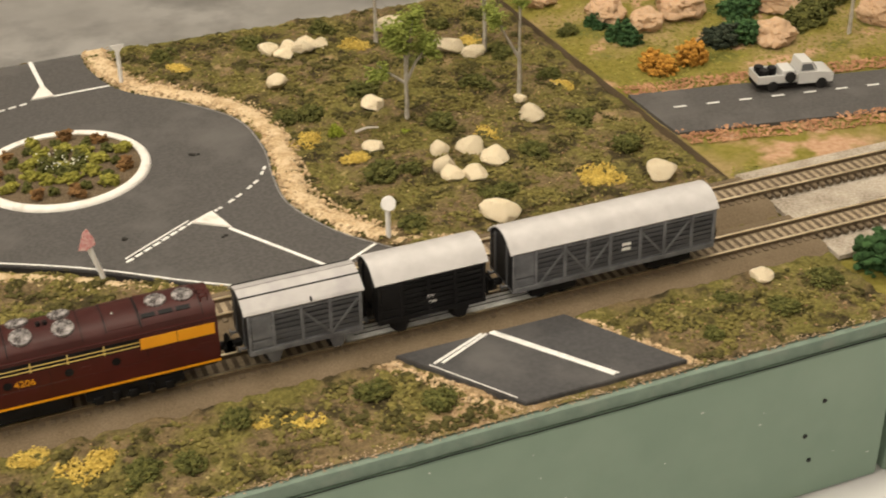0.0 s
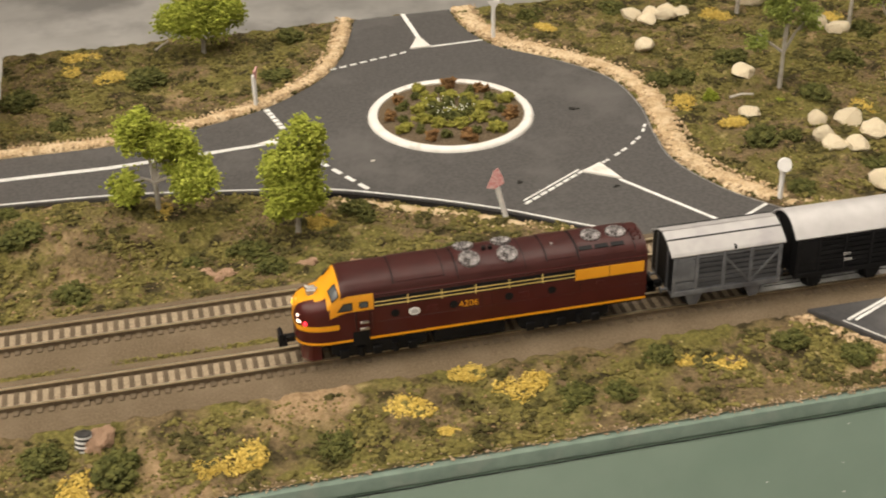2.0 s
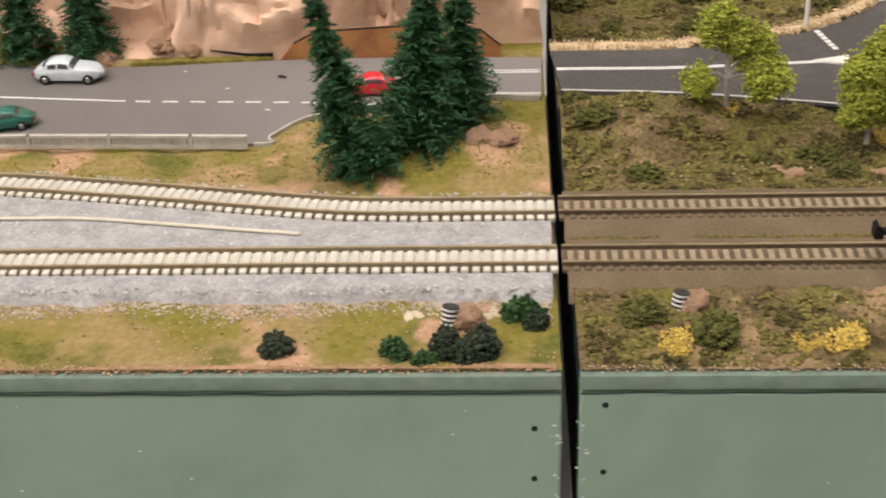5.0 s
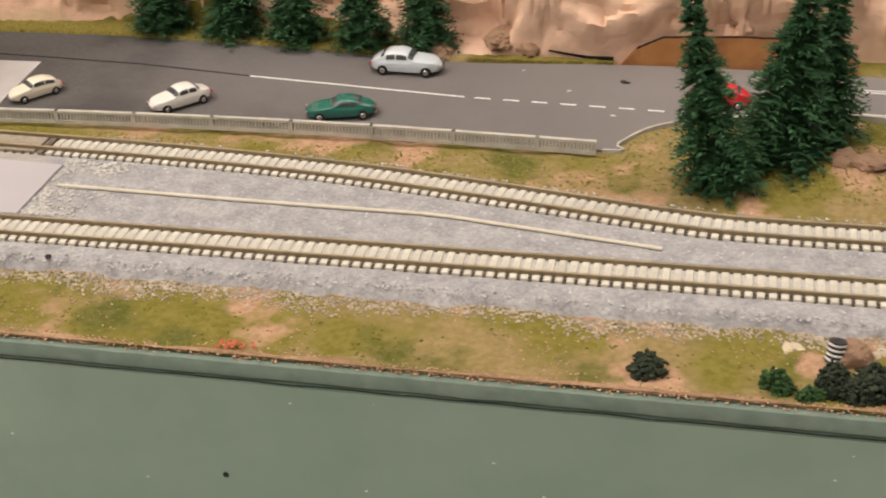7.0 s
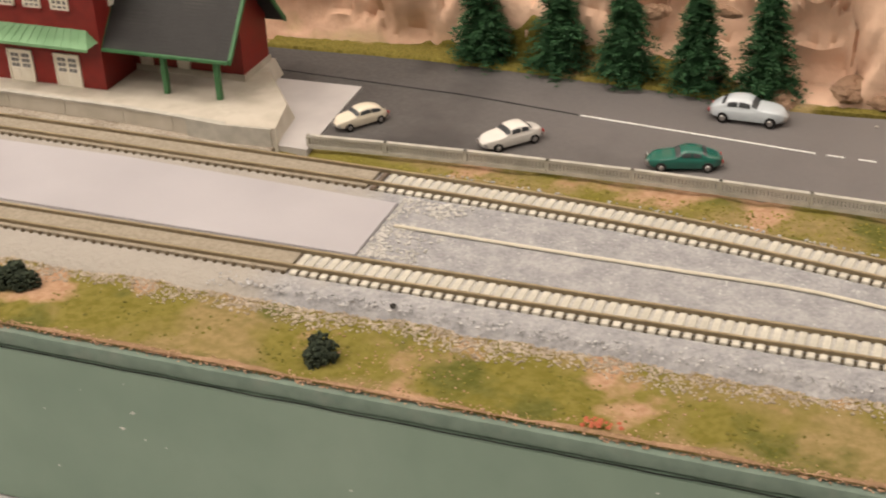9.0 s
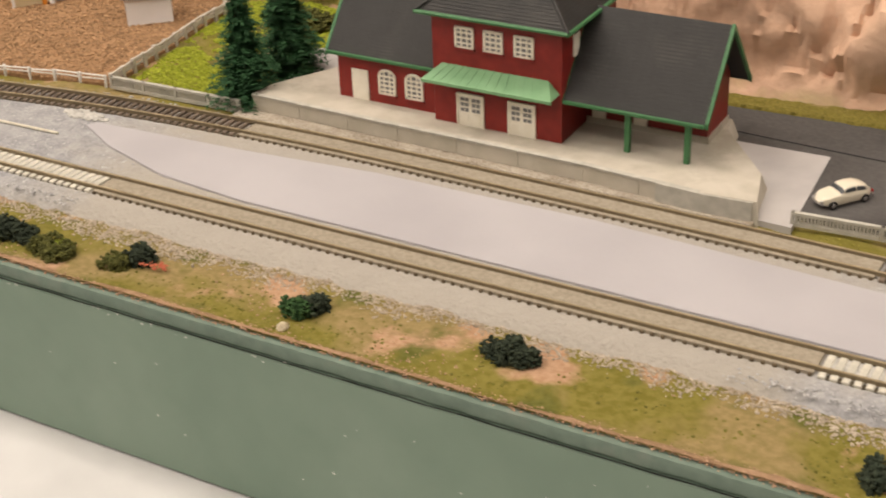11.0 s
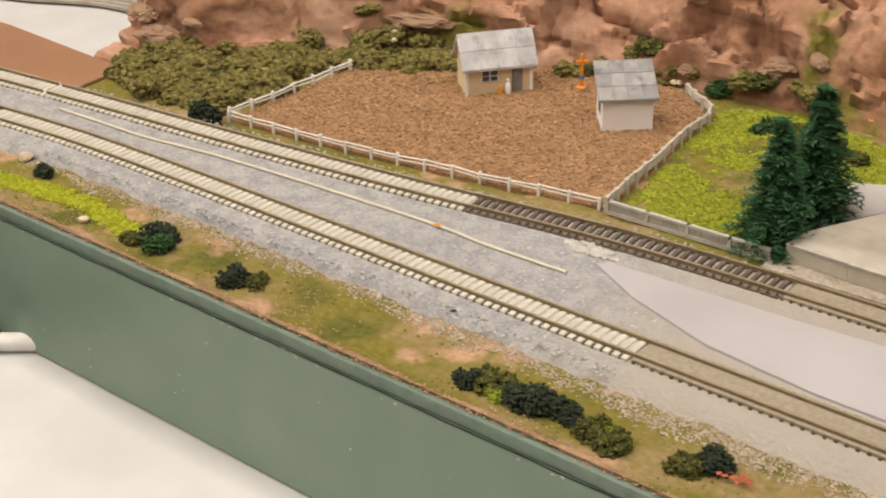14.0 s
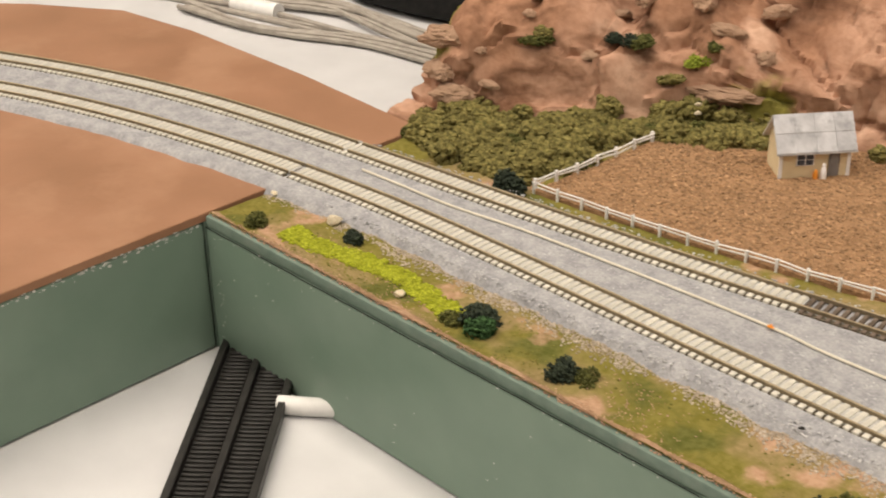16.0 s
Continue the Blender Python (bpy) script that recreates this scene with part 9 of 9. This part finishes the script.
def litter2():
    rng = np.random.default_rng(41)

    def front_band(x, y):
        return max(0.0, wob(x, y, 40) + 0.15)

    m_tan = surface("pink_tan_chip", [(0.33, 0.205, 0.125), (0.45, 0.30, 0.20)], 300, 0.9, 0.3, island=0.2)
    m_pale = surface("pale_crushed_chip", [(0.31, 0.255, 0.190), (0.45, 0.385, 0.310)], 300, 0.9, 0.3, island=0.18)
    m_gs = surface("ballast_chip", [(0.30, 0.30, 0.305), (0.48, 0.475, 0.475)], 300, 0.85, 0.3, island=0.25)
    scatter("crushed_stone", "pale crushed stone shoulder along the front ballast", (-0.903, -0.003, 0.0270, 0.0425), 15000, 0.00040, m_pale, level2, 42, lambda x, y: ease(0.029, 0.040, y + 0.006 * wob(x, y, 50)), 0.30)
    scatter("ballast_stones", "loose grey ballast stones between the rails and shoulders", (-0.904, -0.003, 0.0395, 0.130), 16000, 0.00042, m_gs, lambda x, y: 0.0015, 43, lambda x, y: 1.0 if y < far_y(x) + 0.012 and not (-0.575 < x < -0.289 and (0.048 < y < 0.131 or x < -0.33)) else 0.0, 0.2)
    scatter("earth_chips", "pinkish earth chips strewn over the meadow edge", (-0.903, -0.003, 0.0030, 0.030), 1800, 0.00030, m_tan, level2, 44, lambda x, y: max(0.0, min(1.0, 0.15 + 1.6 * wob(x, y, 30, 3.0) + (0.5 if y < 0.009 else 0))), 0.3)
    scatter("meadow_tufts", "short olive foam grass over the front meadow", (-0.903, -0.003, 0.0040, 0.030), 1600, 0.00040, leaf_mat("meadow_grass", (0.125, 0.118, 0.022), (0.190, 0.170, 0.045)), level2, 45, front_band, 0.15, 0.5)
    scatter("meadow_tufts", "short olive grass between the road fence and far track", (-0.33, -0.004, 0.118, 0.185), 2600, 0.00042, leaf_mat("verge_grass", (0.165, 0.145, 0.03), (0.26, 0.225, 0.056)), level2, 46, lambda x, y: 1.0 if y > far_y(x) + 0.014 and not on_road2(x, y) and y < 0.187 and (x > -0.11 or y < 0.139) else 0.0, 0.15, 0.5)

    def lime_area(x, y):
        return 1.0 if inside(x, y, [(-0.636, 0.143), (-0.592, 0.143), (-0.585, 0.180), (-0.560, 0.200), (-0.554, 0.225), (-0.575, 0.256), (-0.62, 0.264), (-0.656, 0.252), (-0.645, 0.20)]) and wob(x, y, 34, 4.0) + 0.4 * wob(x, y, 200, 1.0) > -0.20 else 0.04 if -0.65 < x < -0.585 and 0.14 < y < 0.26 else 0.0

    scatter("lime_meadow", "bright lime-green grass tufts beside the station", (-0.66, -0.55, 0.14, 0.265), 16000, 0.00050, leaf_mat("lime_grass", (0.190, 0.225, 0.018), (0.310, 0.345, 0.042)), level2, 47, lime_area, 0.3, 0.7)

    def lime_strip(x, y):
        c = 0.0200 + 0.003 * math.sin(x * 60)
        d = abs(y - c) / 0.0062
        return max(0.0, 1.0 - d * d + 0.5 * wob(x, y, 150)) if -0.872 < x < -0.768 else 0.0

    scatter("lime_meadow", "bright lime-green grass strip along the module edge", (-0.87, -0.77, 0.010, 0.030), 5200, 0.00048, leaf_mat("lime_grass_strip", (0.23, 0.255, 0.016), (0.35, 0.375, 0.035)), level2, 48, lime_strip, 0.5, 0.7)
    scatter("yard_gravel", "brown gravel lumps over the farmyard", (-0.822, -0.638, 0.112, 0.258), 9500, 0.00062, surface("brown_yard_chip", [(0.25, 0.145, 0.074), (0.40, 0.245, 0.135)], 300, 0.95, 0.3, island=0.35), lambda x, y: 0.0, 49, lambda x, y: 1.0 if in_yard(x, y) else 0.0, 0.2, 0.6)
    m_bank = ground_blend("bare_earth_bank", [([(0.33, 0.205, 0.125), (0.42, 0.275, 0.175)], 90, 0.45, 0.6)], [(0.23, 0.145, 0.085), (0.32, 0.205, 0.12)], 500, 0.8, 0.0010)
    bm = bmesh.new()
    rows = []
    for x in np.linspace(-0.9025, -0.0030, 420):
        top = max(0.0030, 0.0052 + 0.0050 * wob(x, 3.0, 38) + 0.0016 * wob(x, 4.0, 190))
        rows.append([bm.verts.new((x, 0.0028 + (top - 0.0028) * k / 4, level2(x, 0.0028 + (top - 0.0028) * k / 4) + (-0.0006 if k == 4 else 0.00045 + 0.0002 * wob(x, k, 300)))) for k in range(5)])
    for a, b in zip(rows, rows[1:]):
        for k in range(4):
            bm.faces.new((a[k], b[k], b[k + 1], a[k + 1]))
    thing("ground", "bare orange-brown earth along the module's front edge", "earth", mesh=to_mesh("bare_earth", bm, m_bank, 80), kind="structure")
    m_foot = ground_blend("pine_foot_grass", [([(0.30, 0.21, 0.11), (0.38, 0.28, 0.16)], 40, 0.56, 0.70)], [(0.135, 0.115, 0.024), (0.215, 0.180, 0.045)], 900)
    verts, faces, cols = [], [], 18
    xs = np.linspace(-0.400, -0.112, 380)
    road_x, road_y = [q[0] for q in ROAD2_FAR[::-1]], [q[1] for q in ROAD2_FAR[::-1]]
    for x in xs:
        top = foot(x) + float(np.interp(x, [-0.40, -0.33, -0.215, -0.19, -0.15, -0.112], [-0.001, 0.0025, 0.006, 0.0010, -0.0005, -0.0020])) + 0.0030 * wob(x, 0.0, 30, 6.0) * ease(-0.17, -0.22, x) + 0.0010 * wob(x, 1.0, 160)
        low = float(np.interp(x, road_x, road_y)) + 0.0012 * wob(x, 2.0, 130)
        top = max(top, low + 0.0025)
        for k in range(cols + 1):
            y = low + (top - low) * k / cols
            d = y - foot(x)
            px, py, pz = hill_point(x, d) if d > 0 else (x, y, max(hill_z(x, y), level2(x, y), 0.0))
            lift = -0.0012 if k in (0, cols) else 0.0014 + 0.0006 * wob(x, y, 330)
            verts.append((px, py - 0.5 * lift * (d > 0), max(pz, -0.0002) + lift))
    for a in range(len(xs) - 1):
        for k in range(cols):
            q = a * (cols + 1) + k
            faces.append((q, q + cols + 1, q + cols + 2, q + 1))
    patch = bpy.data.meshes.new("foot_grass")
    patch.from_pydata(verts, [], faces)
    patch.materials.append(m_foot)
    smooth(patch, 80)
    thing("ground", "olive grass strip under the back row of pines", "grass", mesh=patch, kind="structure")
    for x, y, n in ((-0.196, 0.0077, 26), (-0.5205, 0.0215, 22)):
        c = [(x + rng.normal() * 0.0030, y + rng.normal() * 0.0012, 0.0004) for _ in range(n)]
        thing("red_scrap", "small patch of orange-red scatter on the ground", "scrap", None, lumps("red_scrap", c, [0.0007] * n, surface("orange_red_scatter", [(0.36, 0.085, 0.045), (0.48, 0.14, 0.075)], 300, 0.8, 0.1), rng, 0.4, 0.5), kind="stuff")
    m_plaster = surface("spilt_plaster", [(0.42, 0.41, 0.385), (0.54, 0.525, 0.49)], 200, 0.9, 0.4, 700, island=0.12)
    scatter("spilt_plaster", "whitish plaster spilt over the ballast beside the yard sheet", (-0.2900, -0.2620, 0.068, 0.108), 480, 0.00055, m_plaster, lambda x, y: 0.0020, 63, lambda x, y: max(0.0, 0.9 + wob(x, y, 90, 2.0) - (x + 0.290) * 45 + (0.5 if y > 0.100 else 0.0)), 0.1, 0.35)
    scatter("spilt_plaster", "whitish plaster spilt beside the far track", (-0.640, -0.610, 0.099, 0.110), 200, 0.00085, m_plaster, lambda x, y: 0.0020, 64, lambda x, y: max(0.0, 1.0 - ((x + 0.624) / 0.012) ** 2 - ((y - 0.1045) / 0.004) ** 2), 0.1, 0.4)
    # a pale wire lying between the tracks
    for pts in ([(-0.0825, 0.0745), (-0.1258, 0.0815), (-0.1548, 0.0858), (-0.1832, 0.0863), (-0.23, 0.0870), (-0.289, 0.0885)], [(-0.622, 0.0855), (-0.6568, 0.0847), (-0.6803, 0.0858), (-0.7328, 0.0837), (-0.7911, 0.0797), (-0.8302, 0.0745), (-0.8629, 0.0732), (-0.888, 0.0720)]):
        thing("point_wire", "cream control rod lying in the ballast between tracks", "wire", mesh=to_mesh("point_wire", pipe(bmesh.new(), [(p.x, p.y, 0.0025) for p in spline(pts, 0.006)], 0.0006, 7), surface("cream_wire", [(0.56, 0.52, 0.42), (0.64, 0.60, 0.50)], 200, 0.5, 0.0)))


litter2()

def debris():
    """Stray bits dropped on road and ballast."""
    rng = np.random.default_rng(19)
    dark, pale = surface("dark_crumb", [(0.012, 0.011, 0.010), (0.03, 0.028, 0.025)], 300, 0.9, 0.2), surface("pale_crumb", [(0.50, 0.46, 0.40), (0.66, 0.62, 0.55)], 300, 0.9, 0.2)
    for x, y, z, size, mat, label in (
            (-0.268, 0.043, 0.0020, 0.0012, dark, "black scrap lying on the ballast"), (-0.638, 0.042, 0.0020, 0.0010, dark, "black scrap lying on the ballast"),
            (-0.105, 0.204, 0.0004, 0.0015, dark, "dark crumb lying on the road"), (-0.126, 0.193, 0.0004, 0.0008, pale, "pale chip lying on the road"), (-0.107, 0.173, 0.0004, 0.0008, pale, "pale chip lying on the road"), (-0.146, 0.211, 0.0004, 0.0006, pale, "pale chip lying on the road"),
            (0.242, 0.219, ROAD_Z + 0.0003, 0.0012, dark, "dark crumb lying on the road"), (0.201, 0.162, ROAD_Z + 0.0003, 0.0010, dark, "dark crumb lying on the road"), (0.150, 0.195, ROAD_Z + 0.0003, 0.0007, pale, "pale chip lying on the road"), (0.236, 0.149, ROAD_Z + 0.0003, 0.0008, dark, "dark crumb lying on the road"),
            (-0.679, 0.085, 0.0032, 0.0011, M_ORANGEPLASTIC, "small orange clip on the control rod"), (-0.5905, 0.2665, 0.0035, 0.0014, M_ORANGEPLASTIC, "orange-red scrap at the foot of the hill")):
        c = [(x + rng.normal() * size * 0.55, y + rng.normal() * size * 0.4, z + size * 0.15) for _ in range(4)]
        thing("scrap", label, "scrap", None, lumps("scrap", c, [size * q for q in (0.9, 0.7, 0.6, 0.5)], mat, rng, 0.4, 0.5))


debris()

# ---- next module's background ----
M_PEACHROCK = surface("peach_rock", [(0.46, 0.25, 0.11), (0.64, 0.40, 0.22)], 80, 0.9, 0.5, 300, spot=(0.50, 0.42, 0.34), spot_scale=40, spot_amount=0.7)
PEACH = [to_mesh("rock", crag_stone(k + 7), M_PEACHROCK, 30) for k in range(3)]


def next_module():
    rng = np.random.default_rng(88)
    for x, y, s in ((0.4610, 0.2735, 0.011), (0.5230, 0.2200, 0.0110), (0.4990, 0.2650, 0.0135), (0.4750, 0.2580, 0.0090), (0.5470, 0.2560, 0.0140), (0.5850, 0.2220, 0.0120), (0.5140, 0.2880, 0.0130), (0.5650, 0.2850, 0.0150), (0.4420, 0.3100, 0.0120), (0.4800, 0.3100, 0.0130), (0.5300, 0.3200, 0.015)):
        ob = thing("rock", "peach coloured boulder in the far scrub", "rock", None, PEACH[int(rng.integers(3))], group="far boulders")
        ob.matrix_basis = Matrix.LocRotScale((x, y, level3(x, y) + s * 0.3), Euler((0, 0, rng.uniform(0, 6))), (s, s * 0.8, s * 0.8))
    for kind, x, y, s in (("rust", 0.4560, 0.2120, 0.85), ("rust", 0.4740, 0.2150, 1.0), ("green", 0.4580, 0.2490, 1.7), ("green", 0.4530, 0.2680, 1.3), ("dark", 0.4980, 0.2260, 1.9), ("green", 0.5080, 0.2270, 1.8), ("olive", 0.5450, 0.2290, 1.7), ("olive", 0.5600, 0.2420, 1.9), ("green", 0.5220, 0.2520, 1.9), ("olive", 0.5800, 0.2550, 1.8), ("olive", 0.4300 + 0.006, 0.2650, 1.2), ("dark", 0.5900, 0.2800, 2.0), ("olive", 0.5400, 0.2800, 1.8), ("green", 0.4900, 0.2880, 1.8), ("olive", 0.4700, 0.2950, 1.6), ("olive", 0.6000, 0.2350, 1.6), ("green", 0.4405, 0.0310, 2.1), ("dark", 0.4480, 0.0250, 1.8)):
        plant(kind, x, y, level3(x, y) - 0.001, s, 1.0)
    for pts, w in (([(0.4295, 0.1455), (0.50, 0.1325), (0.60, 0.114)], 0.0070), ([(0.4295, 0.1960), (0.50, 0.1850), (0.60, 0.168)], 0.0055)):
        centres, sizes = [], []
        for p in spline(pts, 0.0015):
            for _ in range(9):
                centres.append((p.x, p.y + rng.uniform(-w, w), level3(p.x, p.y) + 0.0010))
                sizes.append(rng.uniform(0.0004, 0.0009))
        thing("verge_grit", "red-brown gravel verge along the next road", "gravel", None, lumps("verge_grit", centres, sizes, M_EARTH3, rng, 0.6, 0.4), kind="stuff")
    leafy_tree(0.5600, 0.2120, -0.001, 0.055, [(0.012, 0.004, 0.046, 0.0070), (-0.006, 0.0, 0.050, 0.0060)], M_TREELEAF2, "pale-barked gum tree beyond the next road", 15, True)
    scatter("meadow_tufts", "short olive grass over the next module", (0.43, 0.64, 0.11, 0.30), 6000, 0.0006, leaf_mat("next_grass", (0.15, 0.14, 0.03), (0.25, 0.225, 0.06)), level3, 61, lambda x, y: 0.0 if 0.118 < y + (x - 0.4288) * 0.19 < 0.20 else 1.0, 0.15, 0.5)


next_module()


# ---- what lies on the tables ----
M_GRILLE = surface("black_ribbed_plastic", [(0.012, 0.011, 0.010), (0.024, 0.022, 0.020)], 200, 0.4, 0.1, 900, spec=0.45)
M_CABLE = surface("grey_cable", [(0.28, 0.25, 0.215), (0.38, 0.345, 0.30)], 120, 0.55, 0.0)
M_DARKCLOTH = surface("black_cloth", [(0.010, 0.010, 0.010), (0.020, 0.019, 0.018)], 200, 0.95, 0.4)


def ribbed_tray():
    ang = math.degrees(math.atan2(-0.0759 - 0.0001, -0.831 + 0.899))
    g = thing("ribbed_tray", "black ribbed plastic ramp lying on the white table", "tray", pose(-0.903, 0.0045, TABLE_Z, 0, 0, ang))
    L, W = 0.121, 0.0345
    part("base", boxed(0, L, 0, W, 0.0, 0.0040, bevel=0.0006), M_GRILLE, g)
    for y in (0.0008, W / 2, W - 0.0008):
        part("side_rail", boxed(0, L, y - 0.0016, y + 0.0016, 0.0038, 0.0072, bevel=0.0004), M_GRILLE, g)
    n = 40
    for k in range(n):
        x = 0.004 + k * (L - 0.006) / n
        for a, b in ((0.0030, W / 2 - 0.0022), (W / 2 + 0.0022, W - 0.0030)):
            part("rib", boxed(x, x + 0.0017, a, b, 0.0038, 0.0055, bevel=0.0004), M_GRILLE, g)
    g2 = thing("support_tube", "short white round tube lying on the table", "tube", mesh=to_mesh("support_tube", rod(bmesh.new(), (-0.846, -0.012, TABLE_Z + 0.004), (-0.818, 0.010, TABLE_Z + 0.004), 0.0040, seg=20), M_WHITE))


def cables():
    rng = np.random.default_rng(5)
    z = TABLE_Z + 0.002
    runs = ([(-1.345, 0.262), (-1.26, 0.285), (-1.17, 0.300), (-1.08, 0.318), (-0.98, 0.350)], [(-1.30, 0.255), (-1.22, 0.262), (-1.15, 0.292), (-1.07, 0.312), (-0.97, 0.330)], [(-1.36, 0.290), (-1.27, 0.300), (-1.19, 0.330), (-1.10, 0.328), (-0.98, 0.345)], [(-1.30, 0.300), (-1.22, 0.330), (-1.14, 0.325), (-1.06, 0.325), (-0.96, 0.335)])
    for j, run in enumerate(runs):
        g = thing("cable_bundle", "loose bundle of grey flat cables on the table", "cable", group="grey cables")
        for k in range(5):
            off = rng.uniform(-0.006, 0.006, (len(run), 2))
            pts = [(x + o[0], y + o[1] + (k - 2) * 0.0026) for (x, y), o in zip(run, off)]
            part("cable", pipe(bmesh.new(), [(p.x, p.y, z + 0.0016 * (k % 2) + 0.001 * j) for p in spline(pts, 0.012)], 0.0019, 7), M_CABLE, g)
    t = thing("cable_tag", "white tape wrapped round the cables", "tape", mesh=to_mesh("cable_tag", rod(bmesh.new(), (-1.275, 0.283, z + 0.003), (-1.235, 0.292, z + 0.003), 0.0065, seg=14), M_WHITE))


def dark_cloth():
    bm = bmesh.new()
    n = 24
    rows = []
    for i in range(n + 1):
        row = []
        for j in range(9):
            x = -1.32 + 0.42 * i / n
            y = 0.372 + 0.020 * math.sin(x * 17) + 0.13 * j / 8
            row.append(bm.verts.new((x, y, TABLE_Z + 0.004 + 0.05 * math.sin(math.pi * j / 8) + 0.004 * noise.noise(Vector((x * 30, j * 0.6, 0))))))
        rows.append(row)
    for a, b in zip(rows, rows[1:]):
        for j in range(8):
            bm.faces.new((a[j], b[j], b[j + 1], a[j + 1]))
    ex = bmesh.ops.solidify(bm, geom=bm.faces[:], thickness=0.003)
    thing("black_bag", "black cloth bag slumped on the table behind", "bag", mesh=to_mesh("black_bag", bm, M_DARKCLOTH))


ribbed_tray()
cables()
dark_cloth()


def ceiling_panels():
    # glowing panels made up to go with the added lamps
    m = glow("panel_diffuser", (1.0, 0.96, 0.9), 1.0)
    for x, y in LAMPS:
        g = thing("added_ceiling_light", "flat white ceiling light panel, added out of view and switched on", "ceiling light", pose(x, y, CEILING), group="ceiling lights")
        part("frame", boxed(-0.62, 0.62, -0.20, 0.20, -0.03, -0.001, bevel=0.004), M_WHITE, g)
        part("diffuser", boxed(-0.59, 0.59, -0.17, 0.17, -0.033, -0.0305), m, g)


ceiling_panels()


def fascia_wear():
    """Chips, screws and scuffs on the green boards."""
    rng = np.random.default_rng(3)
    m_chip = surface("bare_chip", [(0.45, 0.46, 0.42), (0.62, 0.62, 0.58)], 300, 0.7, 0.0)
    for x, z in ((0.398, -0.026), (0.392, -0.039), (0.395, -0.050), (0.0105, -0.0100), (0.0105, -0.0335), (-0.009, -0.0180), (-0.009, -0.0360), (-0.2, -0.04)):
        thing("screw", "small countersunk screw head in the green board", "screw", pose(x, -0.0002, z), mesh=to_mesh("screw", lathe(bmesh.new(), [(0.0009, 0.0004), (0.0009, 0.0), (0.0005, -0.0002)], 12, (0, 0, 0), "y"), M_BLACK), group="screws")
    c, s = [], []
    for k in range(90):
        x = rng.uniform(-0.90, 0.42)
        c.append((x, -0.00005, rng.uniform(-0.062, -0.008)))
        s.append(rng.uniform(0.0003, 0.0009) * (1.4 if rng.uniform() < 0.15 else 0.8))
    for k in range(45):
        c.append((rng.choice([-0.0025, 0.0045, -0.898]) + rng.normal() * 0.0014, -0.00005, rng.uniform(-0.062, -0.010)))
        s.append(rng.uniform(0.0003, 0.0008))
    for k in range(60):
        c.append((rng.uniform(-0.90, -0.45), -0.00005, -0.0072 + rng.normal() * 0.0006))
        s.append(rng.uniform(0.0003, 0.0007))
    me = lumps("paint_chips", c, s, m_chip, rng, 0.5, 0.4)
    v = np.array([q.co[:] for q in me.vertices])
    cy = np.repeat(np.array(c)[:, 1], len(ICO_V))
    v[:, 1] = cy + (v[:, 1] - cy) * 0.15
    me.vertices.foreach_set("co", v.ravel())
    thing("paint_chips", "pale paint chips scattered on the green boards", "paint chips", None, me, kind="stuff")
    n = 120
    c = [(-0.9052 + rng.normal() * 0.0003, -abs(rng.normal()) * 0.10 - 0.002, -0.0040 - abs(rng.normal()) * 0.0016) for _ in range(n)]
    me = lumps("paint_chips", c, rng.uniform(0.0003, 0.0011, n), m_chip, rng, 0.5, 0.4)
    v = np.array([q.co[:] for q in me.vertices])
    v[:, 0] = -0.90545 + (v[:, 0] + 0.9052) * 0.10
    me.vertices.foreach_set("co", v.ravel())
    thing("paint_chips", "pale scuffs along the corner board's top edge", "paint chips", None, me, kind="stuff")
    # crumbly scenic edge where ground meets the board
    for x0, x1, col in ((0.005, 0.424, [(0.30, 0.22, 0.14), (0.42, 0.32, 0.22)]), (-0.903, -0.003, [(0.36, 0.22, 0.14), (0.48, 0.31, 0.21)])):
        n = int((x1 - x0) * 3600)
        c = [(rng.uniform(x0, x1), 0.0026 + rng.uniform(-0.0008, 0.0022), rng.uniform(-0.0006, 0.0006)) for _ in range(n)]
        thing("edge_crumbs", "crumbly plaster edge along the green board", "ground cover", None, lumps("edge_crumbs", c, rng.uniform(0.0002, 0.00045, n), surface("edge_plaster", col, 300, 0.95, 0.3, island=0.25), rng, 0.7, 0.4), kind="stuff")


fascia_wear()
